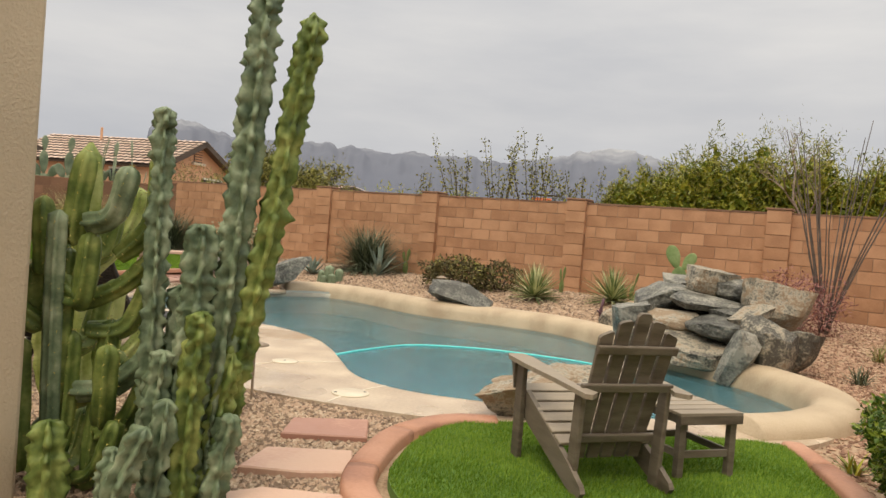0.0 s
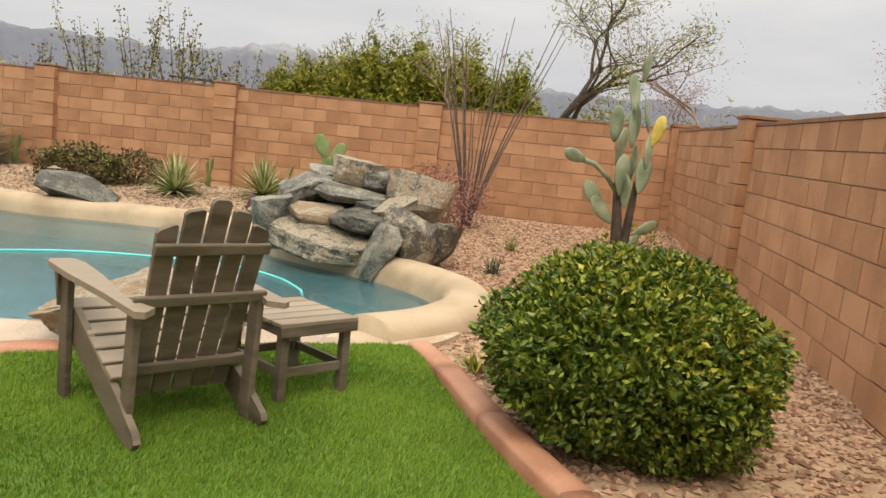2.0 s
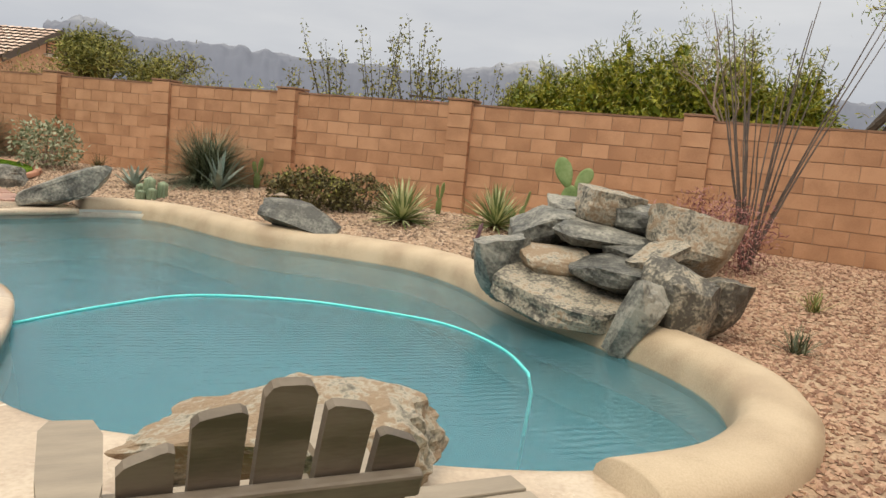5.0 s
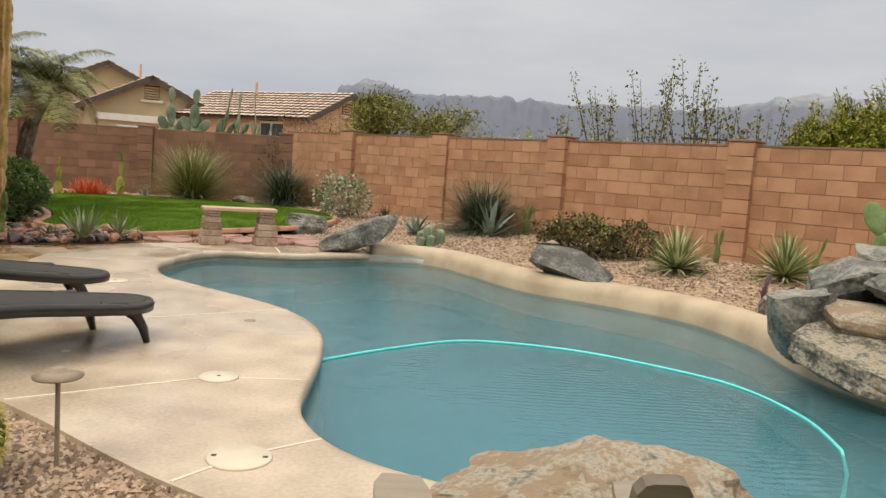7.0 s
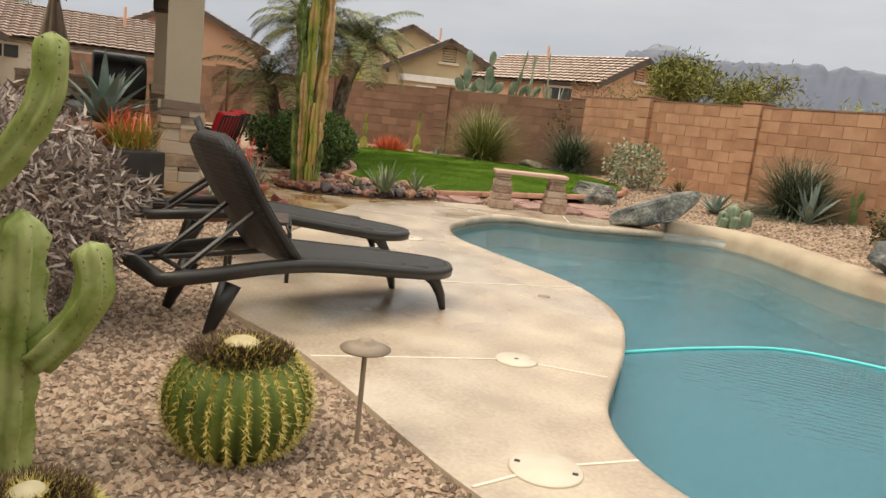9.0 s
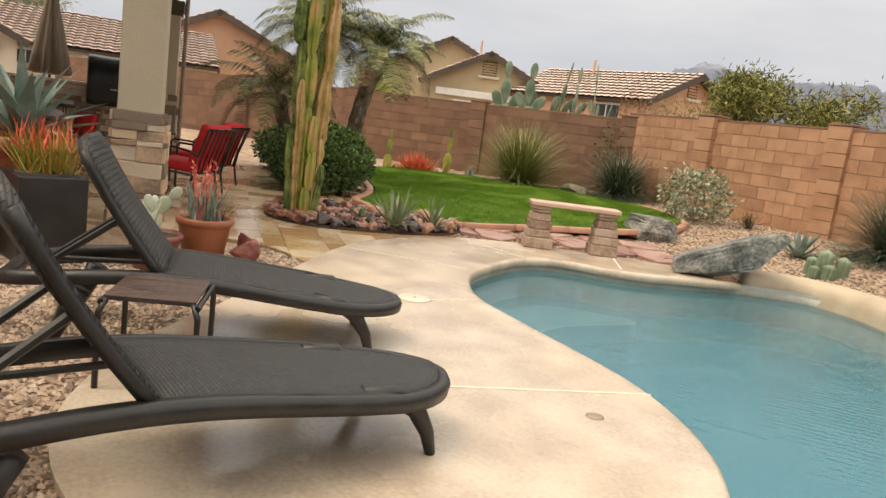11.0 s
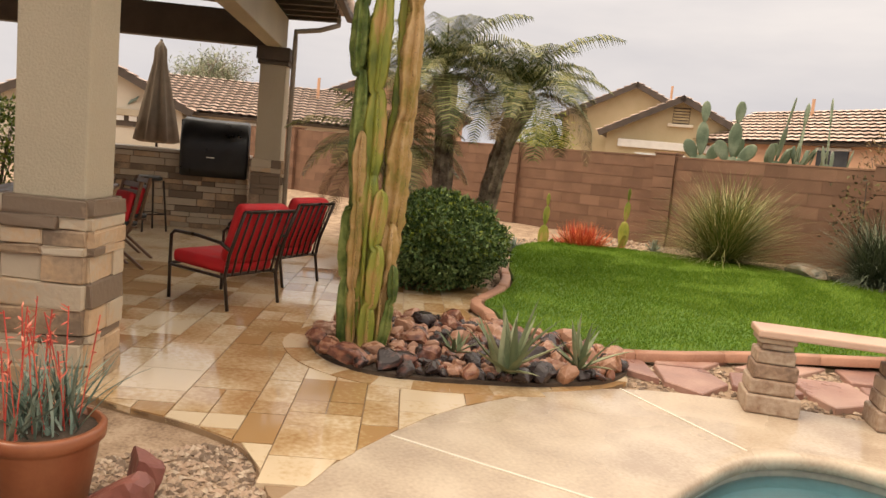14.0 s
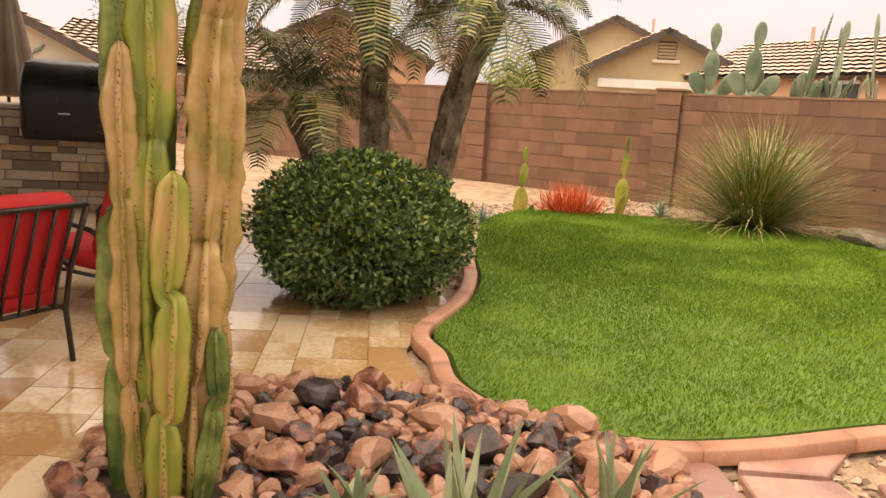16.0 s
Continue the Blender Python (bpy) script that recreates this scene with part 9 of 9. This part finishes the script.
for i, (x, y, rx, h) in enumerate(((3.6, 18.6, 0.9, 3.1), (4.6, 18.0, 1.0, 3.5), (5.7, 17.6, 1.0, 3.55), (6.8, 17.0, 1.0, 3.5), (7.8, 16.6, 0.9, 3.2), (2.9, 19.2, 0.7, 2.7))):
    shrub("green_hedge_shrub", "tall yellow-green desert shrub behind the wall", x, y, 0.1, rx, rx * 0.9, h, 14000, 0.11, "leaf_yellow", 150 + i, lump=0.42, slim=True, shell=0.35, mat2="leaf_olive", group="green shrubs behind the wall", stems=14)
for i, (x, y, rx, h, mt) in enumerate(((-5.5, 24, 1.4, 2.6, "leaf_olive"), (-3.5, 23, 1.1, 2.4, "leaf_yellow"), (-1.6, 22.5, 1.0, 2.5, "leaf_yellow"), (-9.2, 23.5, 1.2, 2.7, "leaf_olive"), (-12.5, 28, 1.6, 3.0, "leaf_olive"), (9.5, 15.5, 1.3, 2.6, "leaf_olive"), (11.5, 14.0, 1.4, 2.5, "leaf_yellow"), (12.8, 10.5, 1.3, 2.4, "leaf_olive"), (10.8, 17.5, 1.6, 3.0, "leaf_yellow"), (1.5, 24, 1.5, 2.6, "leaf_brown"))):
    shrub("desert_shrub", "rounded desert shrub beyond the garden wall", x, y, 0.0, rx, rx, h, 2600, 0.12, mt, 160 + i, lump=0.4, slim=True, shell=0.45, group="desert shrubs")
limb_tree("bare_mesquite", "bare spreading mesquite tree with thin twigs", 8.3, 15.4, 0.1, 7.0, 170, "leaf_yellow", 3600, 0.085, 1.05, 0.11, 6, "bark", split=2, first=0.30, twig_len=0.66, droop=0.03, lean=(0.06, 0.0), leaf_dev=0.16)
limb_tree("bare_mesquite", "bare pinkish-brown desert tree", 11.2, 13.6, 0.1, 6.2, 171, "leaf_pink", 2600, 0.06, 0.9, 0.07, 6, "bark_tan", split=2, first=0.25, twig_len=0.7, droop=0.03, leaf_dev=0.2)
limb_tree("bare_mesquite", "bare pinkish-brown desert tree", 13.2, 11.2, 0.1, 6.2, 172, "leaf_pink", 2300, 0.06, 0.9, 0.07, 6, "bark_tan", split=2, first=0.25, twig_len=0.7, droop=0.03, leaf_dev=0.2)
limb_tree("bare_mesquite", "thin bare desert tree behind the ocotillo", 6.3, 15.6, 0.1, 5.2, 173, "leaf_yellow", 900, 0.06, 0.7, 0.06, 6, "bark_tan", split=2, first=0.3, twig_len=0.68, leaf_dev=0.2)
limb_tree("bare_mesquite", "pinkish bare desert tree in the distance", 5.5, 26, 0.1, 4.6, 174, "leaf_pink", 1500, 0.08, 0.8, 0.07, 5, "bark_tan", split=3, first=0.25, twig_len=0.7, leaf_dev=0.25)
limb_tree("desert_tree", "feathery pale green tree behind the neighbour's roof", -42, 17, 0.0, 7.5, 175, "leaf_grey", 4000, 0.22, 0.8, 0.16, 5, "bark_tan", split=3, first=0.25, twig_len=0.7, leaf_dev=0.35)
limb_tree("desert_tree", "feathery yellow-green tree behind the palms", -21, 21.5, 0.0, 4.0, 176, "leaf_yellow", 3500, 0.16, 0.8, 0.1, 4, "bark_tan", split=3, first=0.25, twig_len=0.7, leaf_dev=0.35)


def far_scrub():
    rng = random.Random(180)
    pts, nrm = [], []
    for i in range(900):
        a, d = rng.uniform(-0.95, 0.95), rng.uniform(45, 260)
        x, y = math.sin(a) * d, math.cos(a) * d
        r = rng.uniform(0.7, 1.9)
        for k in range(26):
            q = Vector((rng.gauss(0, 1), rng.gauss(0, 1), abs(rng.gauss(0, 0.8)))).normalized()
            pts.append((x + q.x * r, y + q.y * r, 0.1 + q.z * r * 1.2))
            nrm.append(q)
    v, f = scatter(LEAF_V, LEAF_F, leaf_mats(pts, nrm, 0.8, rng))
    ob = data_part("desert_scrub", v, f, M["leaf_olive"], None)
    tagged(ob, "far olive desert scrub below the mountains", "scrub", kind="stuff")


far_scrub()
bm = bmesh.new()
box(bm, (0.55, 0.05, 0.45), at(0.95, 20.4, 2.15), 0.01)
sgn = tagged(part("orange_sign", bm, M["firestick"], None), "small orange-red sign board beyond the wall", "sign")
bm = bmesh.new()
tube(bm, [(0.95, 20.43, 0.05), (0.95, 20.43, 2.0)], 0.03, 6)
part("post", bm, M["bark"], sgn)
bm = bmesh.new()
box(bm, (1.1, 0.07, 0.05), at(0.95, 20.4, 2.45))
part("top_bar", bm, M["bark"], sgn)


# ---- gravel and turf, stone by stone and blade by blade ----
def stones(name, label, n, box_, ok, mat, size, seed, zoff=0.0):
    rs = np.random.RandomState(seed)
    P = np.column_stack([rs.uniform(box_[0], box_[1], n), rs.uniform(box_[2], box_[3], n)])
    P = P[ok(P)]
    z = ground_z(P) + zoff
    k = len(P)
    base = np.array([(1, 0, 0.1), (-0.5, 0.87, -0.1), (-0.5, -0.87, 0.15), (0.1, 0.1, 0.75), (-0.05, 0.3, -0.6)])
    rot = rs.uniform(0, 2 * np.pi, k)
    s = size * rs.uniform(0.55, 1.35, k)
    jit = rs.uniform(0.6, 1.35, (k, 5, 3))
    v = base[None] * jit * s[:, None, None]
    c, sn = np.cos(rot)[:, None], np.sin(rot)[:, None]
    x = v[:, :, 0] * c - v[:, :, 1] * sn + P[:, 0:1]
    y = v[:, :, 0] * sn + v[:, :, 1] * c + P[:, 1:2]
    zz = v[:, :, 2] * 0.8 + z[:, None] + s[:, None] * 0.22
    verts = np.stack([x, y, zz], 2).reshape(-1, 3)
    tf = np.array([(0, 1, 3), (1, 2, 3), (2, 0, 3), (1, 0, 4), (2, 1, 4), (0, 2, 4)])
    faces = (tf[None] + 5 * np.arange(k)[:, None, None]).reshape(-1, 3)
    ob = data_part(name, verts.tolist(), faces.tolist(), M[mat], None)
    return tagged(ob, label, "gravel", kind="stuff")


deck_in, turf_wide = offset_loop(POOL, 0.40), offset_loop(GRASS_A, 0.10)


def free(P):
    a = inside_many(P, DECK) | inside_many(P, deck_in) | inside_many(P, turf_wide)
    return ~a


def right_side(P):
    # inside the right and back walls
    n = Vector((0.898, -0.44)) 
    return free(P) & (((P[:, 0] - 6.62) * 0.898 - (P[:, 1] - 7.05) * 0.44) < -0.12)


stones("gravel", "loose tan and grey gravel round the stepping stones", 48000, (-3.2, 0.2, 1.2, 5.4), lambda P: free(P), "gravel", 0.020, 1)
stones("gravel", "loose tan and grey gravel by the loungers", 34000, (-6.2, -3.0, 3.4, 8.4), lambda P: free(P) & ~inside_many(P, TRAV), "gravel", 0.022, 2)
stones("gravel", "loose pinkish gravel along the wall", 30000, (2.5, 8.6, 1.0, 8.3), right_side, "gravel_red", 0.023, 3)
stones("gravel", "loose pinkish gravel beside the waterfall", 20000, (2.4, 8.8, 8.2, 13.0), lambda P: right_side(P) & (line_dist(P, BACK_WALL) > 0.1), "gravel_red", 0.026, 4)
stones("gravel", "loose tan gravel in the bed behind the pool", 26000, (-7.0, 2.6, 11.2, 18.2), lambda P: free(P) & ~inside_many(P, offset_loop(LAWN_B, 0.15)) & (P[:, 1] < 17.95 - 0.435 * (P[:, 0] + 4.9)), "gravel", 0.027, 5)
stones("gravel", "loose tan gravel round the lawn", 9000, (-13.5, -6.0, 12.5, 18.6), lambda P: free(P) & ~inside_many(P, offset_loop(LAWN_B, 0.15)) & ~inside_many(P, TRAV), "gravel", 0.03, 6)


def blades(name, label, loop, zf, n, h, w, seed):
    rs = np.random.RandomState(seed)
    q = np.array(loop)
    lo, hi = q.min(0), q.max(0)
    P = np.column_stack([rs.uniform(lo[0], hi[0], n), rs.uniform(lo[1], hi[1], n)])
    P = P[inside_many(P, loop)]
    k = len(P)
    z = np.array([zf(x, y) for x, y in P])
    a = rs.uniform(0, 2 * np.pi, k)
    hh = h * rs.uniform(0.55, 1.25, k)
    patch = np.array([noise.noise((x * 1.6, y * 1.6, 3.0)) for x, y in P])
    la = patch * 4.0 + rs.normal(0, 0.9, k)
    ln = hh * rs.uniform(0.15, 0.75, k)
    ax, ay = np.cos(a) * w, np.sin(a) * w
    b0 = np.column_stack([P[:, 0] - ax, P[:, 1] - ay, z - 0.004])
    b1 = np.column_stack([P[:, 0] + ax, P[:, 1] + ay, z - 0.004])
    tp = np.column_stack([P[:, 0] + np.cos(la) * ln, P[:, 1] + np.sin(la) * ln, z + hh])
    verts = np.stack([b0, b1, tp], 1).reshape(-1, 3)
    faces = np.arange(3 * k).reshape(-1, 3)
    ob = data_part(name, verts.tolist(), faces.tolist(), M["grass"], None)
    return tagged(ob, label, "turf", kind="stuff")


blades("turf_blades", "short green artificial turf blades of the small patch", GRASS_A, lambda x, y: 0.02, 200000, 0.019, 0.0022, 7)
blades("lawn_blades", "short bright green artificial turf blades of the lawn", LAWN_B, lawn_z, 300000, 0.021, 0.0042, 8)
build_paving()
